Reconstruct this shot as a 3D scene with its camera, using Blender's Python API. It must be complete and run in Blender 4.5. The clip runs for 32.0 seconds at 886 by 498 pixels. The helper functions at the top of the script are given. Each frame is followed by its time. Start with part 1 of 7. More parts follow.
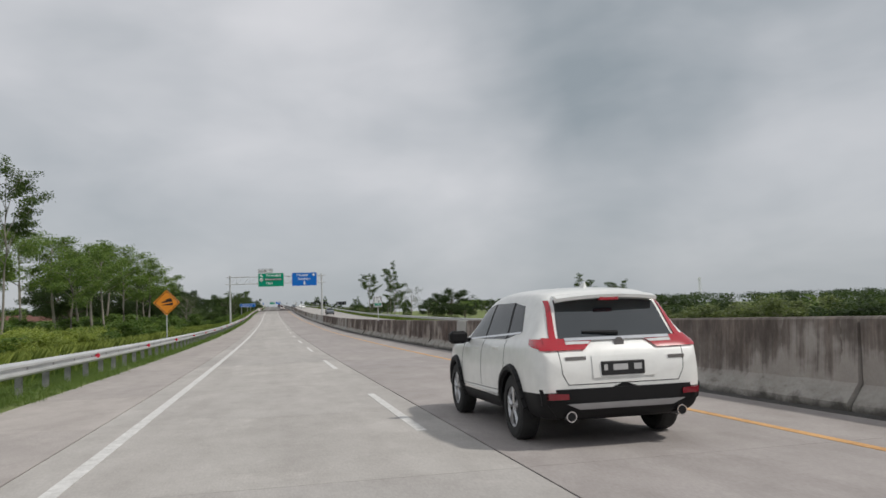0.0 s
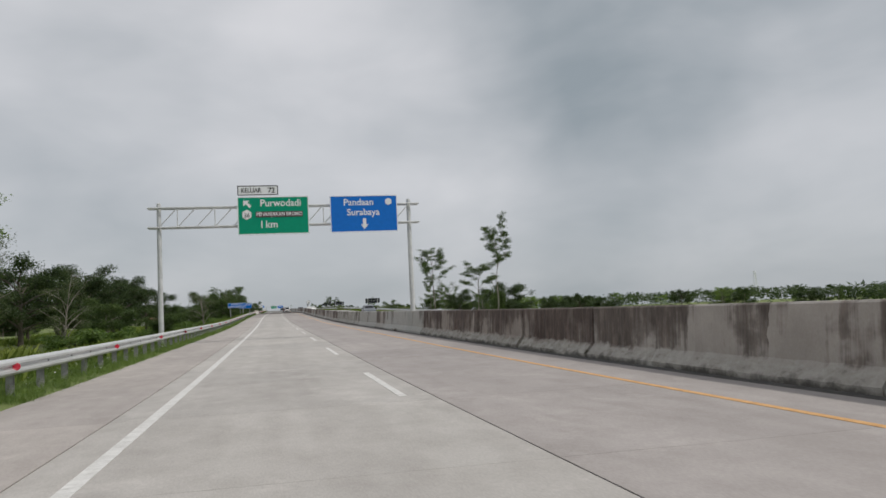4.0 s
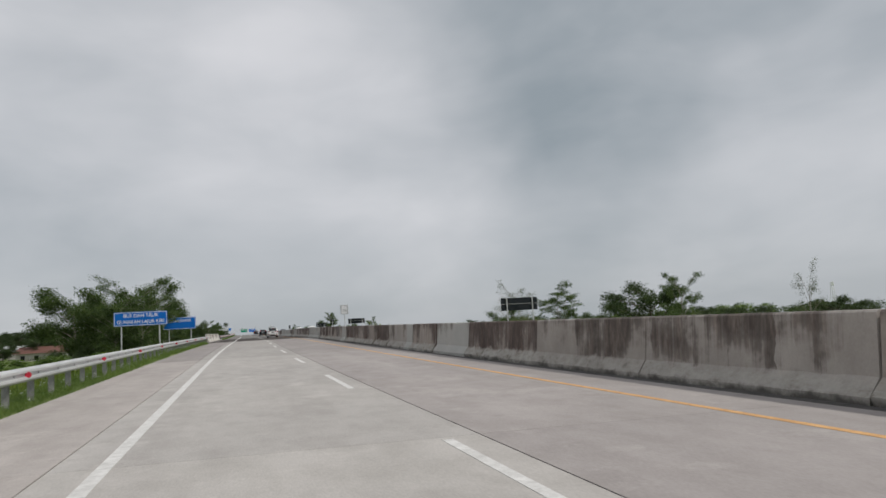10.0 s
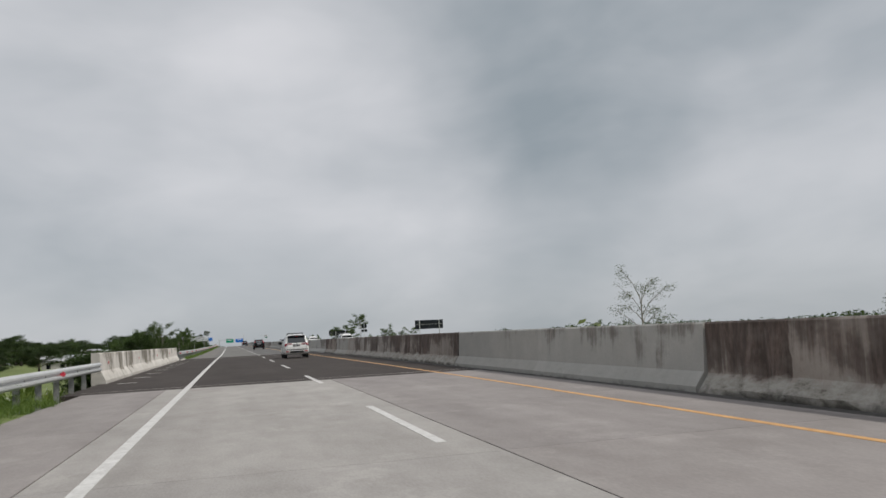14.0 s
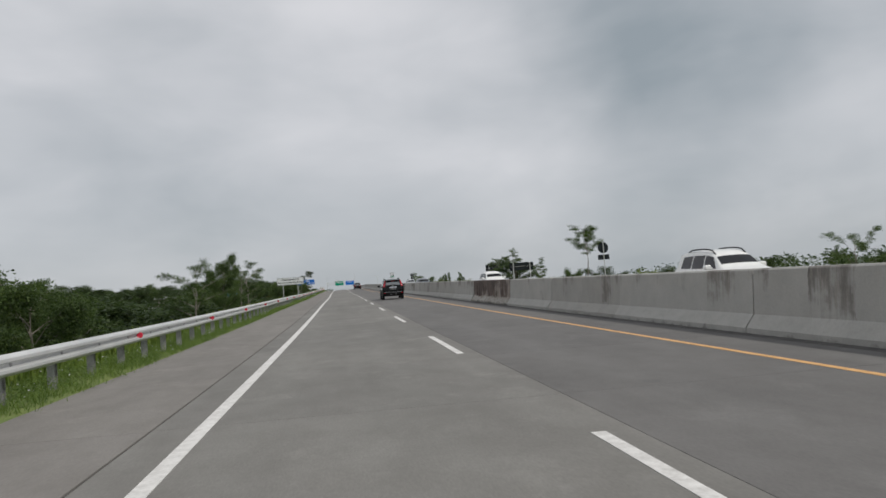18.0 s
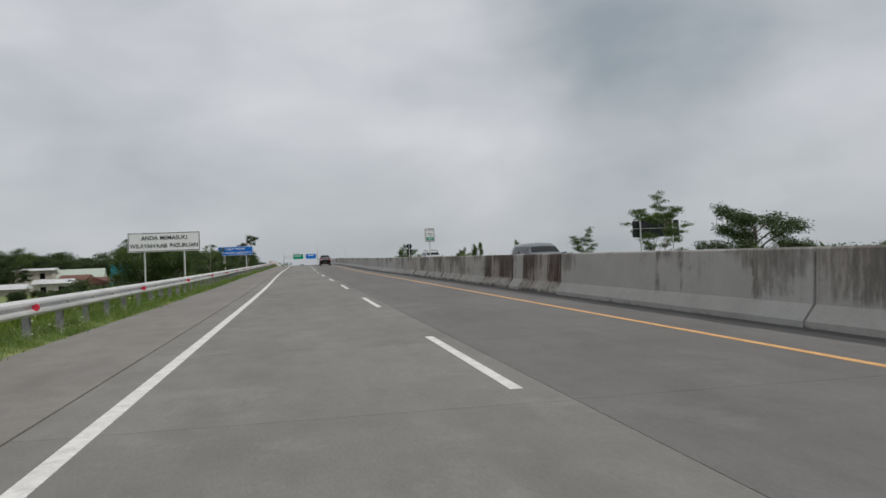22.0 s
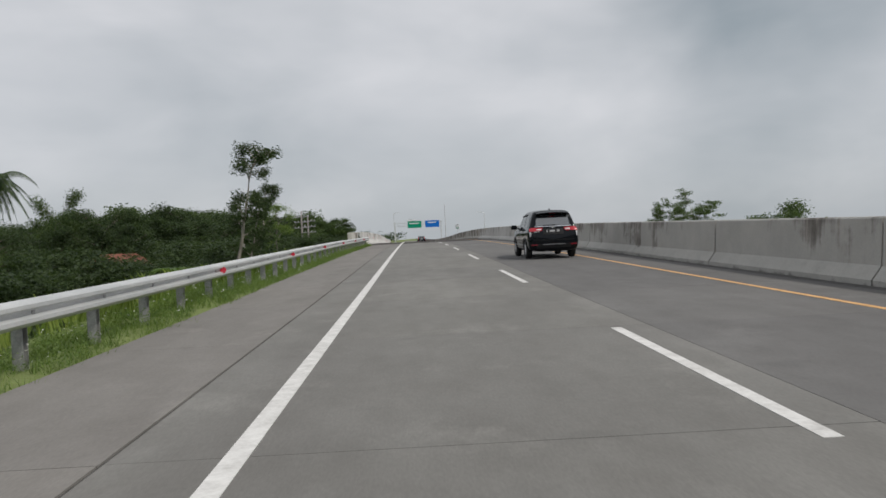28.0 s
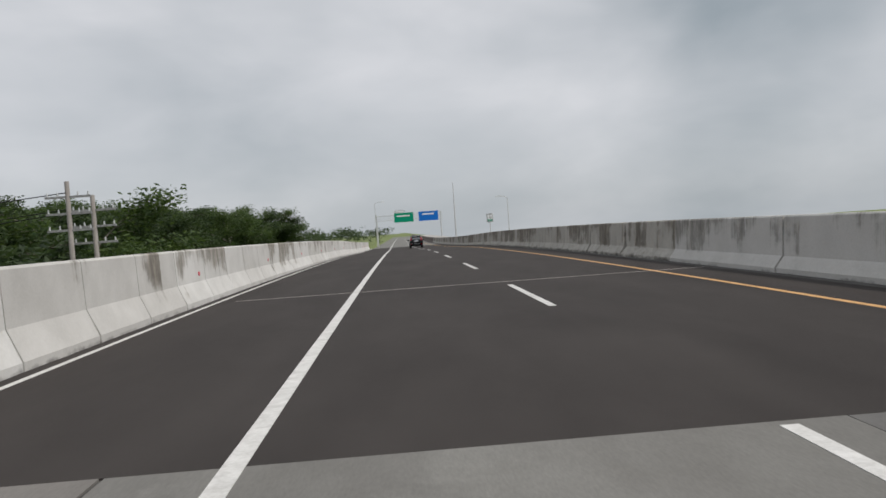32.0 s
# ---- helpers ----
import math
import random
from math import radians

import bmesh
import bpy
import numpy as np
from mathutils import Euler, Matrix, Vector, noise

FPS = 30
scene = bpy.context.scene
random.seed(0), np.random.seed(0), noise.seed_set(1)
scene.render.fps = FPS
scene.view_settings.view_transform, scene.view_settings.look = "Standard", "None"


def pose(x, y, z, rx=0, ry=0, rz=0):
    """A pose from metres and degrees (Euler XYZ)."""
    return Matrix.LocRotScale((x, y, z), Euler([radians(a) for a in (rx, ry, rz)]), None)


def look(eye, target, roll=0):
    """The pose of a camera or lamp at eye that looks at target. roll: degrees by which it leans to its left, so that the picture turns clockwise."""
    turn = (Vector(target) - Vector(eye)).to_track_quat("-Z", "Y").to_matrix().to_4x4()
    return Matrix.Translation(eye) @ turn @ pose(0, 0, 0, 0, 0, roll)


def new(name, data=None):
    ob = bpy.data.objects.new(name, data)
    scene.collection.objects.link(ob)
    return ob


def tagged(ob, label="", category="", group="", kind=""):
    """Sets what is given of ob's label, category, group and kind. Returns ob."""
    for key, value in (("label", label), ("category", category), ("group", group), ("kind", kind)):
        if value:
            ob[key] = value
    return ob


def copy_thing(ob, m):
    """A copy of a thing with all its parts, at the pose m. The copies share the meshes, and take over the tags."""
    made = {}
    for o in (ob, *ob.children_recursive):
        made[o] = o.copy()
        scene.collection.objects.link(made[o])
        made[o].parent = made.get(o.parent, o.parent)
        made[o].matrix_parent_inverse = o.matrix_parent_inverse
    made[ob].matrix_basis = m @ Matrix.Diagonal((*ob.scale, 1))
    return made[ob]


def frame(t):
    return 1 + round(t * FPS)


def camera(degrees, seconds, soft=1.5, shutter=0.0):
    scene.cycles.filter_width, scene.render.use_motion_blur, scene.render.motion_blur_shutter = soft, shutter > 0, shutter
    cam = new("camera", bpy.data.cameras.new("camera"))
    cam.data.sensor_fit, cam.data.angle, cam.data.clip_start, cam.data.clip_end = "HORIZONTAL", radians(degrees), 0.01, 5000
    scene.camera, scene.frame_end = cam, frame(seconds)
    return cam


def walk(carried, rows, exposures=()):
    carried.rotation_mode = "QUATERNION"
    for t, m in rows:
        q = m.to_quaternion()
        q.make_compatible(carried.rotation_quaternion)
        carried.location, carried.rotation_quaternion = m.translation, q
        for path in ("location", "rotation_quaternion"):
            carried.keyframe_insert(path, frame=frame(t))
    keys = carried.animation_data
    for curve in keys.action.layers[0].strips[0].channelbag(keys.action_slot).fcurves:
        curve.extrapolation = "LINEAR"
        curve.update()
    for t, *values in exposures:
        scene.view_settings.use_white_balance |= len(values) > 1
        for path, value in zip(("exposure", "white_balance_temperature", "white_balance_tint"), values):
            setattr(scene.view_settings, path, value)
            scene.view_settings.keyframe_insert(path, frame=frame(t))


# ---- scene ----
cam = camera(58.9, 32.0, soft=1.6)
walk(cam, [
    (0, pose(1.84, -1.84, 1.389, 94.22, 1.99, -12.33)),
    (0.5, pose(1.82, 7.58, 1.250, 94.44, 2.23, -11.99)),
    (1, pose(1.80, 17.00, 1.111, 94.36, 2.47, -11.67)),
    (1.5, pose(1.75, 26.49, 1.006, 94.14, 2.48, -11.44)),
    (2, pose(1.70, 35.97, 0.901, 94.00, 2.49, -11.36)),
    (2.5, pose(1.70, 45.47, 0.843, 94.03, 2.49, -11.47)),
    (3, pose(1.69, 54.97, 0.785, 94.20, 2.49, -11.72)),
    (3.5, pose(1.69, 64.19, 0.713, 94.40, 2.61, -11.95)),
    (5.5, pose(1.70, 102.20, 0.854, 95.00, 3.35, -12.86)),
    (6, pose(1.69, 111.86, 0.892, 95.69, 3.56, -12.50)),
    (6.5, pose(1.64, 121.02, 0.965, 95.82, 3.61, -12.90)),
    (7, pose(1.59, 130.19, 1.039, 95.28, 3.65, -13.46)),
    (7.5, pose(1.59, 139.50, 1.122, 94.99, 3.68, -13.52)),
    (8, pose(1.58, 148.81, 1.205, 95.33, 3.71, -12.89)),
    (8.5, pose(1.50, 157.96, 1.303, 95.91, 3.47, -12.59)),
    (9, pose(1.42, 167.11, 1.402, 96.35, 3.23, -12.78)),
    (9.5, pose(1.42, 176.62, 1.578, 96.36, 3.26, -13.29)),
    (10, pose(1.41, 186.12, 1.754, 96.02, 3.28, -14.30)),
    (10.5, pose(1.46, 195.37, 1.895, 95.86, 3.32, -15.07)),
    (11, pose(1.51, 204.62, 2.037, 95.98, 3.36, -15.40)),
    (11.5, pose(1.52, 213.73, 2.207, 96.28, 3.31, -15.38)),
    (12, pose(1.53, 222.84, 2.377, 96.47, 3.27, -15.13)),
    (12.5, pose(1.53, 232.03, 2.511, 96.55, 3.19, -14.88)),
    (13, pose(1.54, 241.22, 2.645, 96.66, 3.11, -14.92)),
    (13.5, pose(1.56, 249.99, 2.768, 96.77, 3.01, -15.16)),
    (15.5, pose(2.12, 286.65, 3.360, 96.57, 4.27, -14.48)),
    (16, pose(2.18, 295.92, 3.503, 96.56, 4.96, -12.72)),
    (16.5, pose(2.20, 304.71, 3.578, 91.94, 5.08, -10.75)),
    (17, pose(2.22, 313.49, 3.653, 90.50, 5.21, -8.11)),
    (17.5, pose(2.31, 322.39, 3.790, 91.55, 4.67, -6.90)),
    (18, pose(2.39, 331.30, 3.927, 92.86, 4.14, -7.57)),
    (18.5, pose(2.53, 340.50, 3.980, 91.51, 3.61, -8.51)),
    (19, pose(2.66, 349.69, 4.033, 89.69, 3.09, -8.94)),
    (19.5, pose(2.71, 358.36, 4.133, 89.76, 2.64, -9.07)),
    (20, pose(2.76, 367.03, 4.234, 89.72, 2.18, -9.88)),
    (20.5, pose(2.76, 376.10, 4.357, 90.68, 2.13, -11.06)),
    (21, pose(2.77, 385.18, 4.481, 91.58, 2.07, -11.84)),
    (21.5, pose(2.76, 394.38, 4.589, 91.60, 2.25, -12.01)),
    (22, pose(2.76, 403.58, 4.697, 91.07, 2.43, -10.48)),
    (22.5, pose(2.73, 412.58, 4.795, 90.74, 2.38, -8.58)),
    (23, pose(2.71, 421.58, 4.893, 90.48, 2.33, -6.36)),
    (23.5, pose(2.68, 430.32, 5.004, 90.33, 2.03, -4.62)),
    (24, pose(2.65, 439.06, 5.115, 90.16, 1.73, -3.72)),
    (24.5, pose(2.59, 447.98, 5.237, 89.87, 2.06, -3.75)),
    (25, pose(2.52, 456.90, 5.359, 89.74, 2.39, -4.08)),
    (25.5, pose(2.46, 465.82, 5.481, 89.81, 2.72, -4.04)),
    (27.5, pose(2.36, 501.27, 6.038, 89.23, 2.71, -2.55)),
    (28, pose(2.34, 510.13, 6.178, 89.11, 2.71, -2.21)),
    (28.5, pose(2.37, 518.84, 6.295, 88.54, 2.83, -1.85)),
    (29, pose(2.39, 527.55, 6.412, 88.04, 2.95, -0.73)),
    (29.5, pose(2.40, 536.11, 6.539, 88.60, 3.01, 0.77)),
    (30, pose(2.41, 544.67, 6.666, 88.13, 3.06, -0.42)),
    (30.5, pose(2.43, 553.45, 6.780, 87.54, 3.28, -1.78)),
    (31, pose(2.45, 562.23, 6.893, 87.65, 3.49, -2.76)),
    (31.5, pose(2.44, 571.03, 7.008, 87.82, 3.77, -3.14)),
    (32, pose(2.43, 579.84, 7.123, 88.58, 4.04, -3.01)),
], exposures=[(0, 0.05), (13.0, 0.05), (17.5, 0.08), (25.0, 0.10), (32.0, 0.16)])

# ---- light: thinly overcast noon, a veiled sun behind and to the right ----
SUN_WAY = Vector((0.70, -0.42, 1.0)).normalized()
sun = new("sun", bpy.data.lights.new("sun", "SUN"))
sun.data.energy, sun.data.angle, sun.data.color = 2.1, radians(3.0), (1.0, 0.955, 0.89)
sun.matrix_world = look(SUN_WAY * 60, (0, 0, 0))

world = bpy.data.worlds.new("overcast_sky")
scene.world = world
world.use_nodes = True
wn, wl = world.node_tree.nodes, world.node_tree.links
wn.clear()
w_out, w_bg = wn.new("ShaderNodeOutputWorld"), wn.new("ShaderNodeBackground")
w_co, w_sky = wn.new("ShaderNodeTexCoord"), wn.new("ShaderNodeTexSky")
w_sky.sky_type, w_sky.sun_disc = "NISHITA", False
w_sky.sun_elevation, w_sky.sun_rotation = math.asin(SUN_WAY.z), math.atan2(SUN_WAY.x, SUN_WAY.y)


def world_noise(scale, stretch, detail, rough, warp, off):
    m = wn.new("ShaderNodeMapping")
    m.inputs["Scale"].default_value, m.inputs["Location"].default_value = stretch, off
    n = wn.new("ShaderNodeTexNoise")
    n.inputs["Scale"].default_value, n.inputs["Detail"].default_value = scale, detail
    n.inputs["Roughness"].default_value, n.inputs["Distortion"].default_value = rough, warp
    wl.new(w_co.outputs["Generated"], m.inputs["Vector"])
    wl.new(m.outputs["Vector"], n.inputs["Vector"])
    return n.outputs["Fac"]


def world_mix(kind, fac, a, b):
    m = wn.new("ShaderNodeMix")
    m.data_type, m.blend_type = "RGBA", kind
    for socket, value in ((m.inputs[0], fac), (m.inputs[6], a), (m.inputs[7], b)):
        if isinstance(value, (int, float, tuple)):
            socket.default_value = value
        else:
            wl.new(value, socket)
    return m.outputs[2]


# cloud masses of the overcast: direction, breadth, how much brighter or darker
CLOUDS = (((0.288, 0.896, 0.338), 0.22, -0.085),
          ((0.409, 0.87, 0.275), 0.22, -0.100),
          ((0.512, 0.8, 0.312), 0.22, -0.075),
          ((0.632, 0.715, 0.299), 0.20, -0.070),
          ((0.411, 0.901, 0.138), 0.20, -0.075),
          ((0.485, 0.853, 0.193), 0.18, -0.050),
          ((0.139, 0.953, 0.269), 0.09, -0.075),
          ((0.111, 0.959, 0.259), 0.07, -0.030),
          ((-0.066, 0.986, 0.153), 0.26, -0.040),
          ((-0.174, 0.965, 0.197), 0.20, -0.040),
          ((-0.093, 0.916, 0.39), 0.14, -0.070),
          ((-0.198, 0.913, 0.357), 0.16, 0.060),
          ((0.166, 0.912, 0.375), 0.16, 0.075),
          ((0.023, 0.964, 0.266), 0.20, 0.085),
          ((0.236, 0.954, 0.186), 0.20, 0.085),
          ((0.597, 0.767, 0.235), 0.20, 0.075),
          ((0.667, 0.716, 0.208), 0.16, 0.050),
          ((0.346, 0.915, 0.207), 0.10, 0.040),
          ((0.653, 0.659, 0.373), 0.25, -0.070),
          ((0.009, 0.868, 0.496), 0.30, -0.030),
          ((0.32, 0.781, 0.537), 0.40, -0.050))
w_warp = wn.new("ShaderNodeTexNoise")
w_warp.inputs["Scale"].default_value, w_warp.inputs["Detail"].default_value, w_warp.inputs["Roughness"].default_value = 4.0, 3.0, 0.5
wl.new(w_co.outputs["Generated"], w_warp.inputs["Vector"])


def vector_step(kind, a, b):
    v = wn.new("ShaderNodeVectorMath")
    v.operation = kind
    for socket, value in ((v.inputs[0], a), (v.inputs[1], b)):
        if isinstance(value, tuple):
            socket.default_value = value
        else:
            wl.new(value, socket)
    return v


w_dir = vector_step("ADD", w_co.outputs["Generated"], vector_step("MULTIPLY", vector_step("SUBTRACT", w_warp.outputs["Color"], (0.5, 0.5, 0.5)).outputs[0], (0.32, 0.32, 0.22)).outputs[0]).outputs[0]
big = world_noise(1.6, (1.0, 1.0, 1.4), 3.0, 0.5, 0.6, (0.35, 0.1, 0.0))
small = world_noise(4.2, (1.0, 1.0, 2.2), 4.0, 0.5, 0.25, (2.1, 0.7, 0.3))


def scaled_sum(value, gain, rest):
    m = wn.new("ShaderNodeMath")
    m.operation, m.inputs[1].default_value = "MULTIPLY_ADD", gain
    wl.new(value, m.inputs[0])
    if isinstance(rest, float):
        m.inputs[2].default_value = rest
    else:
        wl.new(rest, m.inputs[2])
    return m.outputs[0]


tone = scaled_sum(small, 0.32, scaled_sum(big, 0.16, 0.302))
for way, breadth, gain in CLOUDS:
    near = wn.new("ShaderNodeMapRange")
    near.interpolation_type = "SMOOTHERSTEP"
    for k, value in ((1, breadth * 1.3), (2, 0.0), (3, 0.0), (4, 1.0)):
        near.inputs[k].default_value = value
    wl.new(vector_step("DISTANCE", w_dir, way).outputs["Value"], near.inputs[0])
    tone = scaled_sum(near.outputs[0], gain * 0.92, tone)
w_axes, w_low = wn.new("ShaderNodeSeparateXYZ"), wn.new("ShaderNodeMapRange")
wl.new(w_co.outputs["Generated"], w_axes.inputs[0])
wl.new(w_axes.outputs["Z"], w_low.inputs[0])
for k, value in ((1, 0.0), (2, 0.16), (3, -0.08), (4, 0.0)):
    w_low.inputs[k].default_value = value
tone = scaled_sum(w_low.outputs[0], 1.0, tone)
w_ramp = wn.new("ShaderNodeValToRGB")
w_ramp.color_ramp.elements[0].position, w_ramp.color_ramp.elements[0].color = 0.30, (0.285, 0.325, 0.356, 1)
w_ramp.color_ramp.elements[1].position, w_ramp.color_ramp.elements[1].color = 0.70, (0.695, 0.695, 0.72, 1)
wl.new(tone, w_ramp.inputs[0])
w_blue = world_mix("MULTIPLY", 1.0, w_sky.outputs[0], (0.08, 0.08, 0.08, 1))
w_col = world_mix("MIX", 0.93, w_blue, w_ramp.outputs[0])
wl.new(w_col, w_bg.inputs["Color"])
w_bg.inputs["Strength"].default_value = 1.0
wl.new(w_bg.outputs[0], w_out.inputs["Surface"])


# ---- materials ----
def node_mat(name, rough=0.7, metal=0.0):
    m = bpy.data.materials.new(name)
    m.use_nodes = True
    n, l = m.node_tree.nodes, m.node_tree.links
    b = n["Principled BSDF"]
    b.inputs["Roughness"].default_value, b.inputs["Metallic"].default_value = rough, metal
    return m, n, l, b


def noise_of(n, l, co, scale, detail=4.0, rough=0.55, stretch=(1, 1, 1)):
    mp, t = n.new("ShaderNodeMapping"), n.new("ShaderNodeTexNoise")
    mp.inputs["Scale"].default_value = stretch
    t.inputs["Scale"].default_value, t.inputs["Detail"].default_value, t.inputs["Roughness"].default_value = scale, detail, rough
    l.new(co, mp.inputs["Vector"])
    l.new(mp.outputs["Vector"], t.inputs["Vector"])
    return t.outputs["Fac"]


def ramp_of(n, l, fac, stops):
    r = n.new("ShaderNodeValToRGB")
    e = r.color_ramp.elements
    while len(e) < len(stops):
        e.new(0.5)
    for k, (p, c) in enumerate(stops):
        e[k].position, e[k].color = p, (*c, 1)
    l.new(fac, r.inputs[0])
    return r.outputs[0]


def mix_of(n, l, kind, fac, a, b):
    m = n.new("ShaderNodeMix")
    m.data_type, m.blend_type = "RGBA", kind
    for socket, value in ((m.inputs[0], fac), (m.inputs[6], a), (m.inputs[7], b)):
        if isinstance(value, (int, float)):
            socket.default_value = value
        elif isinstance(value, tuple):
            socket.default_value = (*value, 1)
        else:
            l.new(value, socket)
    return m.outputs[2]


def bump_of(n, l, b, fac, strength, distance):
    k = n.new("ShaderNodeBump")
    k.inputs["Strength"].default_value, k.inputs["Distance"].default_value = strength, distance
    l.new(fac, k.inputs["Height"])
    l.new(k.outputs[0], b.inputs["Normal"])


def worn(name, dark, light, scale=3.0, rough=0.8, metal=0.0, bump=0.2, fine=40.0, stretch=(1, 1, 1), depth=0.004, spread=0.0):
    """A surface between two colours, with blotches, a fine grain and, with spread, a tint of its own for each object."""
    m, n, l, b = node_mat(name, rough, metal)
    pos = n.new("ShaderNodeNewGeometry").outputs["Position"]
    col = ramp_of(n, l, noise_of(n, l, pos, scale, 5, 0.6, stretch), [(0.3, dark), (0.7, light)])
    grain = noise_of(n, l, pos, fine, 3)
    col = mix_of(n, l, "OVERLAY", 0.35, col, ramp_of(n, l, grain, [(0.25, (0.3, 0.3, 0.3)), (0.75, (0.7, 0.7, 0.7))]))
    if spread:
        rnd = n.new("ShaderNodeObjectInfo").outputs["Random"]
        col = mix_of(n, l, "MULTIPLY", 1.0, col, ramp_of(n, l, rnd, [(0.0, (1 - spread,) * 3), (1.0, (1.0, 1.0, 1.0))]))
    l.new(col, b.inputs["Base Color"])
    if bump:
        bump_of(n, l, b, grain, bump, depth)
    return m


def plain(name, colour, rough=0.5, metal=0.0, coat=0.0, glow=0.0):
    m, n, l, b = node_mat(name, rough, metal)
    pos = n.new("ShaderNodeNewGeometry").outputs["Position"]
    f = noise_of(n, l, pos, 7.0, 3)
    l.new(ramp_of(n, l, f, [(0.3, tuple(c * 0.9 for c in colour)), (0.7, colour)]), b.inputs["Base Color"])
    b.inputs["Coat Weight"].default_value = coat
    b.inputs["Coat Roughness"].default_value = 0.06
    return m


def leaf_mat(name, dark, light, thin=0.42):
    """Leaves in many tints, through which part of the light passes."""
    m, n, l, b = node_mat(name, 0.55)
    g = n.new("ShaderNodeNewGeometry")
    col = ramp_of(n, l, g.outputs["Random Per Island"], [(0.0, dark), (1.0, light)])
    blotch = noise_of(n, l, g.outputs["Position"], 0.6, 2)
    col = mix_of(n, l, "MULTIPLY", 0.6, col, ramp_of(n, l, blotch, [(0.3, (0.66, 0.70, 0.66)), (0.7, (1.2, 1.15, 1.0))]))
    l.new(col, b.inputs["Base Color"])
    b.inputs["Specular IOR Level"].default_value = 0.25
    t, x = n.new("ShaderNodeBsdfTranslucent"), n.new("ShaderNodeMixShader")
    l.new(mix_of(n, l, "MULTIPLY", 1.0, col, (1.25, 1.3, 0.8)), t.inputs["Color"])
    x.inputs[0].default_value = thin
    l.new(b.outputs[0], x.inputs[1])
    l.new(t.outputs[0], x.inputs[2])
    l.new(x.outputs[0], n["Material Output"].inputs["Surface"])
    return m


def concrete_road(name, dark, light, crack):
    """Brushed concrete pavement: blotches along the way, tyre tracks and a fine grain."""
    m, n, l, b = node_mat(name, 0.86)
    pos = n.new("ShaderNodeNewGeometry").outputs["Position"]
    base = ramp_of(n, l, noise_of(n, l, pos, 0.55, 6, 0.62, (1.0, 0.35, 1.0)), [(0.28, dark), (0.72, light)])
    patch = noise_of(n, l, pos, 2.3, 5, 0.6, (1.0, 0.5, 1.0))
    base = mix_of(n, l, "MULTIPLY", 0.7, base, ramp_of(n, l, patch, [(0.3, (0.82, 0.81, 0.80)), (0.6, (1.02, 1.02, 1.02))]))
    rnd = n.new("ShaderNodeObjectInfo").outputs["Random"]
    base = mix_of(n, l, "MULTIPLY", 1.0, base, ramp_of(n, l, rnd, [(0.0, (0.91, 0.91, 0.92)), (1.0, (1.0, 1.0, 1.0))]))
    tracks = noise_of(n, l, pos, 1.0, 4, 0.6, (1.1, 0.02, 1.0))
    base = mix_of(n, l, "MULTIPLY", 0.8, base, ramp_of(n, l, tracks, [(0.32, (0.90, 0.89, 0.89)), (0.62, (1.03, 1.03, 1.03))]))
    spots = noise_of(n, l, pos, 1.1, 2, 0.5)
    base = mix_of(n, l, "MIX", ramp_of(n, l, spots, [(0.70, (0, 0, 0)), (0.78, (0.35, 0.35, 0.35))]), base, crack)
    scuffed = noise_of(n, l, pos, 0.8, 7, 0.72, (1.0, 0.7, 1.0))
    base = mix_of(n, l, "MIX", ramp_of(n, l, scuffed, [(0.56, (0, 0, 0)), (0.68, (0.45, 0.45, 0.45))]), base, tuple(min(1.0, 1.16 * c) for c in light))
    grain = noise_of(n, l, pos, 55.0, 3, 0.6, (1.0, 0.25, 1.0))
    base = mix_of(n, l, "OVERLAY", 0.3, base, ramp_of(n, l, grain, [(0.25, (0.32,) * 3), (0.75, (0.68,) * 3)]))
    l.new(base, b.inputs["Base Color"])
    bump_of(n, l, b, grain, 0.25, 0.004)
    return m


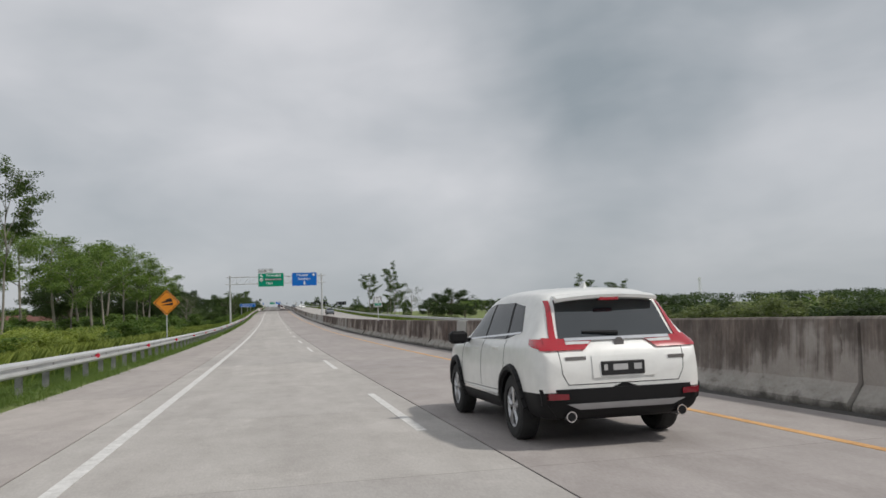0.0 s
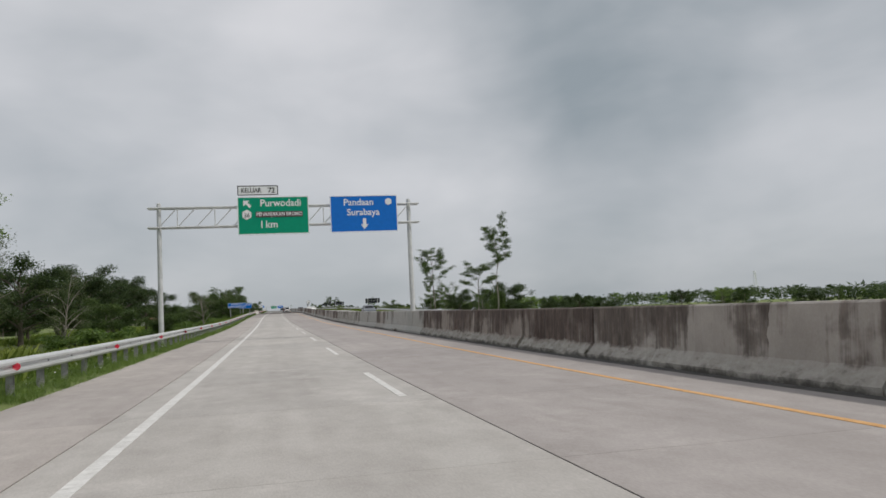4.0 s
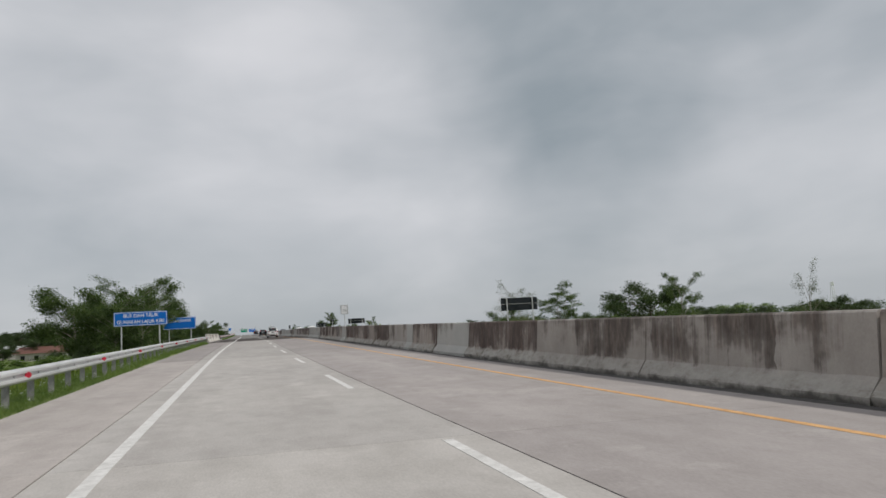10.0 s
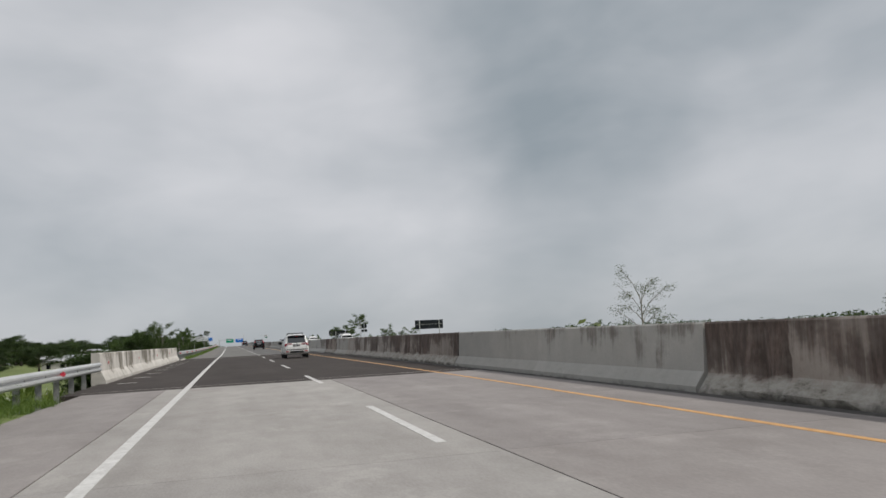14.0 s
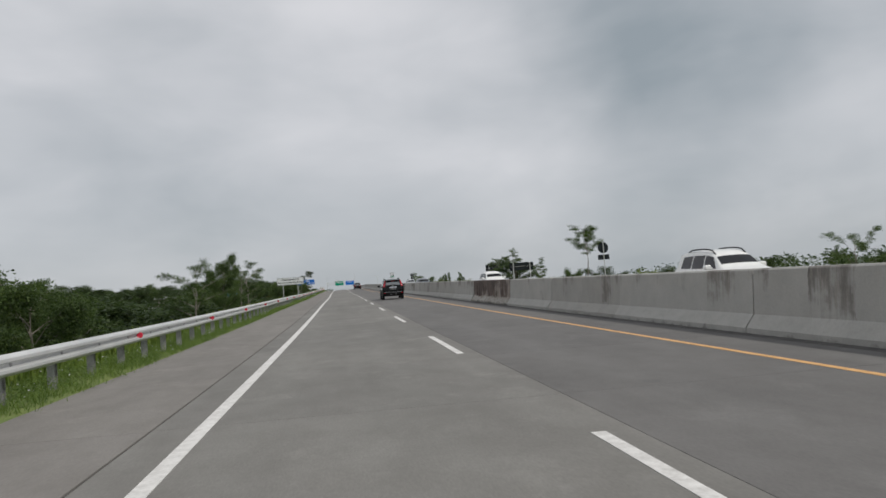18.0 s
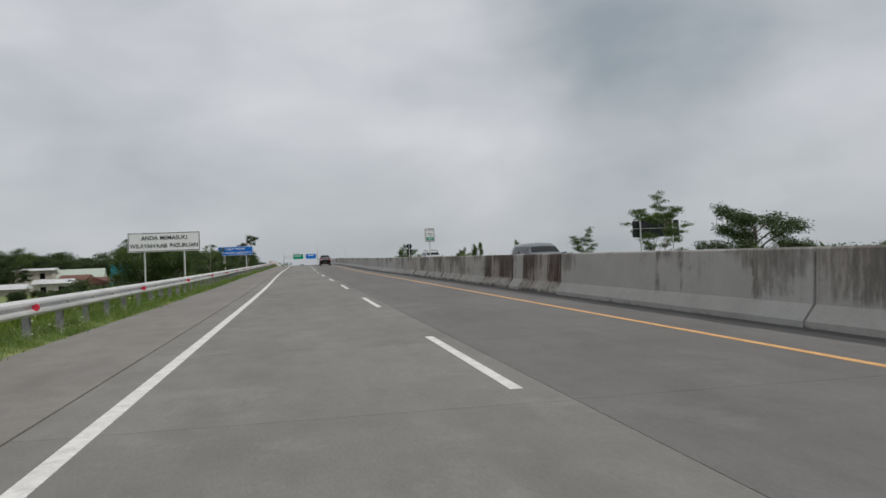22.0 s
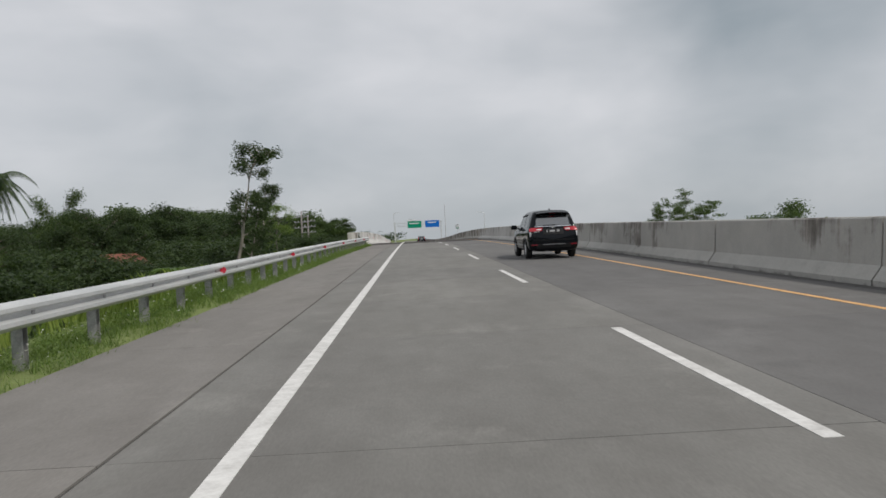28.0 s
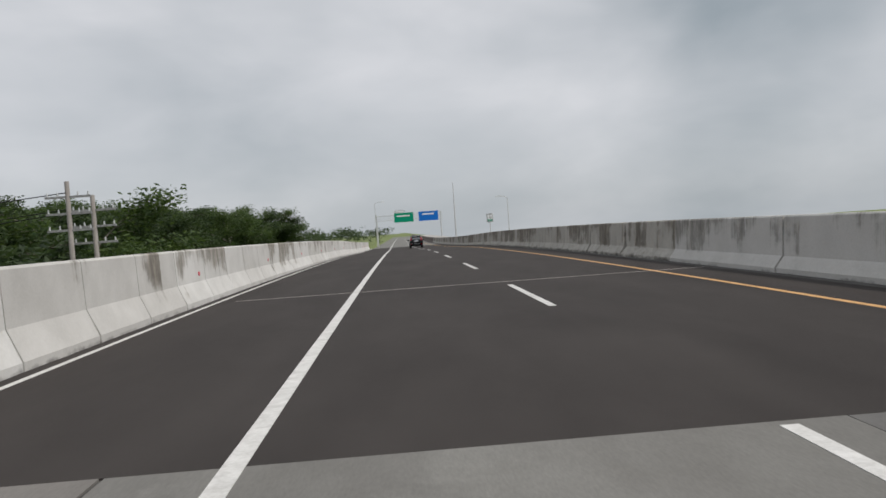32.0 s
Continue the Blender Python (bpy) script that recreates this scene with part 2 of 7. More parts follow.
def barrier_mat(name, clean_a, clean_b, stain, amount):
    """Cast concrete with rain streaks that run down from the coping; amount is the share that is stained."""
    m, n, l, b = node_mat(name, 0.88)

    def times_add(value, gain, rest):
        q = n.new("ShaderNodeMath")
        q.operation, q.inputs[1].default_value = "MULTIPLY_ADD", gain
        l.new(value, q.inputs[0])
        if isinstance(rest, float):
            q.inputs[2].default_value = rest
        else:
            l.new(rest, q.inputs[2])
        return q.outputs[0]

    pos = n.new("ShaderNodeNewGeometry").outputs["Position"]
    sep = n.new("ShaderNodeSeparateXYZ")
    l.new(n.new("ShaderNodeTexCoord").outputs["Object"], sep.inputs[0])
    wide = n.new("ShaderNodeSeparateXYZ")
    l.new(pos, wide.inputs[0])
    rnd = n.new("ShaderNodeObjectInfo").outputs["Random"]
    base = ramp_of(n, l, noise_of(n, l, pos, 1.3, 5, 0.6), [(0.3, clean_a), (0.7, clean_b)])
    # casting strips about a metre wide, streaks, broad blotches, and a lot of its own for each panel
    strip = n.new("ShaderNodeTexWhiteNoise")
    strip.noise_dimensions = "1D"
    floor = n.new("ShaderNodeMath")
    floor.operation = "FLOOR"
    l.new(times_add(noise_of(n, l, pos, 3.0, 3, 0.6, (0.3, 0.6, 1.0)), 0.22, times_add(wide.outputs["Y"], 0.83, 0.0)), floor.inputs[0])
    l.new(floor.outputs[0], strip.inputs["W"])
    streak = noise_of(n, l, pos, 1.0, 6, 0.72, (0.6, 3.4, 0.16))
    broad = noise_of(n, l, pos, 0.7, 4, 0.6, (1.0, 1.0, 1.4))
    slow = noise_of(n, l, pos, 0.24, 3, 0.6, (0.5, 1.0, 1.0))
    level = times_add(streak, 0.75, times_add(broad, 1.0, times_add(slow, 1.0, 0.0)))
    level = times_add(strip.outputs["Value"], 0.34, level)
    level = times_add(rnd, 0.10, level)
    level = times_add(sep.outputs["Z"], 0.22, level)
    wet = ramp_of(n, l, times_add(level, 1.0, 0.12 + 0.42 * amount - 1.70), [(0.22, (0, 0, 0)), (0.29, (0.30,) * 3), (0.35, (0.75,) * 3), (0.48, (1.0,) * 3)])
    ragged = times_add(noise_of(n, l, pos, 2.2, 5, 0.65), 0.5, sep.outputs["Z"])
    wall = ramp_of(n, l, ragged, [(0.54, (0.10,) * 3), (0.62, (1.0,) * 3)])
    mottle = noise_of(n, l, pos, 2.4, 6, 0.74, (0.8, 2.0, 0.55))
    dirt = ramp_of(n, l, mottle, [(0.32, tuple(0.62 * c for c in stain)), (0.50, stain), (0.70, tuple(2.1 * c for c in stain))])
    base = mix_of(n, l, "MIX", mix_of(n, l, "MULTIPLY", 1.0, wet, wall), base, dirt)
    # crumbled foot: paler, with dark pits and a little moss
    pits = noise_of(n, l, pos, 3.4, 5, 0.7, (1.0, 0.8, 2.0))
    foot = ramp_of(n, l, ragged, [(0.50, (min(1.0, max(0.0, 0.25 + amount)),) * 3), (0.60, (0.0,) * 3)])
    crumbled = ramp_of(n, l, pits, [(0.33, (0.085, 0.08, 0.062)), (0.41, (0.30, 0.292, 0.255)), (0.60, (0.47, 0.455, 0.42))])
    base = mix_of(n, l, "MIX", mix_of(n, l, "MULTIPLY", 1.0, foot, (0.85, 0.85, 0.85)), base, crumbled)
    # ragged darker band along the lowest edge, lower on the cleaner walls
    low = 0.0 if amount > 0.1 else 0.09
    foot_band = ramp_of(n, l, ragged, [(0.24 - low, (0.85,) * 3), (0.36 - low, (0.0,) * 3)])
    base = mix_of(n, l, "MIX", foot_band, base, (0.075, 0.07, 0.062))
    grain = noise_of(n, l, pos, 26.0, 4)
    base = mix_of(n, l, "OVERLAY", 0.16, base, ramp_of(n, l, grain, [(0.25, (0.3,) * 3), (0.75, (0.7,) * 3)]))
    base = mix_of(n, l, "MULTIPLY", 1.0, base, ramp_of(n, l, rnd, [(0.0, (0.86, 0.85, 0.84)), (1.0, (1.0, 1.0, 1.0))]))
    l.new(base, b.inputs["Base Color"])
    bump_of(n, l, b, grain, 0.35, 0.006)
    return m


M_CONC1 = concrete_road("road_concrete", (0.385, 0.366, 0.342), (0.475, 0.452, 0.425), (0.30, 0.286, 0.272))
M_CONC1B = concrete_road("brownish_road_concrete", (0.318, 0.291, 0.276), (0.395, 0.362, 0.345), (0.245, 0.224, 0.214))
# past the first bridge: concrete colours darkened to stand in for the fading sun
M_CONC2 = concrete_road("dimmed_road_concrete", (0.152, 0.148, 0.136), (0.202, 0.197, 0.182), (0.10, 0.097, 0.09))
M_CONC3 = concrete_road("dimmed_passing_lane_concrete", (0.110, 0.107, 0.103), (0.152, 0.148, 0.142), (0.072, 0.07, 0.068))
M_SHOULD2 = concrete_road("dimmed_shoulder_concrete", (0.165, 0.155, 0.142), (0.212, 0.20, 0.184), (0.10, 0.094, 0.088))
M_SHOULD = concrete_road("shoulder_concrete", (0.355, 0.324, 0.303), (0.44, 0.404, 0.378), (0.27, 0.248, 0.234))
# darkened copies of M_CONC1 and M_CONC1B, laid before the first bridge
M_CONC4 = concrete_road("darkened_road_concrete", (0.325, 0.308, 0.288), (0.41, 0.39, 0.366), (0.25, 0.238, 0.226))
M_CONC4B = concrete_road("darkened_brownish_concrete", (0.268, 0.245, 0.232), (0.338, 0.31, 0.295), (0.20, 0.184, 0.175))
M_JOINT = worn("joint_dirt", (0.05, 0.048, 0.045), (0.10, 0.095, 0.09), 4.0, 0.95)
M_ASPHALT = worn("asphalt", (0.046, 0.0385, 0.035), (0.068, 0.0575, 0.052), 0.8, 0.85, bump=0.5, fine=70.0, stretch=(1, 0.3, 1), depth=0.006)
M_ASPHALT_DARK = worn("dark_asphalt", (0.034, 0.0292, 0.0272), (0.051, 0.0445, 0.0415), 0.8, 0.85, bump=0.5, fine=70.0, stretch=(1, 0.3, 1), depth=0.006)
for m in (M_ASPHALT, M_ASPHALT_DARK):
    m.node_tree.nodes["Principled BSDF"].inputs["Specular IOR Level"].default_value = 0.2
M_WHITE = worn("road_paint_white", (0.50, 0.49, 0.47), (0.70, 0.69, 0.67), 6.0, 0.7, fine=30.0)
M_YELLOW = worn("road_paint_yellow", (0.50, 0.27, 0.10), (0.70, 0.41, 0.17), 5.0, 0.7, fine=30.0)
M_BAR_CLEAN = barrier_mat("barrier_concrete_clean", (0.40, 0.392, 0.368), (0.475, 0.464, 0.436), (0.20, 0.185, 0.165), -0.09)
M_BAR_MID = barrier_mat("barrier_concrete_streaked", (0.345, 0.315, 0.286), (0.45, 0.415, 0.38), (0.125, 0.102, 0.088), 0.31)
M_BAR_DIRTY = barrier_mat("barrier_concrete_mossy", (0.29, 0.252, 0.222), (0.40, 0.352, 0.312), (0.098, 0.073, 0.062), 0.58)
M_BAR_GREY = barrier_mat("barrier_concrete_greyed", (0.36, 0.345, 0.312), (0.455, 0.436, 0.40), (0.165, 0.15, 0.125), 0.22)
M_BAR_NEW = barrier_mat("barrier_concrete_new", (0.49, 0.482, 0.462), (0.56, 0.55, 0.53), (0.26, 0.25, 0.23), -0.1)
M_BAR_PALE = barrier_mat("barrier_concrete_recast", (0.40, 0.396, 0.372), (0.465, 0.46, 0.435), (0.22, 0.21, 0.19), -0.2)
M_PARAPET = barrier_mat("parapet_whitewash", (0.60, 0.57, 0.52), (0.74, 0.71, 0.66), (0.20, 0.18, 0.145), 0.07)
M_WING = worn("weathered_whitewash", (0.38, 0.36, 0.32), (0.68, 0.66, 0.61), 1.6, 0.9, fine=26.0, stretch=(1, 1.6, 0.5))
M_WING_DARK = worn("stained_whitewash", (0.16, 0.145, 0.12), (0.36, 0.335, 0.30), 2.4, 0.9, fine=26.0)
M_PARAPET_CLEAN = barrier_mat("parapet_whitewash_clean", (0.54, 0.53, 0.51), (0.66, 0.65, 0.63), (0.24, 0.22, 0.19), -0.25)
M_GALV = worn("galvanised_steel", (0.47, 0.485, 0.485), (0.63, 0.635, 0.63), 2.5, 0.45, 0.35, 0.1, 60.0, (1, 0.3, 1))
M_POST = worn("weathered_steel_post", (0.25, 0.25, 0.25), (0.40, 0.40, 0.39), 5.0, 0.6, 0.4)
M_EARTH = worn("soil_and_turf", (0.095, 0.135, 0.035), (0.19, 0.225, 0.07), 0.35, 0.95, fine=9.0, depth=0.05, bump=0.6)
M_LEAF_D = leaf_mat("leaves_pale", (0.10, 0.13, 0.065), (0.21, 0.25, 0.12))
M_GRASS = leaf_mat("grass_blades", (0.075, 0.135, 0.033), (0.20, 0.275, 0.08))
M_GRASS_TALL = leaf_mat("tall_grass", (0.13, 0.20, 0.045), (0.31, 0.38, 0.11))
M_LEAF_F = leaf_mat("leaves_light", (0.085, 0.145, 0.05), (0.22, 0.30, 0.10), 0.5)
M_LEAF_E = leaf_mat("leaves_middle", (0.042, 0.075, 0.030), (0.112, 0.160, 0.058))
M_REED = leaf_mat("reeds", (0.18, 0.24, 0.055), (0.38, 0.43, 0.13))
M_LEAF_A = leaf_mat("leaves_fresh", (0.065, 0.12, 0.034), (0.175, 0.255, 0.075))
M_LEAF_B = leaf_mat("leaves_dark", (0.029, 0.050, 0.025), (0.074, 0.108, 0.046))
M_LEAF_C = leaf_mat("leaves_grey", (0.06, 0.08, 0.045), (0.13, 0.16, 0.09))
M_BARK = worn("bark_pale", (0.16, 0.14, 0.115), (0.30, 0.275, 0.235), 3.0, 0.9, fine=20.0, stretch=(1, 1, 0.3), depth=0.02, bump=0.5)
M_BARK_DARK = worn("bark_dark", (0.06, 0.05, 0.04), (0.12, 0.10, 0.08), 3.0, 0.9, fine=20.0, depth=0.02, bump=0.5)
M_GREEN = plain("sign_green", (0.0, 0.27, 0.155), 0.5)
M_BLUE = plain("sign_blue", (0.008, 0.15, 0.56), 0.45)
for m in (M_GREEN, M_BLUE):
    m.node_tree.nodes["Principled BSDF"].inputs["Specular IOR Level"].default_value = 0.18
M_SIGNWHITE = plain("sign_white", (0.75, 0.77, 0.78), 0.45)
M_SIGNBACK = worn("sign_back", (0.012, 0.015, 0.018), (0.028, 0.033, 0.037), 3.0, 0.9)
M_SIGNBACK.node_tree.nodes["Principled BSDF"].inputs["Specular IOR Level"].default_value = 0.15
M_ORANGE = plain("sign_orange", (0.78, 0.27, 0.015), 0.45)
M_BLACK = plain("black_paint", (0.012, 0.012, 0.013), 0.45)
M_RED = plain("reflector_red", (0.62, 0.03, 0.06), 0.3)
M_PLAQUE = plain("brown_plaque", (0.07, 0.035, 0.04), 0.5)
M_FLOWER = plain("white_blossom", (0.75, 0.75, 0.70), 0.6)


# ---- the line of the road ----
KNOT0, KNOT_STEP = -40.0, 40.0
ROAD_Z = (0.65, 0.0, -0.44, -0.58, -0.35, 0.0, 0.64, 1.32, 1.95, 2.43, 2.86, 3.37, 3.85, 4.37, 4.95, 5.49, 5.75, 5.54, 4.95, 4.55, 4.35, 4.3, 4.3, 4.3)
ROAD_X = (-0.1, 0.0, 0.01, 0.03, 0.10, 0.07, 0.0, 0.08, 0.51, 0.76, 1.02, 1.09, 1.19, 1.0, 1.21, 1.26, 1.22, 1.07, 0.72, 0.34, 0.1, 0.0, 0.0, 0.0)


def along(knots, y):
    u = min(max((y - KNOT0) / KNOT_STEP, 0.0), len(knots) - 1.0)
    i = min(max(int(u), 1), len(knots) - 3)
    w = u - i
    a, b, c, d = knots[i - 1:i + 3]
    return b + 0.5 * w * (c - a + w * (2 * a - 5 * b + 4 * c - d + w * (3 * (b - c) + d - a)))


def on_road(x, y, z=0.0):
    return Vector((x + along(ROAD_X, y), y, z + along(ROAD_Z, y)))


def road_pose(x, y, z=0.0, turn=0.0):
    """A pose at that place of the road, level across it and following its rise and bend."""
    p, q = on_road(x, y - 1.0, z), on_road(x, y + 1.0, z)
    d = (q - p).normalized()
    m = d.to_track_quat("Y", "Z").to_matrix().to_4x4()
    return Matrix.Translation(on_road(x, y, z)) @ m @ pose(0, 0, 0, 0, 0, turn)


def upright(x, y, z=0.0, turn=0.0):
    return Matrix.Translation(on_road(x, y, z)) @ pose(0, 0, 0, 0, 0, turn)


# ---- mesh helpers ----
def mesh_of(name, bm, material, smooth=False):
    me = bpy.data.meshes.new(name)
    bm.normal_update()
    bm.to_mesh(me)
    bm.free()
    for m in (material if isinstance(material, (list, tuple)) else [material]):
        me.materials.append(m)
    if smooth:
        me.shade_smooth()
    return me


def part(name, bm, material, parent=None, label="", smooth=False):
    ob = new(name, mesh_of(name, bm, material, smooth))
    if parent is not None:
        ob.parent = parent
    if label:
        tagged(ob, label)
    return ob


def thing(name, m, label, category, group="", kind=""):
    e = new(name)
    e.matrix_world = m
    e.empty_display_size = 0.3
    return tagged(e, label, category, group, kind)


def add_box(bm, lo, hi, bevel=0.0):
    c = [(a + b) / 2 for a, b in zip(lo, hi)]
    s = [b - a for a, b in zip(lo, hi)]
    r = bmesh.ops.create_cube(bm, size=1.0, matrix=Matrix.Translation(c) @ Matrix.Diagonal((*s, 1)))
    if bevel:
        es = {e for v in r["verts"] for e in v.link_edges}
        bmesh.ops.bevel(bm, geom=list(es), offset=bevel, segments=1, affect="EDGES")


def box(lo, hi, bevel=0.0):
    bm = bmesh.new()
    add_box(bm, lo, hi, bevel)
    return bm


def add_rod(bm, a, b, r0, r1=None, sides=8):
    a, b = Vector(a), Vector(b)
    r1 = r0 if r1 is None else r1
    q = (b - a).to_track_quat("Z", "Y").to_matrix().to_4x4()
    bmesh.ops.create_cone(bm, cap_ends=True, segments=sides, radius1=r0, radius2=r1, depth=(b - a).length,
                          matrix=Matrix.Translation((a + b) / 2) @ q)


def rod(a, b, r0, r1=None, sides=8):
    bm = bmesh.new()
    add_rod(bm, a, b, r0, r1, sides)
    return bm


def extrude_line(profile, y0, y1, step, closed=True):
    """A profile of (x, z) points swept along the road."""
    bm = bmesh.new()
    n = max(1, round((y1 - y0) / step))
    rings = []
    for k in range(n + 1):
        y = y0 + (y1 - y0) * k / n
        rings.append([bm.verts.new(on_road(x, y, z)) for x, z in profile])
    m = len(profile)
    for a, b in zip(rings, rings[1:]):
        for i in range(m if closed else m - 1):
            bm.faces.new((a[i], a[(i + 1) % m], b[(i + 1) % m], b[i]))
    if closed:
        bm.faces.new(rings[0][::-1])
        bm.faces.new(rings[-1])
    bmesh.ops.recalc_face_normals(bm, faces=bm.faces)
    return bm


def word_mesh(text, size, material, bold=0.014):
    cu = bpy.data.curves.new("text", "FONT")
    cu.body, cu.size, cu.align_x, cu.align_y, cu.resolution_u = text, size, "LEFT", "CENTER", 3
    cu.extrude, cu.offset = 0.002, bold * size
    tmp = bpy.data.objects.new("text", cu)
    scene.collection.objects.link(tmp)
    bpy.context.view_layer.update()
    me = bpy.data.meshes.new_from_object(tmp)
    bpy.data.objects.remove(tmp)
    me.materials.clear()
    me.materials.append(material)
    xs = [v.co.x for v in me.vertices]
    return me, max(xs)


def lettering(text, size, material, parent, m, name="lettering", squeeze=1.0, bold=0.014):
    """Lettering centred on a place, each word a piece of its own."""
    words = [word_mesh(w, size, material, bold) for w in text.split(" ")]
    gap = 0.30 * size
    x = -(sum(w for _, w in words) + gap * (len(words) - 1)) / 2
    for me, w in words:
        ob = new(name, me)
        ob.parent = parent
        ob.matrix_local = m @ Matrix.Diagonal((squeeze, 1, 1, 1)) @ Matrix.Translation((x, 0, 0))
        x += w + gap


FACE_US = pose(0, 0, 0, 90, 0, 0)      # lettering that stands upright and faces down the road

# ---- ground ----
def smooth_step(a, b, x):
    u = min(max((x - a) / (b - a), 0.0), 1.0)
    return u * u * (3 - 2 * u)


def land(x, y):
    """Height of the land: an embankment under the road, fields lower on both sides."""
    road = along(ROAD_Z, y)
    lx = x - along(ROAD_X, y)
    drop_l = 0.35 + 1.6 * smooth_step(95, 165, y) + 0.8 * smooth_step(250, 300, y)
    drop_r = 1.6 + 0.6 * smooth_step(120, 220, y) + 2.6 * smooth_step(200, 420, y)
    if lx < 5:
        h = road - 0.03 + 0.06 * smooth_step(-2.7, -3.3, lx) - drop_l * smooth_step(-4.4, -9.5, lx)
        if lx > -2.7:
            h = road - 0.45
    else:
        h = road - 0.45 if lx < 20.6 else road - 0.06 - (drop_r + 3.0 * smooth_step(540, 620, y)) * smooth_step(20.9, 34 - 10 * smooth_step(540, 580, y), lx)
    if lx > 30:
        h += (min(h, -3.5) - h) * smooth_step(30, 70, lx)
    if lx > -4.6 and (280 < y < 338 or y > 584):
        h = min(h, road - 0.45)
    # river gullies under the two bridges
    for a, b, deep in ((286, 332, 5.0), (592, 640, 6.0)):
        if lx < -3.6 or lx > 21:
            h -= deep * smooth_step(a - 4, a + 10, y) * (1 - smooth_step(b - 10, b + 4, y)) * smooth_step(-3.4, -7.0, lx if lx < 5 else 14 - lx)
    far = smooth_step(150, 900, abs(lx))
    h = h * (1 - far) + far * (road * 0.35 - 1.5 if lx < 0 else -3.5)
    if lx > 60:
        h -= 45 * smooth_step(300, 3000, max(lx, y - 900))
    return h + 0.12 * noise.noise((x * 0.13, y * 0.13, 3.0)) * smooth_step(4.5, 8, abs(lx - 9))


def make_ground():
    xs = [-4000, -2000, -1000, -500, -300, -200, -140, -100, -75, -58, -45, -36, -29, -23, -18, -14, -11.5, -9.5, -8, -6.8, -5.8, -5, -4.4,
          -3.9, -3.4, -3.0, -2.72, -2.66, 0, 5, 10, 15, 20.4, 20.7, 21.5, 22.5, 23.5, 25, 27, 30, 34, 40, 48, 60, 75, 95, 130, 180, 260, 400, 700, 1500, 4000]
    ys = [-400, -200, -120, -80] + list(range(-60, 800, 6)) + [820, 860, 920, 1000, 1200, 1500, 2000, 3000, 4500]
    bm = bmesh.new()
    grid = [[bm.verts.new((x + (along(ROAD_X, y) if abs(x) < 60 else 0), y, land(x + (along(ROAD_X, y) if abs(x) < 60 else 0), y))) for x in xs] for y in ys]
    for a, b in zip(grid, grid[1:]):
        for i in range(len(xs) - 1):
            bm.faces.new((a[i], a[i + 1], b[i + 1], b[i]))
    return tagged(part("ground", bm, M_EARTH, smooth=True), "grassy green land falling away from the embankment", "ground", kind="structure")


ground = make_ground()

# ---- carriageway ----
SLAB, GAP = 5.0, 0.022
COLUMNS = ((-2.75, -0.56, M_SHOULD), (-0.56, 4.04, M_CONC1), (4.04, 8.84, M_CONC1B))
BRIDGE_1, BRIDGE_2 = (282.4, 335.0), (584.9, 720.0)


def sheet(name, x0, x1, y0, y1, z, thick, material, label, category):
    bm = extrude_line([(x0, z), (x1, z), (x1, z - thick), (x0, z - thick)], y0, y1, 5.0)
    return tagged(part(name, bm, material), label, category, kind="structure")


road_1 = sheet("road_1", -2.76, 8.85, -30, BRIDGE_1[0], -0.014, 0.3, M_JOINT, "pale grey concrete slab carriageway with dark sealed joints", "road")
road_2 = sheet("road_2", -2.76, 8.85, BRIDGE_1[1], BRIDGE_2[0], -0.014, 0.3, M_JOINT, "grey concrete slab carriageway with dark joints, its colour dimmed for weaker sun", "road")
bridge_deck_1 = sheet("bridge_deck_1", -3.3, 8.85, BRIDGE_1[0], BRIDGE_1[1], 0.0, 0.9, M_ASPHALT, "dark asphalt surfacing on a river bridge", "bridge deck")
bridge_deck_2 = sheet("bridge_deck_2", -3.75, 8.85, BRIDGE_2[0], BRIDGE_2[1], 0.0, 0.9, M_ASPHALT_DARK, "dark asphalt surfacing on the approach of a bridge", "bridge deck")
far_road = sheet("road_3", -3.3, 8.85, BRIDGE_2[1], 1100, 0.0, 0.5, M_CONC2, "distant grey concrete carriageway", "road")
opposite_road = sheet("opposite_road", 9.62, 20.6, -30, 1100, 0.0, 0.4, M_CONC1, "concrete carriageway of the opposite direction", "road")

# ---- paint ----
edge_line = tagged(part("edge_line", extrude_line([(-0.08, 0.0005), (0.08, 0.0005), (0.08, 0.004), (-0.08, 0.004)], -20, 1000, 5.0), M_WHITE),
                   "solid white edge line on the pavement", "road marking", kind="structure")
inner_line = tagged(part("inner_line", extrude_line([(7.26, 0.0005), (7.38, 0.0005), (7.38, 0.004), (7.26, 0.004)], -20, 1000, 5.0), M_YELLOW),
                    "solid orange-yellow line along the median shoulder", "road marking", kind="structure")
bridge_line = tagged(part("bridge_line", extrude_line([(-3.38, 0.0005), (-3.28, 0.0005), (-3.28, 0.004), (-3.38, 0.004)], 588, 720, 5.0), M_WHITE),
                     "thin white line along the foot of the parapet", "road marking", kind="structure")
lane_line = thing("lane_line", on_road(3.6, 0.0).to_3d() and Matrix(), "broken white lane line of worn dashes", "road marking", kind="structure")
dash_mesh = mesh_of("dash", box((-0.065, -2.55, 0.0005), (0.065, 2.55, 0.004)), M_WHITE)
for k in range(-2, 70):
    d = new("dash", dash_mesh)
    d.parent = lane_line
    d.matrix_world = road_pose(3.6, 12.79 - 2.55 + 13.0 * k)
hatch_lines = thing("hatch_lines", Matrix(), "short white hatching strokes on the bridge shoulder", "road marking", kind="structure")
hatch_mesh = mesh_of("stroke", box((-0.32, -0.09, 0.0005), (0.32, 0.09, 0.004)), M_WHITE)
for k in range(8):
    d = new("stroke", hatch_mesh)
    d.parent = hatch_lines
    d.matrix_world = road_pose(-2.33, 321.9 - 4.75 * k)

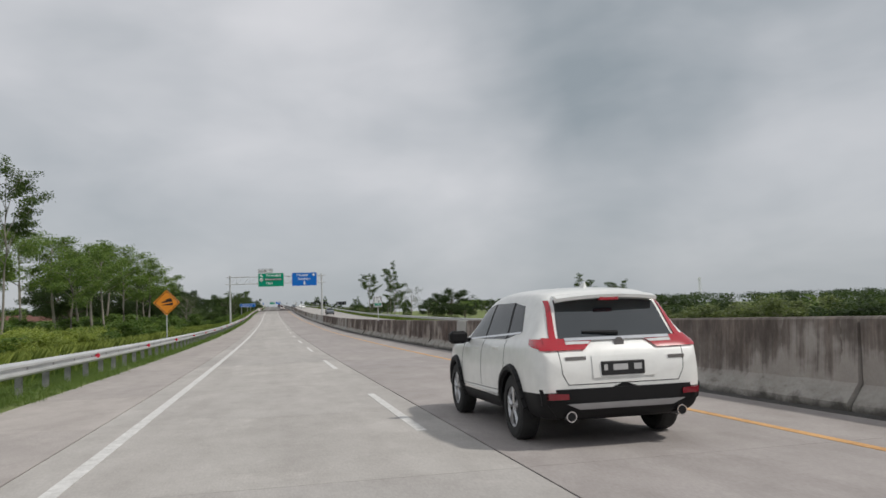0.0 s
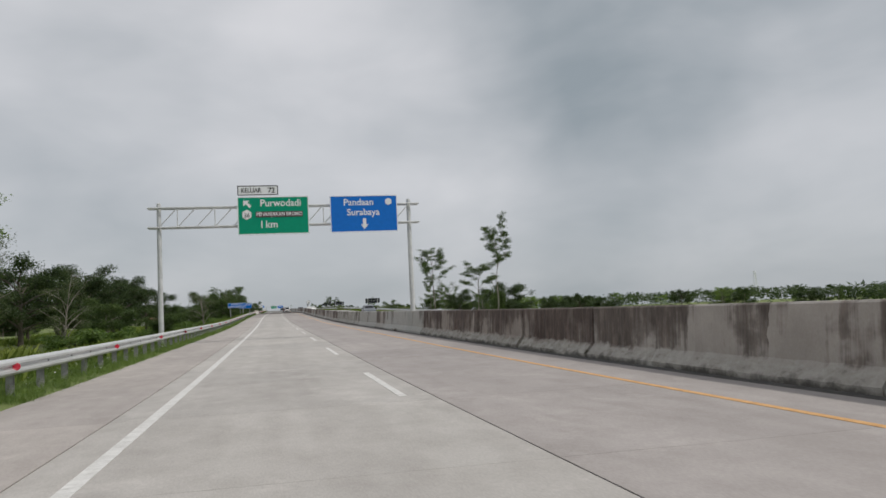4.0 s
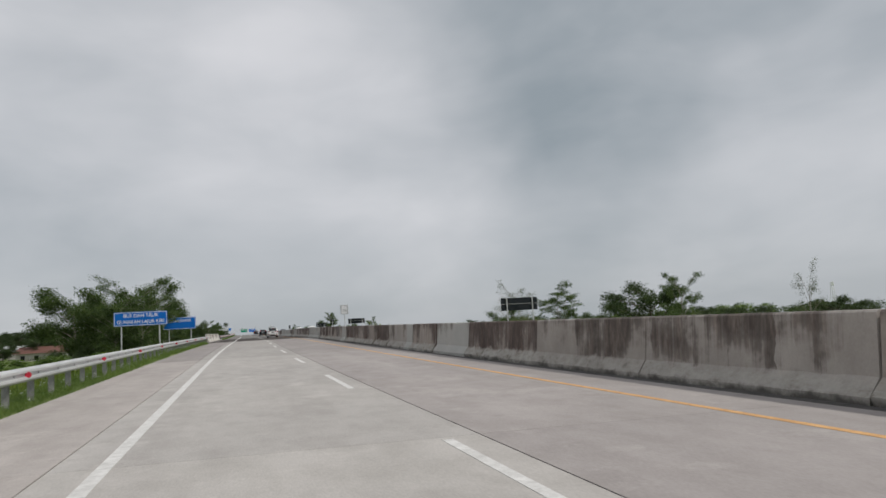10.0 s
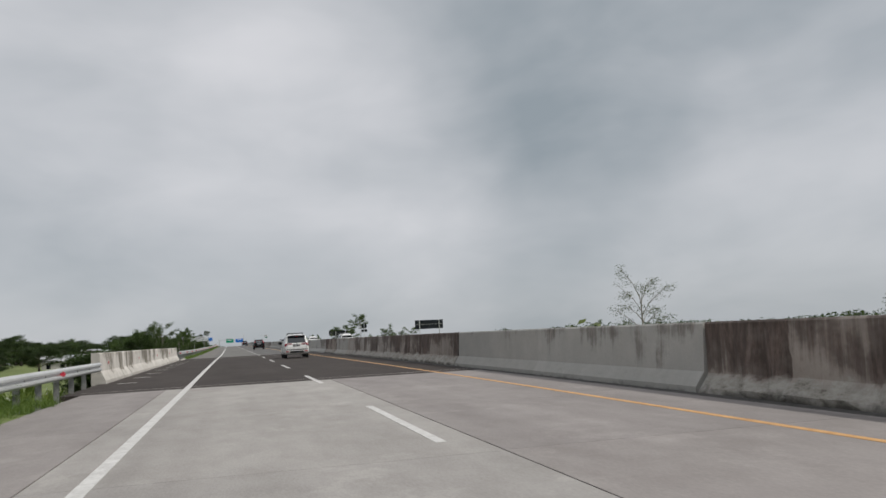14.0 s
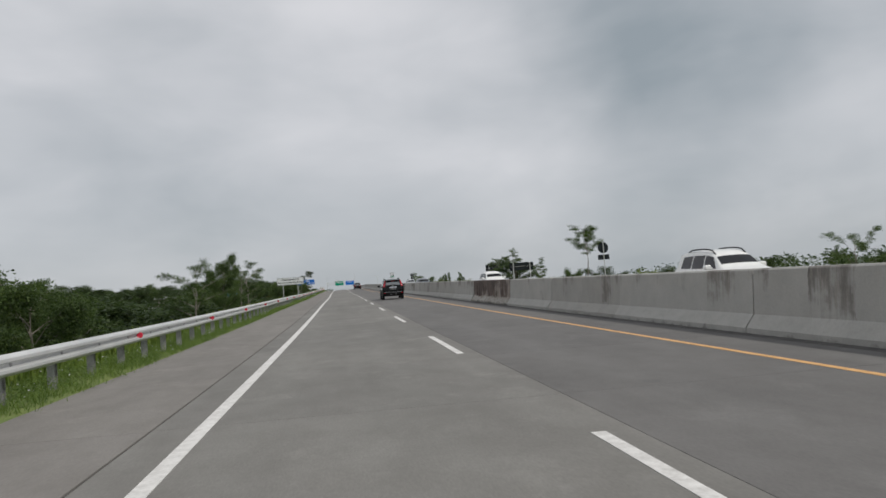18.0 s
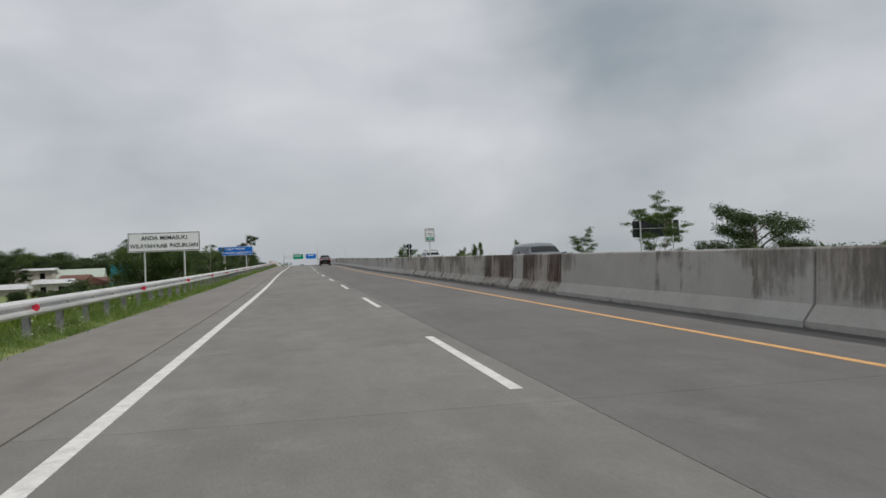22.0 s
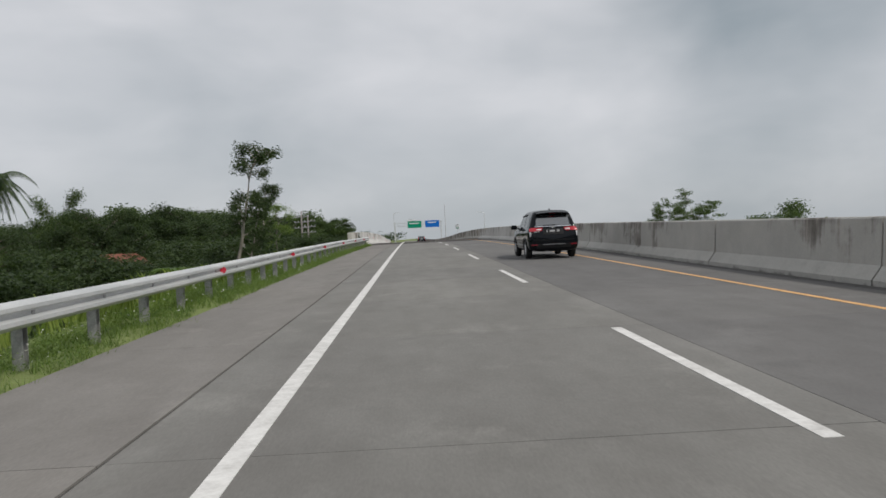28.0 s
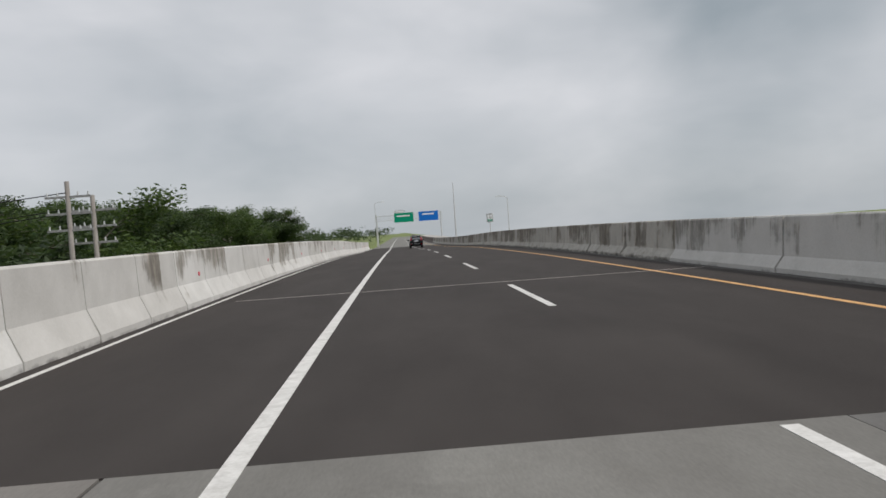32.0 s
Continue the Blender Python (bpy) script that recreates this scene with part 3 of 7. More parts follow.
# expansion joints of the bridges: pale mortar strips
for name, y in (("expansion_joint_1", 283.4), ("expansion_joint_2", 328.2), ("expansion_joint_3", 598.9)):
    tagged(part(name, extrude_line([(-2.9, 0.0005), (8.6, 0.0005), (8.6, 0.004), (-2.9, 0.004)], y - 0.035, y + 0.035, 0.07), M_SHOULD),
           "pale mortar strip of a bridge expansion joint", "expansion joint", kind="structure")


# ---- barriers ----
def barrier_profile(h, toe, top, kick=0.10, slope=0.34):
    return [(-toe, 0.0), (-toe, kick), (-top - 0.05, slope), (-top, h - 0.03), (-top + 0.03, h), (top - 0.03, h), (top, h - 0.03), (top + 0.05, slope), (toe, kick), (toe, 0.0)]


def barrier_mesh(name, length, profile, material, seed, rough_foot=0.0, n=10):
    rng = random.Random(seed)
    bm = bmesh.new()
    rings = []
    for k in range(n + 1):
        y = (k / n - 0.5) * (length - 0.03)
        ring = []
        for i, (x, z) in enumerate(profile):
            low = z < 0.36
            j = rough_foot * rng.uniform(-1, 1) if low and 0 < z else 0.0
            ring.append(bm.verts.new((x + j * (-1 if x < 0 else 1), y, z + 0.5 * j)))
        rings.append(ring)
    m = len(profile)
    for a, b in zip(rings, rings[1:]):
        for i in range(m - 1):
            bm.faces.new((a[i], a[i + 1], b[i + 1], b[i]))
    bm.faces.new(rings[0][::-1])
    bm.faces.new(rings[-1])
    bmesh.ops.recalc_face_normals(bm, faces=bm.faces)
    return mesh_of(name, bm, material)


MEDIAN = barrier_profile(1.175, 0.385, 0.155)
SEG = 5.0
median_meshes = {kind: [barrier_mesh("barrier_panel", SEG, MEDIAN, m, 10 * s, f, 22) for s in range(3)]
                 for kind, m, f in (("clean", M_BAR_CLEAN, 0.004), ("pale", M_BAR_PALE, 0.002), ("grey", M_BAR_GREY, 0.04), ("new", M_BAR_NEW, 0.003), ("mid", M_BAR_MID, 0.026), ("dirty", M_BAR_DIRTY, 0.05))}
# stretches of the median wall by their state: each ends where the next one begins
WALL_STATE = ((-30, "mid"), (12, "dirty"), (27.2, "pale"), (28.7, "dirty"), (70.9, "mid"), (72.3, "dirty"), (75.8, "pale"), (77.1, "mid"), (91, "dirty"), (112.6, "clean"),
              (115.8, "pale"), (117.4, "clean"), (126.5, "mid"), (131, "clean"), (142, "grey"), (166, "dirty"), (172, "mid"), (184.4, "clean"), (187, "dirty"), (194.3, "mid"),
              (206, "dirty"), (212.5, "pale"), (214.6, "clean"), (217.2, "dirty"), (221.8, "pale"), (223.1, "mid"), (228, "dirty"), (246.8, "clean"), (249.4, "mid"), (254, "dirty"),
              (257.9, "mid"), (259.2, "dirty"), (270.7, "clean"), (286, "dirty"), (298.6, "mid"), (301, "mid"), (303.3, "mid"), (305.7, "mid"), (314, "clean"), (320.2, "dirty"),
              (323.4, "dirty"), (327.7, "clean"), (330.8, "clean"), (366.3, "dirty"), (376, "clean"), (413.9, "pale"), (415.2, "clean"), (425.3, "dirty"), (426.6, "mid"), (428, "dirty"), (429.2, "clean"), (430.4, "dirty"), (433.4, "mid"), (434.5, "grey"), (458, "clean"), (462.9, "pale"),
              (464.2, "clean"), (560, "mid"), (562, "new"), (595.7, "new"), (602.1, "grey"), (752.5, ""))
median_barrier = thing("median_barrier", Matrix(), "long cast concrete median barrier with dark rain streaks", "barrier", kind="structure")
rng = random.Random(5)
for (y0, state), (y1, _) in zip(WALL_STATE, WALL_STATE[1:]):
    n = max(1, round((y1 - y0) / (7.5 if state == "clean" else 5.0)))
    length = (y1 - y0) / n
    for k in range(n):
        p = new("barrier_panel", rng.choice(median_meshes[state]))
        p.parent = median_barrier
        proud = 0.03 if state == "pale" else 0.0
        p.matrix_world = road_pose(9.24 + rng.uniform(-0.012, 0.012) - proud, y0 + length * (k + 0.5), 0.0, rng.uniform(-0.12, 0.12) + (180 if proud == 0 and rng.random() < 0.5 else 0)) @ Matrix.Diagonal((1, length / SEG, 1, 1))
far_barrier = tagged(part("far_median_barrier", extrude_line([(9.24 + x, z) for x, z in MEDIAN], 752.5, 1100, 10), M_BAR_MID),
                     "distant concrete median barrier", "barrier", kind="structure")
# thin dark strip on the pavement beside the barrier, in the joint material
gutter = tagged(part("barrier_foot_strip", extrude_line([(8.62, 0.0005), (8.85, 0.0005), (8.85, 0.003), (8.62, 0.003)], -30, 720, 5), M_JOINT),
                "dark strip along the foot of the median barrier", "gutter", kind="structure")

PARAPET = [(-0.23, -0.4), (-0.23, 1.10), (0.02, 1.10), (0.05, 1.07), (0.08, 0.45), (0.26, 0.12), (0.26, -0.4)]
PARAPET_TALL = [(x, z if z < 0.2 else z * 1.2) for x, z in PARAPET]
parapet_mesh = []
for s in range(3):
    parapet_mesh.append(barrier_mesh("parapet_panel", 2.5, PARAPET, M_PARAPET, 40 + s, 0.012))
tall_mesh = [barrier_mesh("parapet_panel", 2.5, PARAPET_TALL, M_PARAPET_CLEAN, 50 + s, 0.008) for s in range(3)]
red_eye = mesh_of("reflector", rod((0, 0, 0), (0.02, 0, 0), 0.055, 0.05, 12), M_RED)
for name, y0, y1, x in (("bridge_parapet_1", 289.1, 329.1, -3.34), ("bridge_parapet_2", 587.3, 715.0, -3.86)):
    par = thing(name, Matrix(), "whitewashed concrete bridge parapet with dirt streaks", "parapet", kind="structure")
    n = round((y1 - y0) / 2.5)
    for k in range(n):
        p = new("parapet_panel", rng.choice(tall_mesh if x < -3.5 else parapet_mesh))
        p.parent = par
        p.matrix_world = road_pose(x, y0 + 1.25 + 2.5 * k)
    for k in range(0, n, 4):
        r = new("reflector", red_eye)
        r.parent = par
        r.matrix_world = road_pose(x + 0.075, y0 + 1.9 + 2.5 * k, 0.72)
# wing walls beyond the guardrail at the two bridges
tagged(part("wing_wall_1", extrude_line([(-8.6, -3.0), (-8.6, 0.55), (-8.35, 0.55), (-8.35, -3.0)], 286.5, 290.5, 2.0), M_WING),
       "stained white concrete wing wall beside the bridge", "wall", kind="structure")
wing = thing("wing_wall_2", Matrix(), "stained white concrete wing wall with a paler end block behind the guardrail", "wall", kind="structure")
part("wall_panel", extrude_line([(-4.50, -1.6), (-4.50, 1.20), (-4.28, 1.20), (-4.28, -1.6)], 580.9, 588.6, 1.8), M_WING, wing)
part("end_block", extrude_line([(-4.56, -1.6), (-4.56, 1.27), (-4.20, 1.27), (-4.20, -1.6)], 578.6, 580.9, 1.2), M_WING, wing)
part("coping", extrude_line([(-4.56, 1.20), (-4.56, 1.29), (-4.22, 1.29), (-4.22, 1.20)], 580.9, 588.6, 1.8), M_WING, wing)
part("pilaster", extrude_line([(-4.28, -1.6), (-4.28, 1.20), (-4.19, 1.20), (-4.19, -1.6)], 584.4, 585.3, 0.9), M_WING_DARK, wing)
kerb = thing("verge_kerb", Matrix(), "low whitewashed kerb stones under the guardrail by the bridge", "kerb", kind="structure")
kerb_mesh = mesh_of("kerb_stone", box((-0.09, -0.36, -0.25), (0.09, 0.36, 0.11), 0.02), M_PARAPET)
for k in range(6):
    p = new("kerb_stone", kerb_mesh)
    p.parent = kerb
    p.matrix_world = road_pose(-2.93, 329.6 + 0.74 * k)

# ---- guardrails ----
W_BEAM = [(0.0, 0.155), (0.055, 0.13), (0.085, 0.10), (0.085, 0.055), (0.012, 0.02), (0.012, -0.02), (0.085, -0.055), (0.085, -0.10), (0.055, -0.13), (0.0, -0.155)]
W_SHEET = W_BEAM + [(x - 0.012, z) for x, z in W_BEAM[::-1]]


def beam_mesh(length):
    bm = bmesh.new()
    a, b = [[bm.verts.new((x, y, z)) for x, z in W_SHEET] for y in (-length / 2, length / 2)]
    m = len(W_SHEET)
    for i in range(m):
        bm.faces.new((a[i], a[(i + 1) % m], b[(i + 1) % m], b[i]))
    bmesh.ops.recalc_face_normals(bm, faces=bm.faces)
    return mesh_of("rail_beam", bm, M_GALV)


def post_mesh():
    bm = bmesh.new()
    for lo, hi in (((-0.12, -0.06, -0.9), (0.0, -0.054, 0.72)), ((-0.12, 0.054, -0.9), (0.0, 0.06, 0.72)), ((-0.125, -0.06, -0.9), (-0.118, 0.06, 0.72)),
                   ((0.0, -0.05, 0.50), (0.085, 0.05, 0.74))):
        add_box(bm, lo, hi)
    return mesh_of("rail_post", bm, M_POST)


BEAM, POST = beam_mesh(4.04), post_mesh()
bolt_plate = mesh_of("rail_bolt", box((0, -0.035, -0.028), (0.016, 0.035, 0.028), 0.004), M_POST)
rail_eye = mesh_of("reflector", rod((0.075, -0.012, 0), (0.075, 0.012, 0), 0.068, 0.068, 16), M_RED)


def guardrail(name, x, y0, y1, label, side=1, eyes=True, first=0, step=9.6):
    g = thing(name, Matrix(), label, "guardrail", kind="structure")
    n = round((y1 - y0) / 4.0)
    for k in range(n):
        b = new("rail_beam", BEAM)
        b.parent = g
        b.matrix_world = road_pose(x, y0 + 2 + 4 * k, 0.625) @ pose(0, 0, 0, 0, 0, 0 if side > 0 else 180)
        for j in (0, 2):
            p = new("rail_post", POST)
            p.parent = g
            p.matrix_world = upright(x - 0.085 * side, y0 + 4 * k + j, 0.0, 0 if side > 0 else 180)
            bolt = new("rail_bolt", bolt_plate)
            bolt.parent = g
            bolt.matrix_world = road_pose(x + 0.01 * side, y0 + 4 * k + j, 0.625)
    if eyes:
        y = y0 + first
        while y < y1:
            r = new("reflector", rail_eye)
            r.parent = g
            r.matrix_world = road_pose(x + 0.015 * side, y, 0.625)
            y += step
    return g


guardrail("guardrail_1", -3.13, -20, 288, "galvanised steel W-beam guardrail with red reflectors on the verge", first=4.0)
guardrail("guardrail_2", -3.13, 329, 585, "galvanised steel W-beam guardrail with red reflectors on the grassy verge", first=0.96, step=9.87)
opposite_rail = thing("guardrail_3", Matrix(), "galvanised guardrail of the opposite carriageway", "guardrail", kind="structure")
part("rail_beam", extrude_line([(20.9 - x, 0.625 + z) for x, z in W_SHEET], -30, 560, 8), M_GALV, opposite_rail)


# ---- signs ----
def panel_sign(name, x0, x1, z0, z1, y, face, label, legs, lines, ink=M_SIGNWHITE, border=True, foot=-0.6, depth=0.05, category="road sign"):
    """A framed board on posts that faces traffic; lines: (text, size, x, z, squeeze). Heights are above the road at y."""
    xc = (x0 + x1) / 2
    s = thing(name, upright(xc, y), label, category)
    w = (x1 - x0) / 2
    part("panel", box((-w, 0, z0), (w, depth, z1), 0.008), face, s)
    if border:
        bm = bmesh.new()
        b, e = 0.035, 0.03
        for lo, hi in (((-w + e, -0.004, z0 + e), (w - e, 0.002, z0 + e + b)), ((-w + e, -0.004, z1 - e - b), (w - e, 0.002, z1 - e)),
                       ((-w + e, -0.004, z0 + e + b), (-w + e + b, 0.002, z1 - e - b)), ((w - e - b, -0.004, z0 + e + b), (w - e, 0.002, z1 - e - b))):
            add_box(bm, lo, hi)
        part("border", bm, ink, s)
    for lx in legs:
        part("leg", rod((lx - xc, depth + 0.05, foot), (lx - xc, depth + 0.05, z1 + 0.04), 0.05, sides=10), M_GALV, s)
    for text, size, x, z, squeeze in lines:
        lettering(text, size, ink, s, Matrix.Translation((x - xc, -0.006, z)) @ FACE_US, squeeze=squeeze)
    return s


# the truss gantry over the carriageway
def gantry(name, y, xl, xr, z_low, z_up, top, label, boards):
    g = thing(name, upright(round((xl + xr) / 2, 1), y), label, "sign gantry")
    c = round((xl + xr) / 2, 1)
    for x in (xl, xr):
        part("mast", rod((x - c, 0, -1.2 if x < 5 else 1.15), (x - c, 0, top), 0.14, 0.11, 14), M_GALV, g)
        part("cap", rod((x - c, 0, top), (x - c, 0, top + 0.05), 0.115, 0.03, 14), M_GALV, g)
    for z in (z_low, z_up):
        for dy in (-0.22, 0.22):
            part("chord", rod((xl - c - 0.55, dy, z), (xr - c + 0.55, dy, z), 0.05, sides=10), M_GALV, g)
    n = round((xr - xl) / 0.95)
    for k in range(n):
        a, b = xl - c + (xr - xl) * k / n, xl - c + (xr - xl) * (k + 1) / n
        part("brace", rod((a, -0.22, z_low), (b, -0.22, z_up), 0.028, sides=6), M_GALV, g)
        if k % 2:
            part("strut", rod((a, -0.22, z_low), (a, -0.22, z_up), 0.028, sides=6), M_GALV, g)
    return g


gantry_1 = gantry("sign_gantry", 116.15, -4.0, 9.16, 5.78 + 0.3, 6.9 + 0.2, 7.35, "grey steel truss gantry carrying direction signs", ())


def board(parent, name, x0, x1, z0, z1, dy, face, lines, frame_ink=M_SIGNWHITE, label=""):
    b = part(name, box((x0, dy, z0), (x1, dy + 0.06, z1), 0.01), face, parent, label)
    bm = bmesh.new()
    t = 0.045
    for lo, hi in (((x0, dy - 0.005, z0), (x1, dy + 0.002, z0 + t)), ((x0, dy - 0.005, z1 - t), (x1, dy + 0.002, z1)),
                   ((x0, dy - 0.005, z0 + t), (x0 + t, dy + 0.002, z1 - t)), ((x1 - t, dy - 0.005, z0 + t), (x1, dy + 0.002, z1 - t))):
        add_box(bm, lo, hi)
    part("border", bm, frame_ink, b)
    for text, size, x, z, squeeze, ink in lines:
        lettering(text, size, ink, b, Matrix.Translation((x, dy - 0.008, z)) @ FACE_US, squeeze=squeeze)
    return b


ZG = 0.37      # the road dips there: heights of the boards are above the pavement
XC = 2.5
green = board(gantry_1, "direction_board", -0.13 - XC, 3.58 - XC, 5.20 + ZG, 7.22 + ZG, -0.36, M_GREEN,
              [("Purwodadi", 0.52, 2.1 - XC, 6.86 + ZG, 0.95, M_SIGNWHITE), ("1 km", 0.52, 1.45 - XC, 5.72 + ZG, 1.0, M_SIGNWHITE)], label="green direction board with white lettering")
part("plaque", box((0.8 - XC, -0.375, 6.12 + ZG), (3.25 - XC, -0.366, 6.42 + ZG)), M_PLAQUE, green, "brown tourist plaque")
lettering("PENANJAKAN BROMO", 0.27, M_SIGNWHITE, green, Matrix.Translation((2.03 - XC, -0.38, 6.27 + ZG)) @ FACE_US, squeeze=0.88)
part("route_shield", rod((0.35 - XC, -0.362, 6.27 + ZG), (0.35 - XC, -0.376, 6.27 + ZG), 0.27, sides=6), M_SIGNWHITE, green, "white hexagonal route shield")
lettering("36", 0.30, M_BLACK, green, Matrix.Translation((0.35 - XC, -0.38, 6.22 + ZG)) @ FACE_US)
bm = bmesh.new()
vs = [bm.verts.new((0.38 - XC + a, -0.366, 6.82 + ZG + b)) for a, b in ((-0.2, 0.2), (0.12, 0.2), (0.02, 0.1), (0.22, -0.1), (0.12, -0.2), (-0.08, 0.0), (-0.2, -0.1))]
bm.faces.new(vs)
bmesh.ops.recalc_face_normals(bm, faces=bm.faces)
part("arrow", bm, M_SIGNWHITE, green)
exit_tag = board(gantry_1, "exit_tag", -0.1 - XC, 2.0 - XC, 7.30 + ZG, 7.82 + ZG, -0.36, M_SIGNWHITE,
                 [("KELUAR", 0.34, 0.6 - XC, 7.55 + ZG, 0.85, M_BLACK), ("72", 0.38, 1.65 - XC, 7.55 + ZG, 1.0, M_BLACK)], M_BLACK, "white exit number tag")
blue = board(gantry_1, "direction_board", 4.71 - XC, 8.38 - XC, 5.20 + ZG, 7.20 + ZG, -0.36, M_BLUE,
             [("Pandaan", 0.50, 6.25 - XC, 6.82 + ZG, 1.0, M_SIGNWHITE), ("Surabaya", 0.50, 6.5 - XC, 6.27 + ZG, 1.0, M_SIGNWHITE)], label="blue direction board with white lettering")
part("route_shield", rod((7.9 - XC, -0.362, 6.84 + ZG), (7.9 - XC, -0.376, 6.84 + ZG), 0.2, sides=6), M_SIGNWHITE, blue)
bm = bmesh.new()
vs = [bm.verts.new((6.55 - XC + a, -0.366, 5.62 + ZG + b)) for a, b in ((-0.09, 0.32), (0.09, 0.32), (0.09, 0.0), (0.21, 0.0), (0.0, -0.28), (-0.21, 0.0), (-0.09, 0.0))]
bm.faces.new(vs)
bmesh.ops.recalc_face_normals(bm, faces=bm.faces)
part("arrow", bm, M_SIGNWHITE, blue)

gantry_2 = gantry("sign_gantry", 757.0, -3.1, 11.3, 5.6, 6.7, 7.0, "distant grey steel truss gantry with direction signs", ())
XC = 4.1
b2 = board(gantry_2, "direction_board", 0.8 - XC, 5.2 - XC, 5.0, 7.2, -0.36, M_GREEN, [], label="green direction board")
part("text_bar", box((1.4 - XC, -0.37, 6.3), (4.4 - XC, -0.362, 6.6)), M_SIGNWHITE, b2)
board(gantry_2, "exit_tag", 0.9 - XC, 3.2 - XC, 7.28, 7.75, -0.36, M_SIGNWHITE, [], M_BLACK)
b3 = board(gantry_2, "direction_board", 6.3 - XC, 10.8 - XC, 5.0, 7.2, -0.36, M_BLUE, [], label="blue direction board")
part("text_bar", box((7.2 - XC, -0.37, 6.4), (9.8 - XC, -0.362, 6.7)), M_SIGNWHITE, b3)

panel_sign("blue_notice_sign", -7.6, -3.95, 2.02, 3.02, 246.8, M_BLUE, "blue roadside notice board with white capitals on two posts", (-7.1, -4.5),
           [("BUS DAN TRUK", 0.34, -5.75, 2.74, 1.0), ("GUNAKAN LAJUR KIRI", 0.34, -5.78, 2.30, 0.95)], foot=-1.5)
panel_sign("blue_river_sign", -7.0, -3.7, 1.75, 3.0, 273.5, M_BLUE, "blue river name board half hidden by branches", (-6.4, -4.2),
           [("SUNGAI SURAK", 0.36, -5.4, 2.62, 1.0)], foot=-1.8)
panel_sign("white_district_sign", -7.72, -3.80, 2.07, 3.17, 450.0, M_SIGNWHITE, "white district boundary board with black capitals on two posts", (-6.85, -4.70),
           [("ANDA MEMASUKI", 0.33, -5.75, 2.84, 0.95), ("WILAYAH KAB. PASURUAN", 0.33, -5.77, 2.40, 0.92)], ink=M_BLACK, foot=-2.4)
panel_sign("blue_overtaking_sign", -7.7, -3.6, 2.08, 3.14, 501.0, M_BLUE, "blue lane rule board with white capitals on two posts", (-6.9, -4.4),
           [("LAJUR KANAN", 0.34, -5.65, 2.84, 0.95), ("HANYA UNTUK MENDAHULUI", 0.31, -5.65, 2.38, 0.84)], foot=-2.4)


def km_sign(y, x, z0, z1, width, number, strip, tilt=0.0):
    s = thing("kilometre_sign", upright(x, y) @ pose(0, 0, 0, 0, tilt, 0), "white kilometre board with dark rim above the median barrier", "kilometre sign")
    w = width / 2
    part("panel", box((-w, 0, z0), (w, 0.03, z1), 0.012), M_SIGNWHITE, s)
    bm = bmesh.new()
    t = 0.022
    for e in (0.012, 0.075):
        a, b, c, d = -w + e, w - e, z0 + e, z1 - e
        for lo, hi in (((a, -0.004, c), (b, 0.001, c + t)), ((a, -0.004, d - t), (b, 0.001, d)), ((a, -0.004, c + t), (a + t, 0.001, d - t)), ((b - t, -0.004, c + t), (b, 0.001, d - t))):
            add_box(bm, lo, hi)
    part("border", bm, M_BLACK, s)
    zc = (z0 + z1) / 2
    lettering("KM", 0.12 if strip else 0.15, M_POST, s, Matrix.Translation((0, -0.006, z1 - (0.17 if strip else 0.25))) @ FACE_US, squeeze=0.85, bold=0.0)
    lettering(number, 0.27 if strip else 0.30, M_BLACK, s, Matrix.Translation((0, -0.006, zc - (0.0 if strip else 0.11))) @ FACE_US, squeeze=0.88, bold=0.004)
    if strip:
        part("strip", box((-w + 0.1, -0.006, z0 + 0.1), (w - 0.1, -0.001, z0 + 0.27)), M_GREEN, s, "green distance strip")
        lettering(strip, 0.14, M_SIGNWHITE, s, Matrix.Translation((0, -0.01, z0 + 0.185)) @ FACE_US)
    part("post", rod((0, 0.06, 1.1), (0, 0.06, z1 - 0.05), 0.035, sides=10), M_GALV, s)
    return s


km_sign(51.7, 9.03, 2.05, 2.78, 0.60, "74", "200", -1.5)
km_sign(249.9, 9.4, 2.14, 2.90, 0.62, "74", "", -1.0)
km_sign(449.4, 9.35, 2.06, 2.86, 0.60, "73", "800")
km_sign(650.0, 9.4, 2.06, 2.86, 0.60, "73", "600")

# diamond warning sign
warn = thing("warning_sign", upright(-4.33, 48.2), "orange diamond steep-hill warning sign on a thin post", "warning sign")
bm = box((-0.55, 0, -0.55), (0.55, 0.02, 0.55), 0.02)
bmesh.ops.rotate(bm, verts=bm.verts, cent=(0, 0, 0), matrix=Matrix.Rotation(radians(45), 3, "Y"))
bmesh.ops.translate(bm, verts=bm.verts, vec=(0, 0, 2.72))
part("panel", bm, M_ORANGE, warn)
bm = bmesh.new()
for k in range(4):
    a = radians(90 * k)
    p, q = Vector((math.cos(a), 0, math.sin(a))) * 0.68, Vector((math.cos(a + math.pi / 2), 0, math.sin(a + math.pi / 2))) * 0.68
    add_rod(bm, p + Vector((0, -0.004, 2.72)), q + Vector((0, -0.004, 2.72)), 0.014, sides=4)
part("border", bm, M_BLACK, warn)
bm = bmesh.new()
for poly in (((-0.36, -0.16), (0.36, -0.16), (0.36, 0.0)), ((-0.30, -0.02), (-0.26, 0.06), (0.30, 0.20), (0.34, 0.06)), ((-0.05, 0.10), (-0.02, 0.2), (0.25, 0.27), (0.28, 0.19))):
    bm.faces.new([bm.verts.new((x, -0.006, 2.72 + z)) for x, z in poly])
bmesh.ops.recalc_face_normals(bm, faces=bm.faces)
part("pictogram", bm, M_BLACK, warn, "black lorry on a slope")
part("post", rod((0, 0.05, -0.6), (0, 0.05, 3.2), 0.035, sides=10), M_GALV, warn)


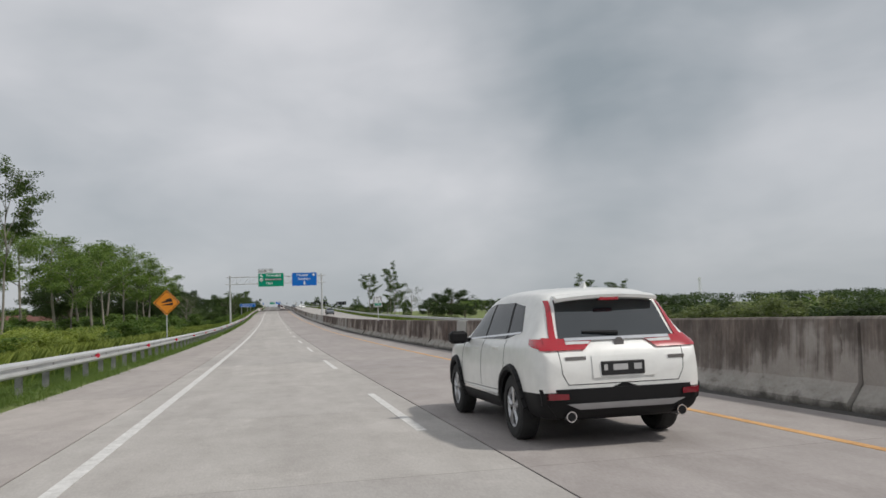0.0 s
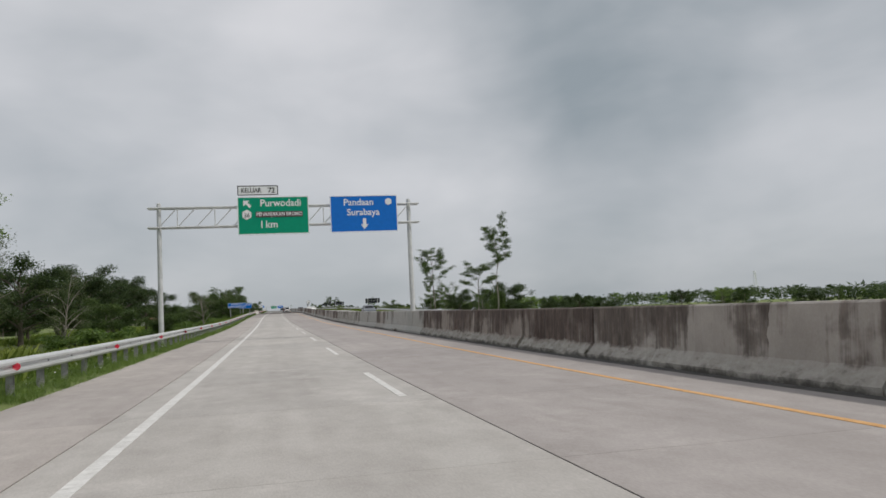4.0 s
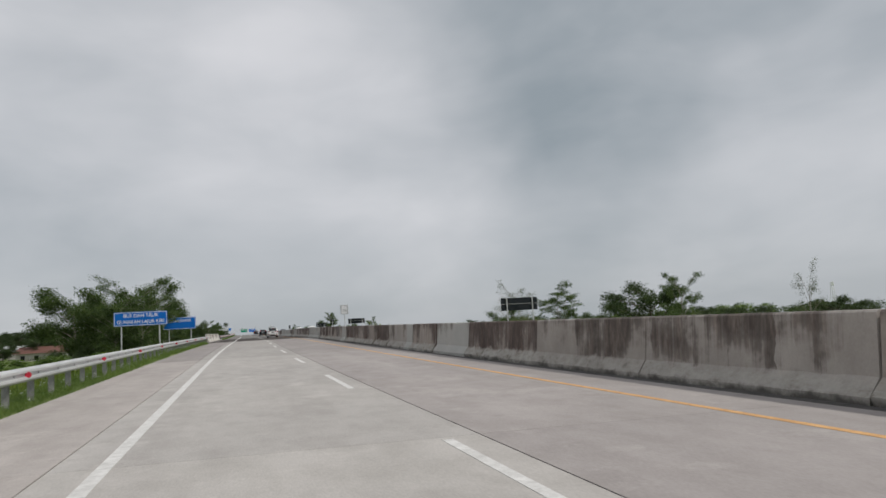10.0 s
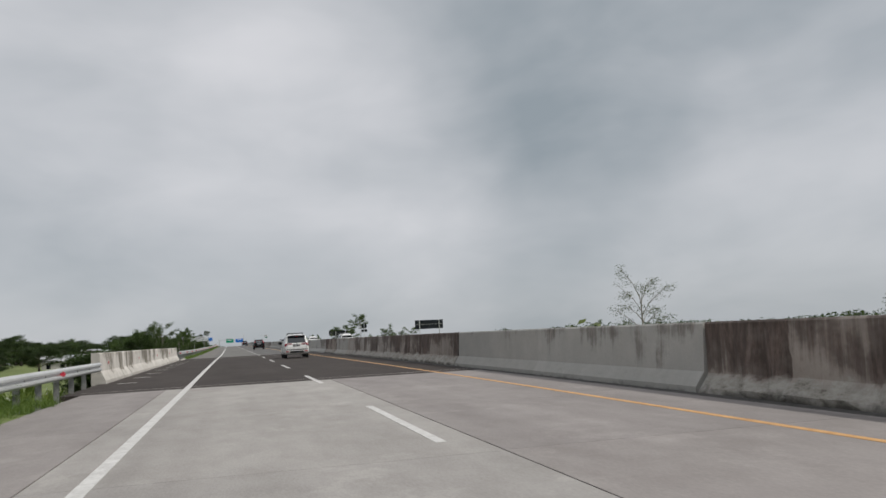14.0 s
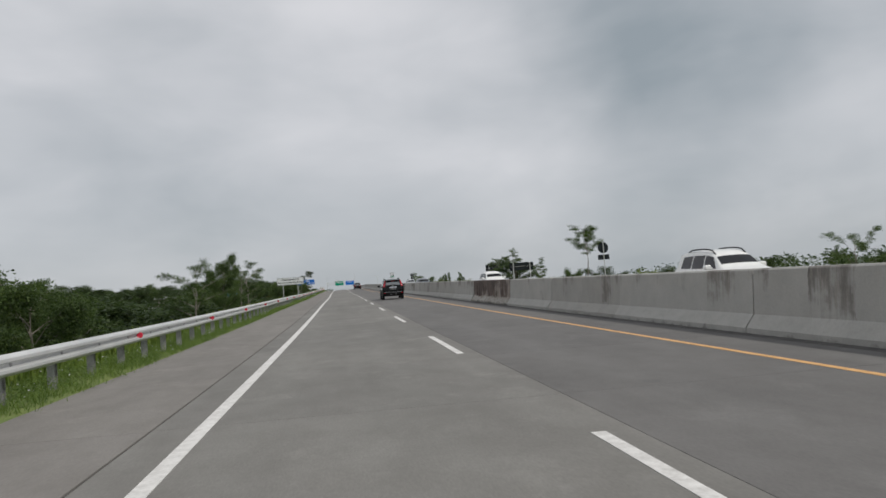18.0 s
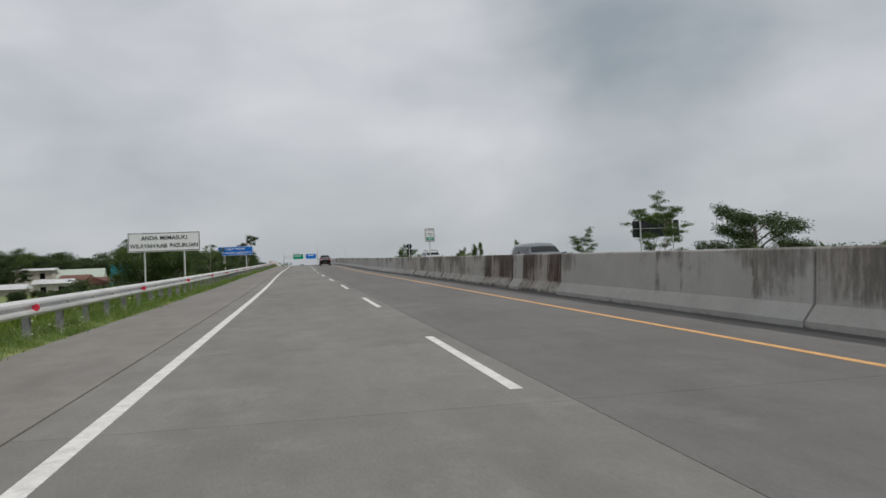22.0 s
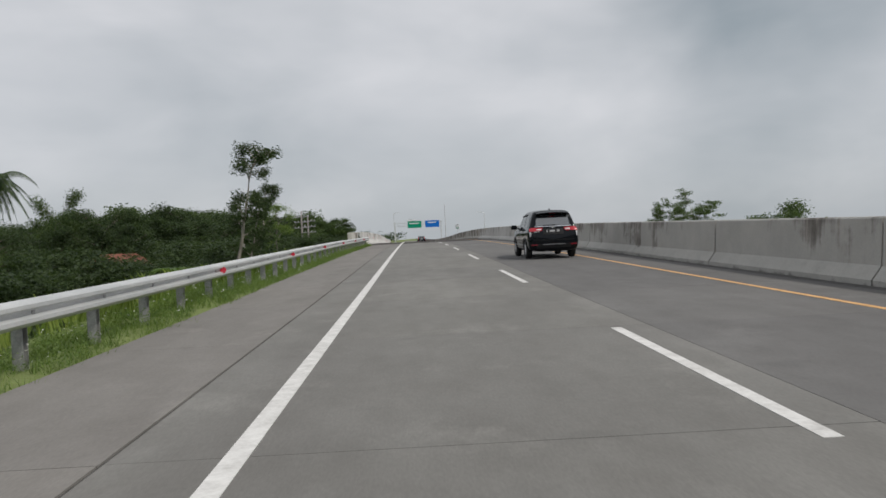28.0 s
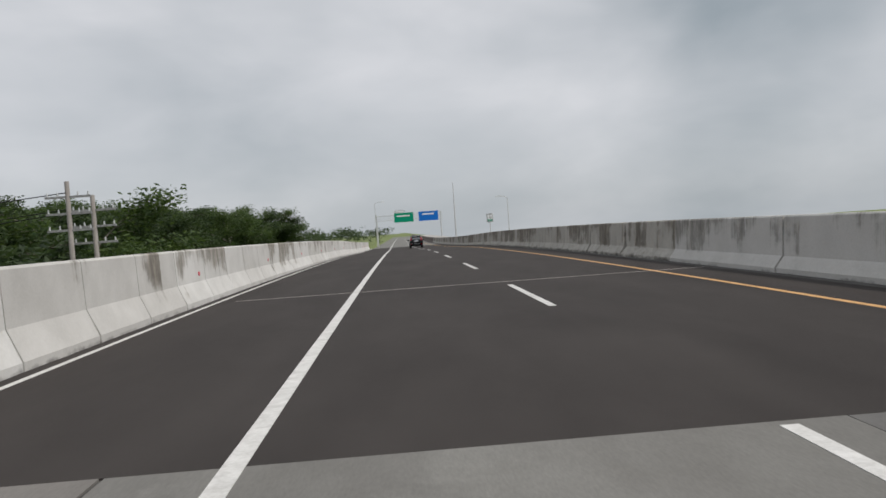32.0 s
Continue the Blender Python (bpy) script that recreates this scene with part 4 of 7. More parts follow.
# backs of the boards that face the other traffic
def back_board(x0, x1, z0, z1, y, turn=0.0):
    xc, w = (x0 + x1) / 2, (x1 - x0) / 2
    s = thing("sign_seen_from_behind", upright(xc, y, 0, turn), "dark back of a notice board with stiffening ribs on two posts", "road sign", "boards facing the other traffic")
    part("panel", box((-w, 0, z0), (w, 0.03, z1), 0.006), M_SIGNBACK, s)
    z = z0 + 0.52 * (z1 - z0)
    part("rib", box((-w, -0.04, z - 0.02), (w, 0.0, z + 0.02)), M_POST, s)
    for k in range(1, 6):
        part("seam", box((-w + k * w / 3 - 0.006, -0.008, z0 + 0.02), (-w + k * w / 3 + 0.006, 0.0, z1 - 0.02)), M_SIGNBACK, s)
    for lx in (-w * 0.7, w * 0.7):
        part("leg", rod((lx, -0.09, -1.5), (lx, -0.09, z1), 0.05, sides=8), M_GALV, s)


back_board(21.7, 24.9, 1.72, 2.74, 246.8, 3)
back_board(21.75, 25.2, 1.78, 2.80, 348.2, 5)
back_board(24.9, 28.5, 1.92, 3.08, 455.5, 3)
back_board(22.0, 25.0, 1.75, 2.7, 425.0, 3)
for x, y, lower in ((23.6, 395.0, "box"), (21.9 - 1.2, 539.0, "disc")):
    s = thing("round_sign_seen_from_behind", upright(x, y), "dark back of a round traffic sign with a plate below", "road sign", "boards facing the other traffic")
    zc = 3.05 if lower == "box" else 2.75
    part("disc", rod((0, 0, zc), (0, 0.02, zc), 0.46, sides=28), M_SIGNBACK, s)
    if lower == "box":
        part("plate", box((-0.5, 0, zc - 1.0), (0.5, 0.02, zc - 0.58), 0.01), M_SIGNBACK, s)
    else:
        part("plate", rod((0, 0, zc - 0.9), (0, 0.02, zc - 0.9), 0.42, sides=28), M_SIGNBACK, s)
    part("post", rod((0, -0.05, -1.2), (0, -0.05, zc + 0.5), 0.04, sides=8), M_GALV, s)


def lamp_post(x, y, h, reach, turn):
    s = thing("street_lamp", upright(x, y, 0, turn), "tall grey street lamp with one curved arm", "street lamp", "bridge street lamps")
    part("pole", rod((0, 0, -0.5), (0, 0, h - 0.5), 0.09, 0.05, 10), M_GALV, s)
    bm = bmesh.new()
    prev = Vector((0, 0, h - 0.5))
    for k in range(1, 7):
        a = k / 6 * math.pi / 2
        p = Vector((reach * (1 - math.cos(a)), 0, h - 0.5 + 0.5 * math.sin(a)))
        add_rod(bm, prev, p, 0.045, sides=8)
        prev = p
    part("arm", bm, M_GALV, s)
    part("lamp_head", box((reach - 0.1, -0.12, h - 0.06), (reach + 0.5, 0.12, h + 0.04), 0.03), M_SIGNWHITE, s)


lamp_post(-3.6, 767.0, 10.4, 1.7, 0)
lamp_post(21.5, 721.0, 7.9, 1.6, 180)
pole = thing("tall_pole", upright(9.24, 688.0), "thin grey pole rising above the median barrier", "pole")
part("shaft", rod((0, 0, 1.1), (0, 0, 8.6), 0.10, 0.05, 10), M_GALV, pole)


# crumbled concrete at the foot of the median barrier
def rubble(x, y, size, seed):
    g = random.Random(seed)
    bm = bmesh.new()
    for k in range(5):
        made = bmesh.ops.create_icosphere(bm, subdivisions=2, radius=size * g.uniform(0.35, 0.6))["verts"]
        off = Vector((g.uniform(-0.25, 0.15), g.uniform(-1.3, 1.3), g.uniform(0.1, 0.5))) * size
        for v in made:
            v.co = Vector((v.co.x * 0.8, v.co.y * 1.3, v.co.z * 0.75)) * (1 + 0.35 * noise.noise(v.co * (5 / size) + off)) + off
    lump = part("concrete_rubble", bm, M_BAR_MID)
    lump.matrix_world = road_pose(x, y)
    tagged(lump, "broken grey concrete lumps at the foot of the barrier", "rubble", "crumbled barrier foot")


for n, (x, y, size) in enumerate(((8.80, 120.9, 0.24), (8.86, 125.8, 0.15), (8.90, 446.0, 0.16), (8.90, 452.5, 0.14), (8.88, 262.0, 0.14), (8.90, 437.5, 0.12), (8.91, 441.2, 0.15),
                               (8.92, 449.3, 0.12), (8.90, 456.4, 0.15), (8.92, 459.0, 0.11), (8.90, 176.5, 0.11), (8.91, 181.8, 0.12), (8.92, 210.0, 0.10), (8.90, 233.6, 0.13), (8.91, 237.2, 0.12),
                               (8.90, 240.8, 0.15), (8.92, 244.4, 0.13), (8.90, 265.5, 0.14), (8.91, 268.4, 0.12), (8.90, 322.0, 0.10), (8.92, 98.0, 0.11), (8.90, 61.0, 0.11), (8.92, 47.0, 0.10))):
    rubble(x, y, size, 60 + n)
# ---- cars ----
M_TYRE = worn("tyre_rubber", (0.012, 0.012, 0.012), (0.03, 0.03, 0.03), 6.0, 0.85)
M_RIM = plain("alloy_silver", (0.55, 0.55, 0.56), 0.3, 0.8)
M_CHROME = plain("chrome", (0.80, 0.80, 0.81), 0.12, 1.0)
M_TRIM = plain("black_plastic", (0.011, 0.011, 0.012), 0.6)
M_TRIM.node_tree.nodes["Principled BSDF"].inputs["Specular IOR Level"].default_value = 0.22
M_CARWHITE = plain("pearl_white_paint", (0.82, 0.825, 0.80), 0.35, 0.0, 0.5)
def dark_paint(name, colour):
    """Deep black paint whose only gloss is its clear coat."""
    m = plain(name, colour, 0.5, 0.0, 0.85)
    b = m.node_tree.nodes["Principled BSDF"]
    b.inputs["Specular IOR Level"].default_value = 0.0
    b.inputs["Coat IOR"].default_value = 1.38
    return m


M_CARBLACK = dark_paint("black_car_paint", (0.0035, 0.0045, 0.005))
M_CARBLUE = dark_paint("black_blue_car_paint", (0.004, 0.0055, 0.008))
M_CARGREY = plain("grey_car_paint", (0.10, 0.115, 0.13), 0.3, 0.2, 0.8)
M_CARSILVER = plain("silver_car_paint", (0.42, 0.44, 0.45), 0.3, 0.3, 0.8)
M_LAMP = plain("tail_lamp_red", (0.40, 0.006, 0.018), 0.15, 0.0, 0.8)
M_LAMPDARK = plain("tail_lamp_deep_red", (0.20, 0.008, 0.018), 0.15, 0.0, 0.8)
M_LENS = plain("clear_lamp_lens", (0.62, 0.62, 0.62), 0.15, 0.0, 0.8)
M_PLATE = plain("number_plate_black", (0.015, 0.015, 0.016), 0.5)
M_PLATEINK = plain("plate_characters", (0.48, 0.48, 0.48), 0.5)
M_SILVER = plain("silver_skid_plate", (0.36, 0.36, 0.37), 0.35, 0.5)


def glass_mat(name, tint, rough, ior):
    m, n, l, b = node_mat(name, rough)
    pos = n.new("ShaderNodeNewGeometry").outputs["Position"]
    l.new(ramp_of(n, l, noise_of(n, l, pos, 2.0, 2), [(0.3, tint), (0.7, tuple(c * 1.3 for c in tint))]), b.inputs["Base Color"])
    b.inputs["IOR"].default_value = ior
    return m


M_GLASS = glass_mat("tinted_car_glass", (0.006, 0.007, 0.008), 0.03, 1.40)
M_GLASS_DIM = glass_mat("smoked_rear_glass", (0.010, 0.015, 0.018), 0.02, 2.0)
M_GLASS_REAR = glass_mat("tinted_rear_glass", (0.012, 0.016, 0.019), 0.02, 3.2)


def section(zb, belt, top, w, wr):
    """Half a cross-section of a body, from under the floor over the flank to the roof's middle line."""
    h = belt - zb
    t = max(top - belt, 0.015)
    f = min(1.0, t / 0.5)
    sh = w * 0.975
    return [(0.0, zb), (w * 0.80, zb), (w * 0.965, zb + 0.10 * h), (w, zb + 0.38 * h), (w, zb + 0.66 * h), (sh, belt - 0.02),
            (sh + (wr - sh) * (0.12 + 0.10 * f), belt + 0.05 * t), (sh + (wr - sh) * 0.62, belt + 0.55 * t), (wr * 1.0, belt + 0.90 * t), (wr * 0.86, belt + 0.985 * t), (0.0, top + 0.015)]


def body_mesh(stations, wheels, radius, half_w, material, clad=False):
    bm = bmesh.new()
    rings = []
    for y, zb, belt, top, w, wr in stations:
        half = section(zb, belt, top, w, wr)
        ring = [(x, z) for x, z in half] + [(-x, z) for x, z in half[-2:0:-1]]
        rings.append([bm.verts.new((x, y, z)) for x, z in ring])
    m = len(rings[0])
    for a, b in zip(rings, rings[1:]):
        for i in range(m):
            bm.faces.new((a[i], a[(i + 1) % m], b[(i + 1) % m], b[i]))
    bm.faces.new(rings[0][::-1])
    bm.faces.new(rings[-1])
    bmesh.ops.recalc_face_normals(bm, faces=bm.faces)
    ob = new("body", mesh_of("body", bm, material))
    sub = ob.modifiers.new("round", "SUBSURF")
    sub.levels = sub.render_levels = 2
    bm = bmesh.new()
    for y in wheels:
        for s in (-1, 1):
            add_rod(bm, (s * (half_w - 0.30), y, radius), (s * (half_w + 0.3), y, radius), radius * 1.17, sides=28)
    cut = new("cut", mesh_of("cut", bm, M_TRIM))
    bpy.context.view_layer.update()
    dg = bpy.context.evaluated_depsgraph_get()
    smooth = bpy.data.meshes.new_from_object(ob.evaluated_get(dg))
    tree_bm = bmesh.new()
    tree_bm.from_mesh(smooth)
    from mathutils.bvhtree import BVHTree
    tree = BVHTree.FromBMesh(tree_bm)
    tree_bm.free()
    bo = ob.modifiers.new("arches", "BOOLEAN")
    bo.operation, bo.object, bo.solver = "DIFFERENCE", cut, "EXACT"
    bpy.context.view_layer.update()
    me = bpy.data.meshes.new_from_object(ob.evaluated_get(bpy.context.evaluated_depsgraph_get()))
    me.name = "body"
    me.materials.clear()
    me.materials.append(material)
    bpy.data.objects.remove(ob)
    bpy.data.objects.remove(cut)
    me.materials.append(M_TRIM)
    for p in me.polygons:
        p.use_smooth = True
        q = p.center
        if clad and (q.z < 0.40 or q.z < 0.57 and q.y < 0.50):
            p.material_index = 1
        if any((q.y - y) ** 2 + (q.z - radius) ** 2 < (radius * 1.172) ** 2 for y in wheels) and abs(q.x) < half_w * 0.97:
            p.material_index = 1
    return me, tree


def wheel(parent, x, y, r, width, side, rim_mat, spokes):
    w = new("wheel")
    w.parent = parent
    w.matrix_local = Matrix.Translation((x, y, r)) @ pose(0, 0, 0, 0, 90 * side, 0)
    bm = bmesh.new()
    prof = [(0.63 * r, -width / 2), (0.86 * r, -width / 2), (0.96 * r, -width * 0.42), (r, -width * 0.25), (r, width * 0.25), (0.96 * r, width * 0.42), (0.86 * r, width / 2), (0.63 * r, width / 2)]
    n = 30
    rings = [[bm.verts.new((q * math.cos(2 * math.pi * k / n), q * math.sin(2 * math.pi * k / n), z)) for q, z in prof] for k in range(n)]
    for k in range(n):
        a, b = rings[k], rings[(k + 1) % n]
        for i in range(len(prof)):
            j = (i + 1) % len(prof)
            bm.faces.new((a[i], a[j], b[j], b[i]))
    bmesh.ops.recalc_face_normals(bm, faces=bm.faces)
    part("tyre", bm, M_TYRE, w, smooth=False)
    bm = bmesh.new()
    add_rod(bm, (0, 0, -width * 0.3), (0, 0, -width * 0.05), 0.62 * r, sides=24)
    part("brake_disc", bm, M_TRIM, w)
    bm = bmesh.new()
    n = 28
    for q0, q1, z0, z1 in ((0.57 * r, 0.655 * r, width * 0.30, width * 0.46),):
        for k in range(n):
            a0, a1 = 2 * math.pi * k / n, 2 * math.pi * (k + 1) / n
            vs = [bm.verts.new((q * math.cos(a), q * math.sin(a), z)) for q, a, z in ((q0, a0, z0), (q1, a0, z1), (q1, a1, z1), (q0, a1, z0))]
            bm.faces.new(vs)
    for k in range(spokes):
        for da in (-0.13, 0.13):
            a = 2 * math.pi * k / spokes
            p = Vector((0.13 * r * math.cos(a), 0.13 * r * math.sin(a), width * 0.34))
            q = Vector((0.60 * r * math.cos(a + da), 0.60 * r * math.sin(a + da), width * 0.36))
            add_rod(bm, p, q, 0.028, 0.022, 6)
    add_rod(bm, (0, 0, width * 0.2), (0, 0, width * 0.40), 0.17 * r, 0.15 * r, 16)
    bmesh.ops.remove_doubles(bm, verts=bm.verts, dist=0.0005)
    part("rim", bm, rim_mat, w)


def skin(tree, corners, axis, lift, n=8, m=6):
    """A patch laid on the body: four corners seen along an axis ('rear', 'left' or 'right'), given as (a, z)."""
    bm = bmesh.new()
    grid = []
    for j in range(m + 1):
        v = j / m
        row = []
        for i in range(n + 1):
            u = i / n
            a = (corners[0][0] * (1 - u) + corners[1][0] * u) * (1 - v) + (corners[3][0] * (1 - u) + corners[2][0] * u) * v
            z = (corners[0][1] * (1 - u) + corners[1][1] * u) * (1 - v) + (corners[3][1] * (1 - u) + corners[2][1] * u) * v
            if axis == "rear":
                o, d = Vector((a, -2.0, z)), Vector((0, 1, 0))
            elif axis == "top":
                o, d = Vector((a, z, 4.0)), Vector((0, 0, -1))
            else:
                s = -1 if axis == "left" else 1
                o, d = Vector((s * 3.0, a, z)), Vector((-s, 0, 0))
            hit, nor, _, _ = tree.ray_cast(o, d)
            row.append((hit, nor, d) if hit is not None else None)
        grid.append(row)
    def point(cell, up):
        return bm.verts.new(cell[0] - cell[2] * up)
    outer = [[point(c, lift) if c else None for c in row] for row in grid]
    inner = [[point(c, -0.02) if c else None for c in row] for row in grid]
    lip = [[point(c, lift) if c else None for c in row] for row in grid]
    for j in range(m):
        for i in range(n):
            q = (outer[j][i], outer[j][i + 1], outer[j + 1][i + 1], outer[j + 1][i])
            if all(q):
                bm.faces.new(q)
    edge = [(0, i) for i in range(n)] + [(j, n) for j in range(m)] + [(m, n - i) for i in range(n)] + [(m - j, 0) for j in range(m)]
    for (j, i), (j2, i2) in zip(edge, edge[1:] + edge[:1]):
        q = (lip[j][i], lip[j2][i2], inner[j2][i2], inner[j][i])
        if all(q):
            bm.faces.new(q)
    for v in [v for v in bm.verts if not v.link_faces]:
        bm.verts.remove(v)
    bmesh.ops.recalc_face_normals(bm, faces=bm.faces)
    if bm.faces:
        way = {"rear": Vector((0, -1, 0)), "top": Vector((0, 0, 1)), "left": Vector((-1, 0, 0)), "right": Vector((1, 0, 0))}[axis]
        if sum(f.normal.dot(way) * f.calc_area() for f in bm.faces) < 0:
            bmesh.ops.reverse_faces(bm, faces=bm.faces[:])
    return bm


def mirror(corners):
    return [(-a, z) for a, z in corners]


def car(name, m, label, spec):
    c = thing(name, m, label, "car", spec.get("group", ""))
    me, tree = body_mesh(spec["stations"], spec["wheels"], spec["radius"], spec["half"], spec["paint"], spec.get("clad", False))
    body = new("body", me)
    body.parent = c
    r = spec["radius"]
    for y in spec["wheels"]:
        for s in (-1, 1):
            wheel(c, s * (spec["half"] - 0.115), y, r, 0.22, s, spec.get("rim", M_RIM), spec.get("spokes", 5))
    for part_name, corners, axis, material, lift, both in spec["skins"]:
        part(part_name, skin(tree, corners, axis, lift), material, c, smooth=True)
        if both and axis == "rear":
            part(part_name, skin(tree, mirror(corners), axis, lift), material, c, smooth=True)
        elif both:
            part(part_name, skin(tree, corners, "right" if axis == "left" else "left", lift), material, c, smooth=True)
    # arch trims
    for y in spec["wheels"]:
        for s in (-1, 1):
            bm = bmesh.new()
            n = 16
            pts = []
            for k in range(n + 1):
                a = math.pi * (1.04 - 1.08 * k / n)
                yy, zz = y + r * 1.2 * math.cos(a), r + r * 1.2 * math.sin(a)
                hit = tree.ray_cast(Vector((s * 3, yy, zz)), Vector((-s, 0, 0)))[0]
                pts.append(Vector((hit.x if hit is not None else s * spec["half"] * 0.95, yy, zz)))
            for p, q in zip(pts, pts[1:]):
                add_rod(bm, p, q, spec.get("arch", 0.035), sides=6)
            part("wheel_arch_trim", bm, spec.get("arch_mat", M_TRIM), c)
    # gaps round the tailgate and the doors
    for axis, line in spec.get("seams", ()):
        for s in (-1, 1):
            pts = []
            for (a0, z0), (a1, z1) in zip(line, line[1:]):
                for k in range(9):
                    u = k / 8
                    q, z = a0 + (a1 - a0) * u, z0 + (z1 - z0) * u
                    o, d = (Vector((s * q, -2, z)), Vector((0, 1, 0))) if axis == "rear" else (Vector((s * 3, q, z)), Vector((-s, 0, 0)))
                    hit = tree.ray_cast(o, d)[0]
                    if hit is not None:
                        pts.append(hit)
            bm = bmesh.new()
            for p0, p1 in zip(pts, pts[1:]):
                if (p1 - p0).length > 0.002:
                    add_rod(bm, p0, p1, 0.0042, sides=4)
            part("tailgate_gap" if axis == "rear" else "door_gap", bm, M_TRIM, c)
    # door mirrors
    y, z = spec["mirror"]
    for s in (-1, 1):
        bm = box((-0.12, -0.09, -0.08), (0.12, 0.09, 0.09), 0.04)
        bmesh.ops.translate(bm, verts=bm.verts, vec=(s * (spec["half"] + 0.10), y, z))
        add_rod(bm, (s * (spec["half"] - 0.12), y + 0.04, z - 0.04), (s * (spec["half"] + 0.02), y + 0.02, z - 0.03), 0.03)
        part("door_mirror", bm, spec.get("mirror_mat", spec["paint"]), c)
    for y, z in spec["handles"]:
        for s in (-1, 1):
            hit = tree.ray_cast(Vector((s * 3, y, z)), Vector((-s, 0, 0)))[0]
            bm = box((-0.02, -0.10, -0.018), (0.02, 0.10, 0.018), 0.008)
            bmesh.ops.translate(bm, verts=bm.verts, vec=hit)
            part("door_handle", bm, spec.get("handle_mat", spec["paint"]), c)
    # plate with bars in place of its characters
    if "plate" in spec:
        x0, x1, z0, z1 = spec["plate"]
        hit = min((tree.ray_cast(Vector((x, -2, (z0 + z1) / 2)), Vector((0, 1, 0)))[0].y for x in (x0, 0, x1)))
        plate = part("number_plate", box((x0, hit - 0.03, z0), (x1, hit + 0.05, z1), 0.008), M_PLATE, c, "black number plate")
        w = x1 - x0
        for a, b in ((0.05, 0.13), (0.26, 0.60), (0.74, 0.92)):
            part("character_bar", box((x0 + a * w, hit - 0.034, z0 + 0.35 * (z1 - z0)), (x0 + b * w, hit - 0.029, z0 + 0.78 * (z1 - z0))), M_PLATEINK, plate)
    for x0, z in spec.get("badges", ()):
        hit = tree.ray_cast(Vector((x0, -2, z)), Vector((0, 1, 0)))[0]
        part("badge", rod((x0, hit.y - 0.018, z), (x0, hit.y + 0.02, z), 0.055, sides=20), M_CHROME, c)
    for x0, x1, z in spec.get("script", ()):
        hit = tree.ray_cast(Vector(((x0 + x1) / 2, -2, z)), Vector((0, 1, 0)))[0]
        part("badge_script", box((x0, hit.y - 0.012, z - 0.018), (x1, hit.y + 0.03, z + 0.018)), M_CHROME, c)
    for x, z in spec.get("exhausts", ()):
        hit = tree.ray_cast(Vector((x, -2, z + 0.06)), Vector((0, 1, 0)))[0]
        bm = rod((x, hit.y - 0.06, z), (x, hit.y + 0.25, z), 0.055, sides=18)
        part("exhaust_pipe", bm, M_CHROME, c, "chrome exhaust tip")
        part("exhaust_bore", rod((x, hit.y - 0.063, z), (x, hit.y - 0.05, z), 0.044, sides=18), M_TRIM, c)
    # wiper, spoiler, roof rails, aerial
    a, b, z, rise = spec["wiper"]
    p = tree.ray_cast(Vector((a, -2, z)), Vector((0, 1, 0)))[0]
    q = tree.ray_cast(Vector((b, -2, z + rise)), Vector((0, 1, 0)))[0]
    part("rear_wiper", rod(p - Vector((0, 0.03, 0)), q - Vector((0, 0.025, 0)), 0.022, 0.012), M_TRIM, c)
    sx, y0, y1, z0, z1 = spec["spoiler"]
    bm = bmesh.new()
    rows, n = [], 10
    for k in range(n + 1):
        u = 2 * k / n - 1
        x = sx * u
        hit = tree.ray_cast(Vector((x * 0.96, y1, 4)), Vector((0, 0, -1)))[0]
        front = Vector((x * 0.96, y1, hit.z - 0.004))
        rear = Vector((x, y0 + 0.05 * u * u, z0 - 0.035 * u * u))
        crest = front.lerp(rear, 0.55) + Vector((0, 0, 0.018))
        rows.append([bm.verts.new(v) for v in (front, crest, rear, rear - Vector((0, -0.01, 0.035)), front - Vector((0, 0.10, 0.08)))])
    for r0, r1 in zip(rows, rows[1:]):
        for i in range(5):
            bm.faces.new((r0[i], r0[(i + 1) % 5], r1[(i + 1) % 5], r1[i]))
    bm.faces.new(rows[0][::-1])
    bm.faces.new(rows[-1])
    bmesh.ops.recalc_face_normals(bm, faces=bm.faces)
    part("roof_spoiler", bm, spec.get("spoiler_mat", spec["paint"]), c)
    lx, lz, ly = spec["brake_lamp"]
    part("high_brake_lamp", box((-lx, ly - 0.02, lz - 0.02), (lx, ly + 0.03, lz + 0.02), 0.006), M_LAMP, c)
    for s in (-1, 1):
        if "rails" in spec:
            x, y0, y1, z, thick = spec["rails"]
            bm = bmesh.new()
            n = 8
            prev = None
            for k in range(n + 1):
                y = y0 + (y1 - y0) * k / n
                hit = tree.ray_cast(Vector((s * x, y, 4)), Vector((0, 0, -1)))[0]
                p = hit + Vector((0, 0, z * (0.0 if k in (0, n) else 1.0)))
                if prev is not None:
                    add_rod(bm, prev, p, thick, sides=8)
                prev = p
            part("roof_rail", bm, spec.get("rail_mat", M_TRIM), c)
    for bar_y, bar_x, tilt in spec.get("bars", ()):
        top = tree.ray_cast(Vector((0, bar_y, 4)), Vector((0, 0, -1)))[0].z
        part("roof_bar", rod((-bar_x, bar_y, top + 0.07), (bar_x, bar_y, top + 0.07), 0.025), M_TRIM, c)
        for s in (-1, 1):
            part("bar_foot", box((s * bar_x * 0.9 - 0.04, bar_y - 0.04, top - 0.05), (s * bar_x * 0.9 + 0.04, bar_y + 0.04, top + 0.06), 0.01), M_TRIM, c)
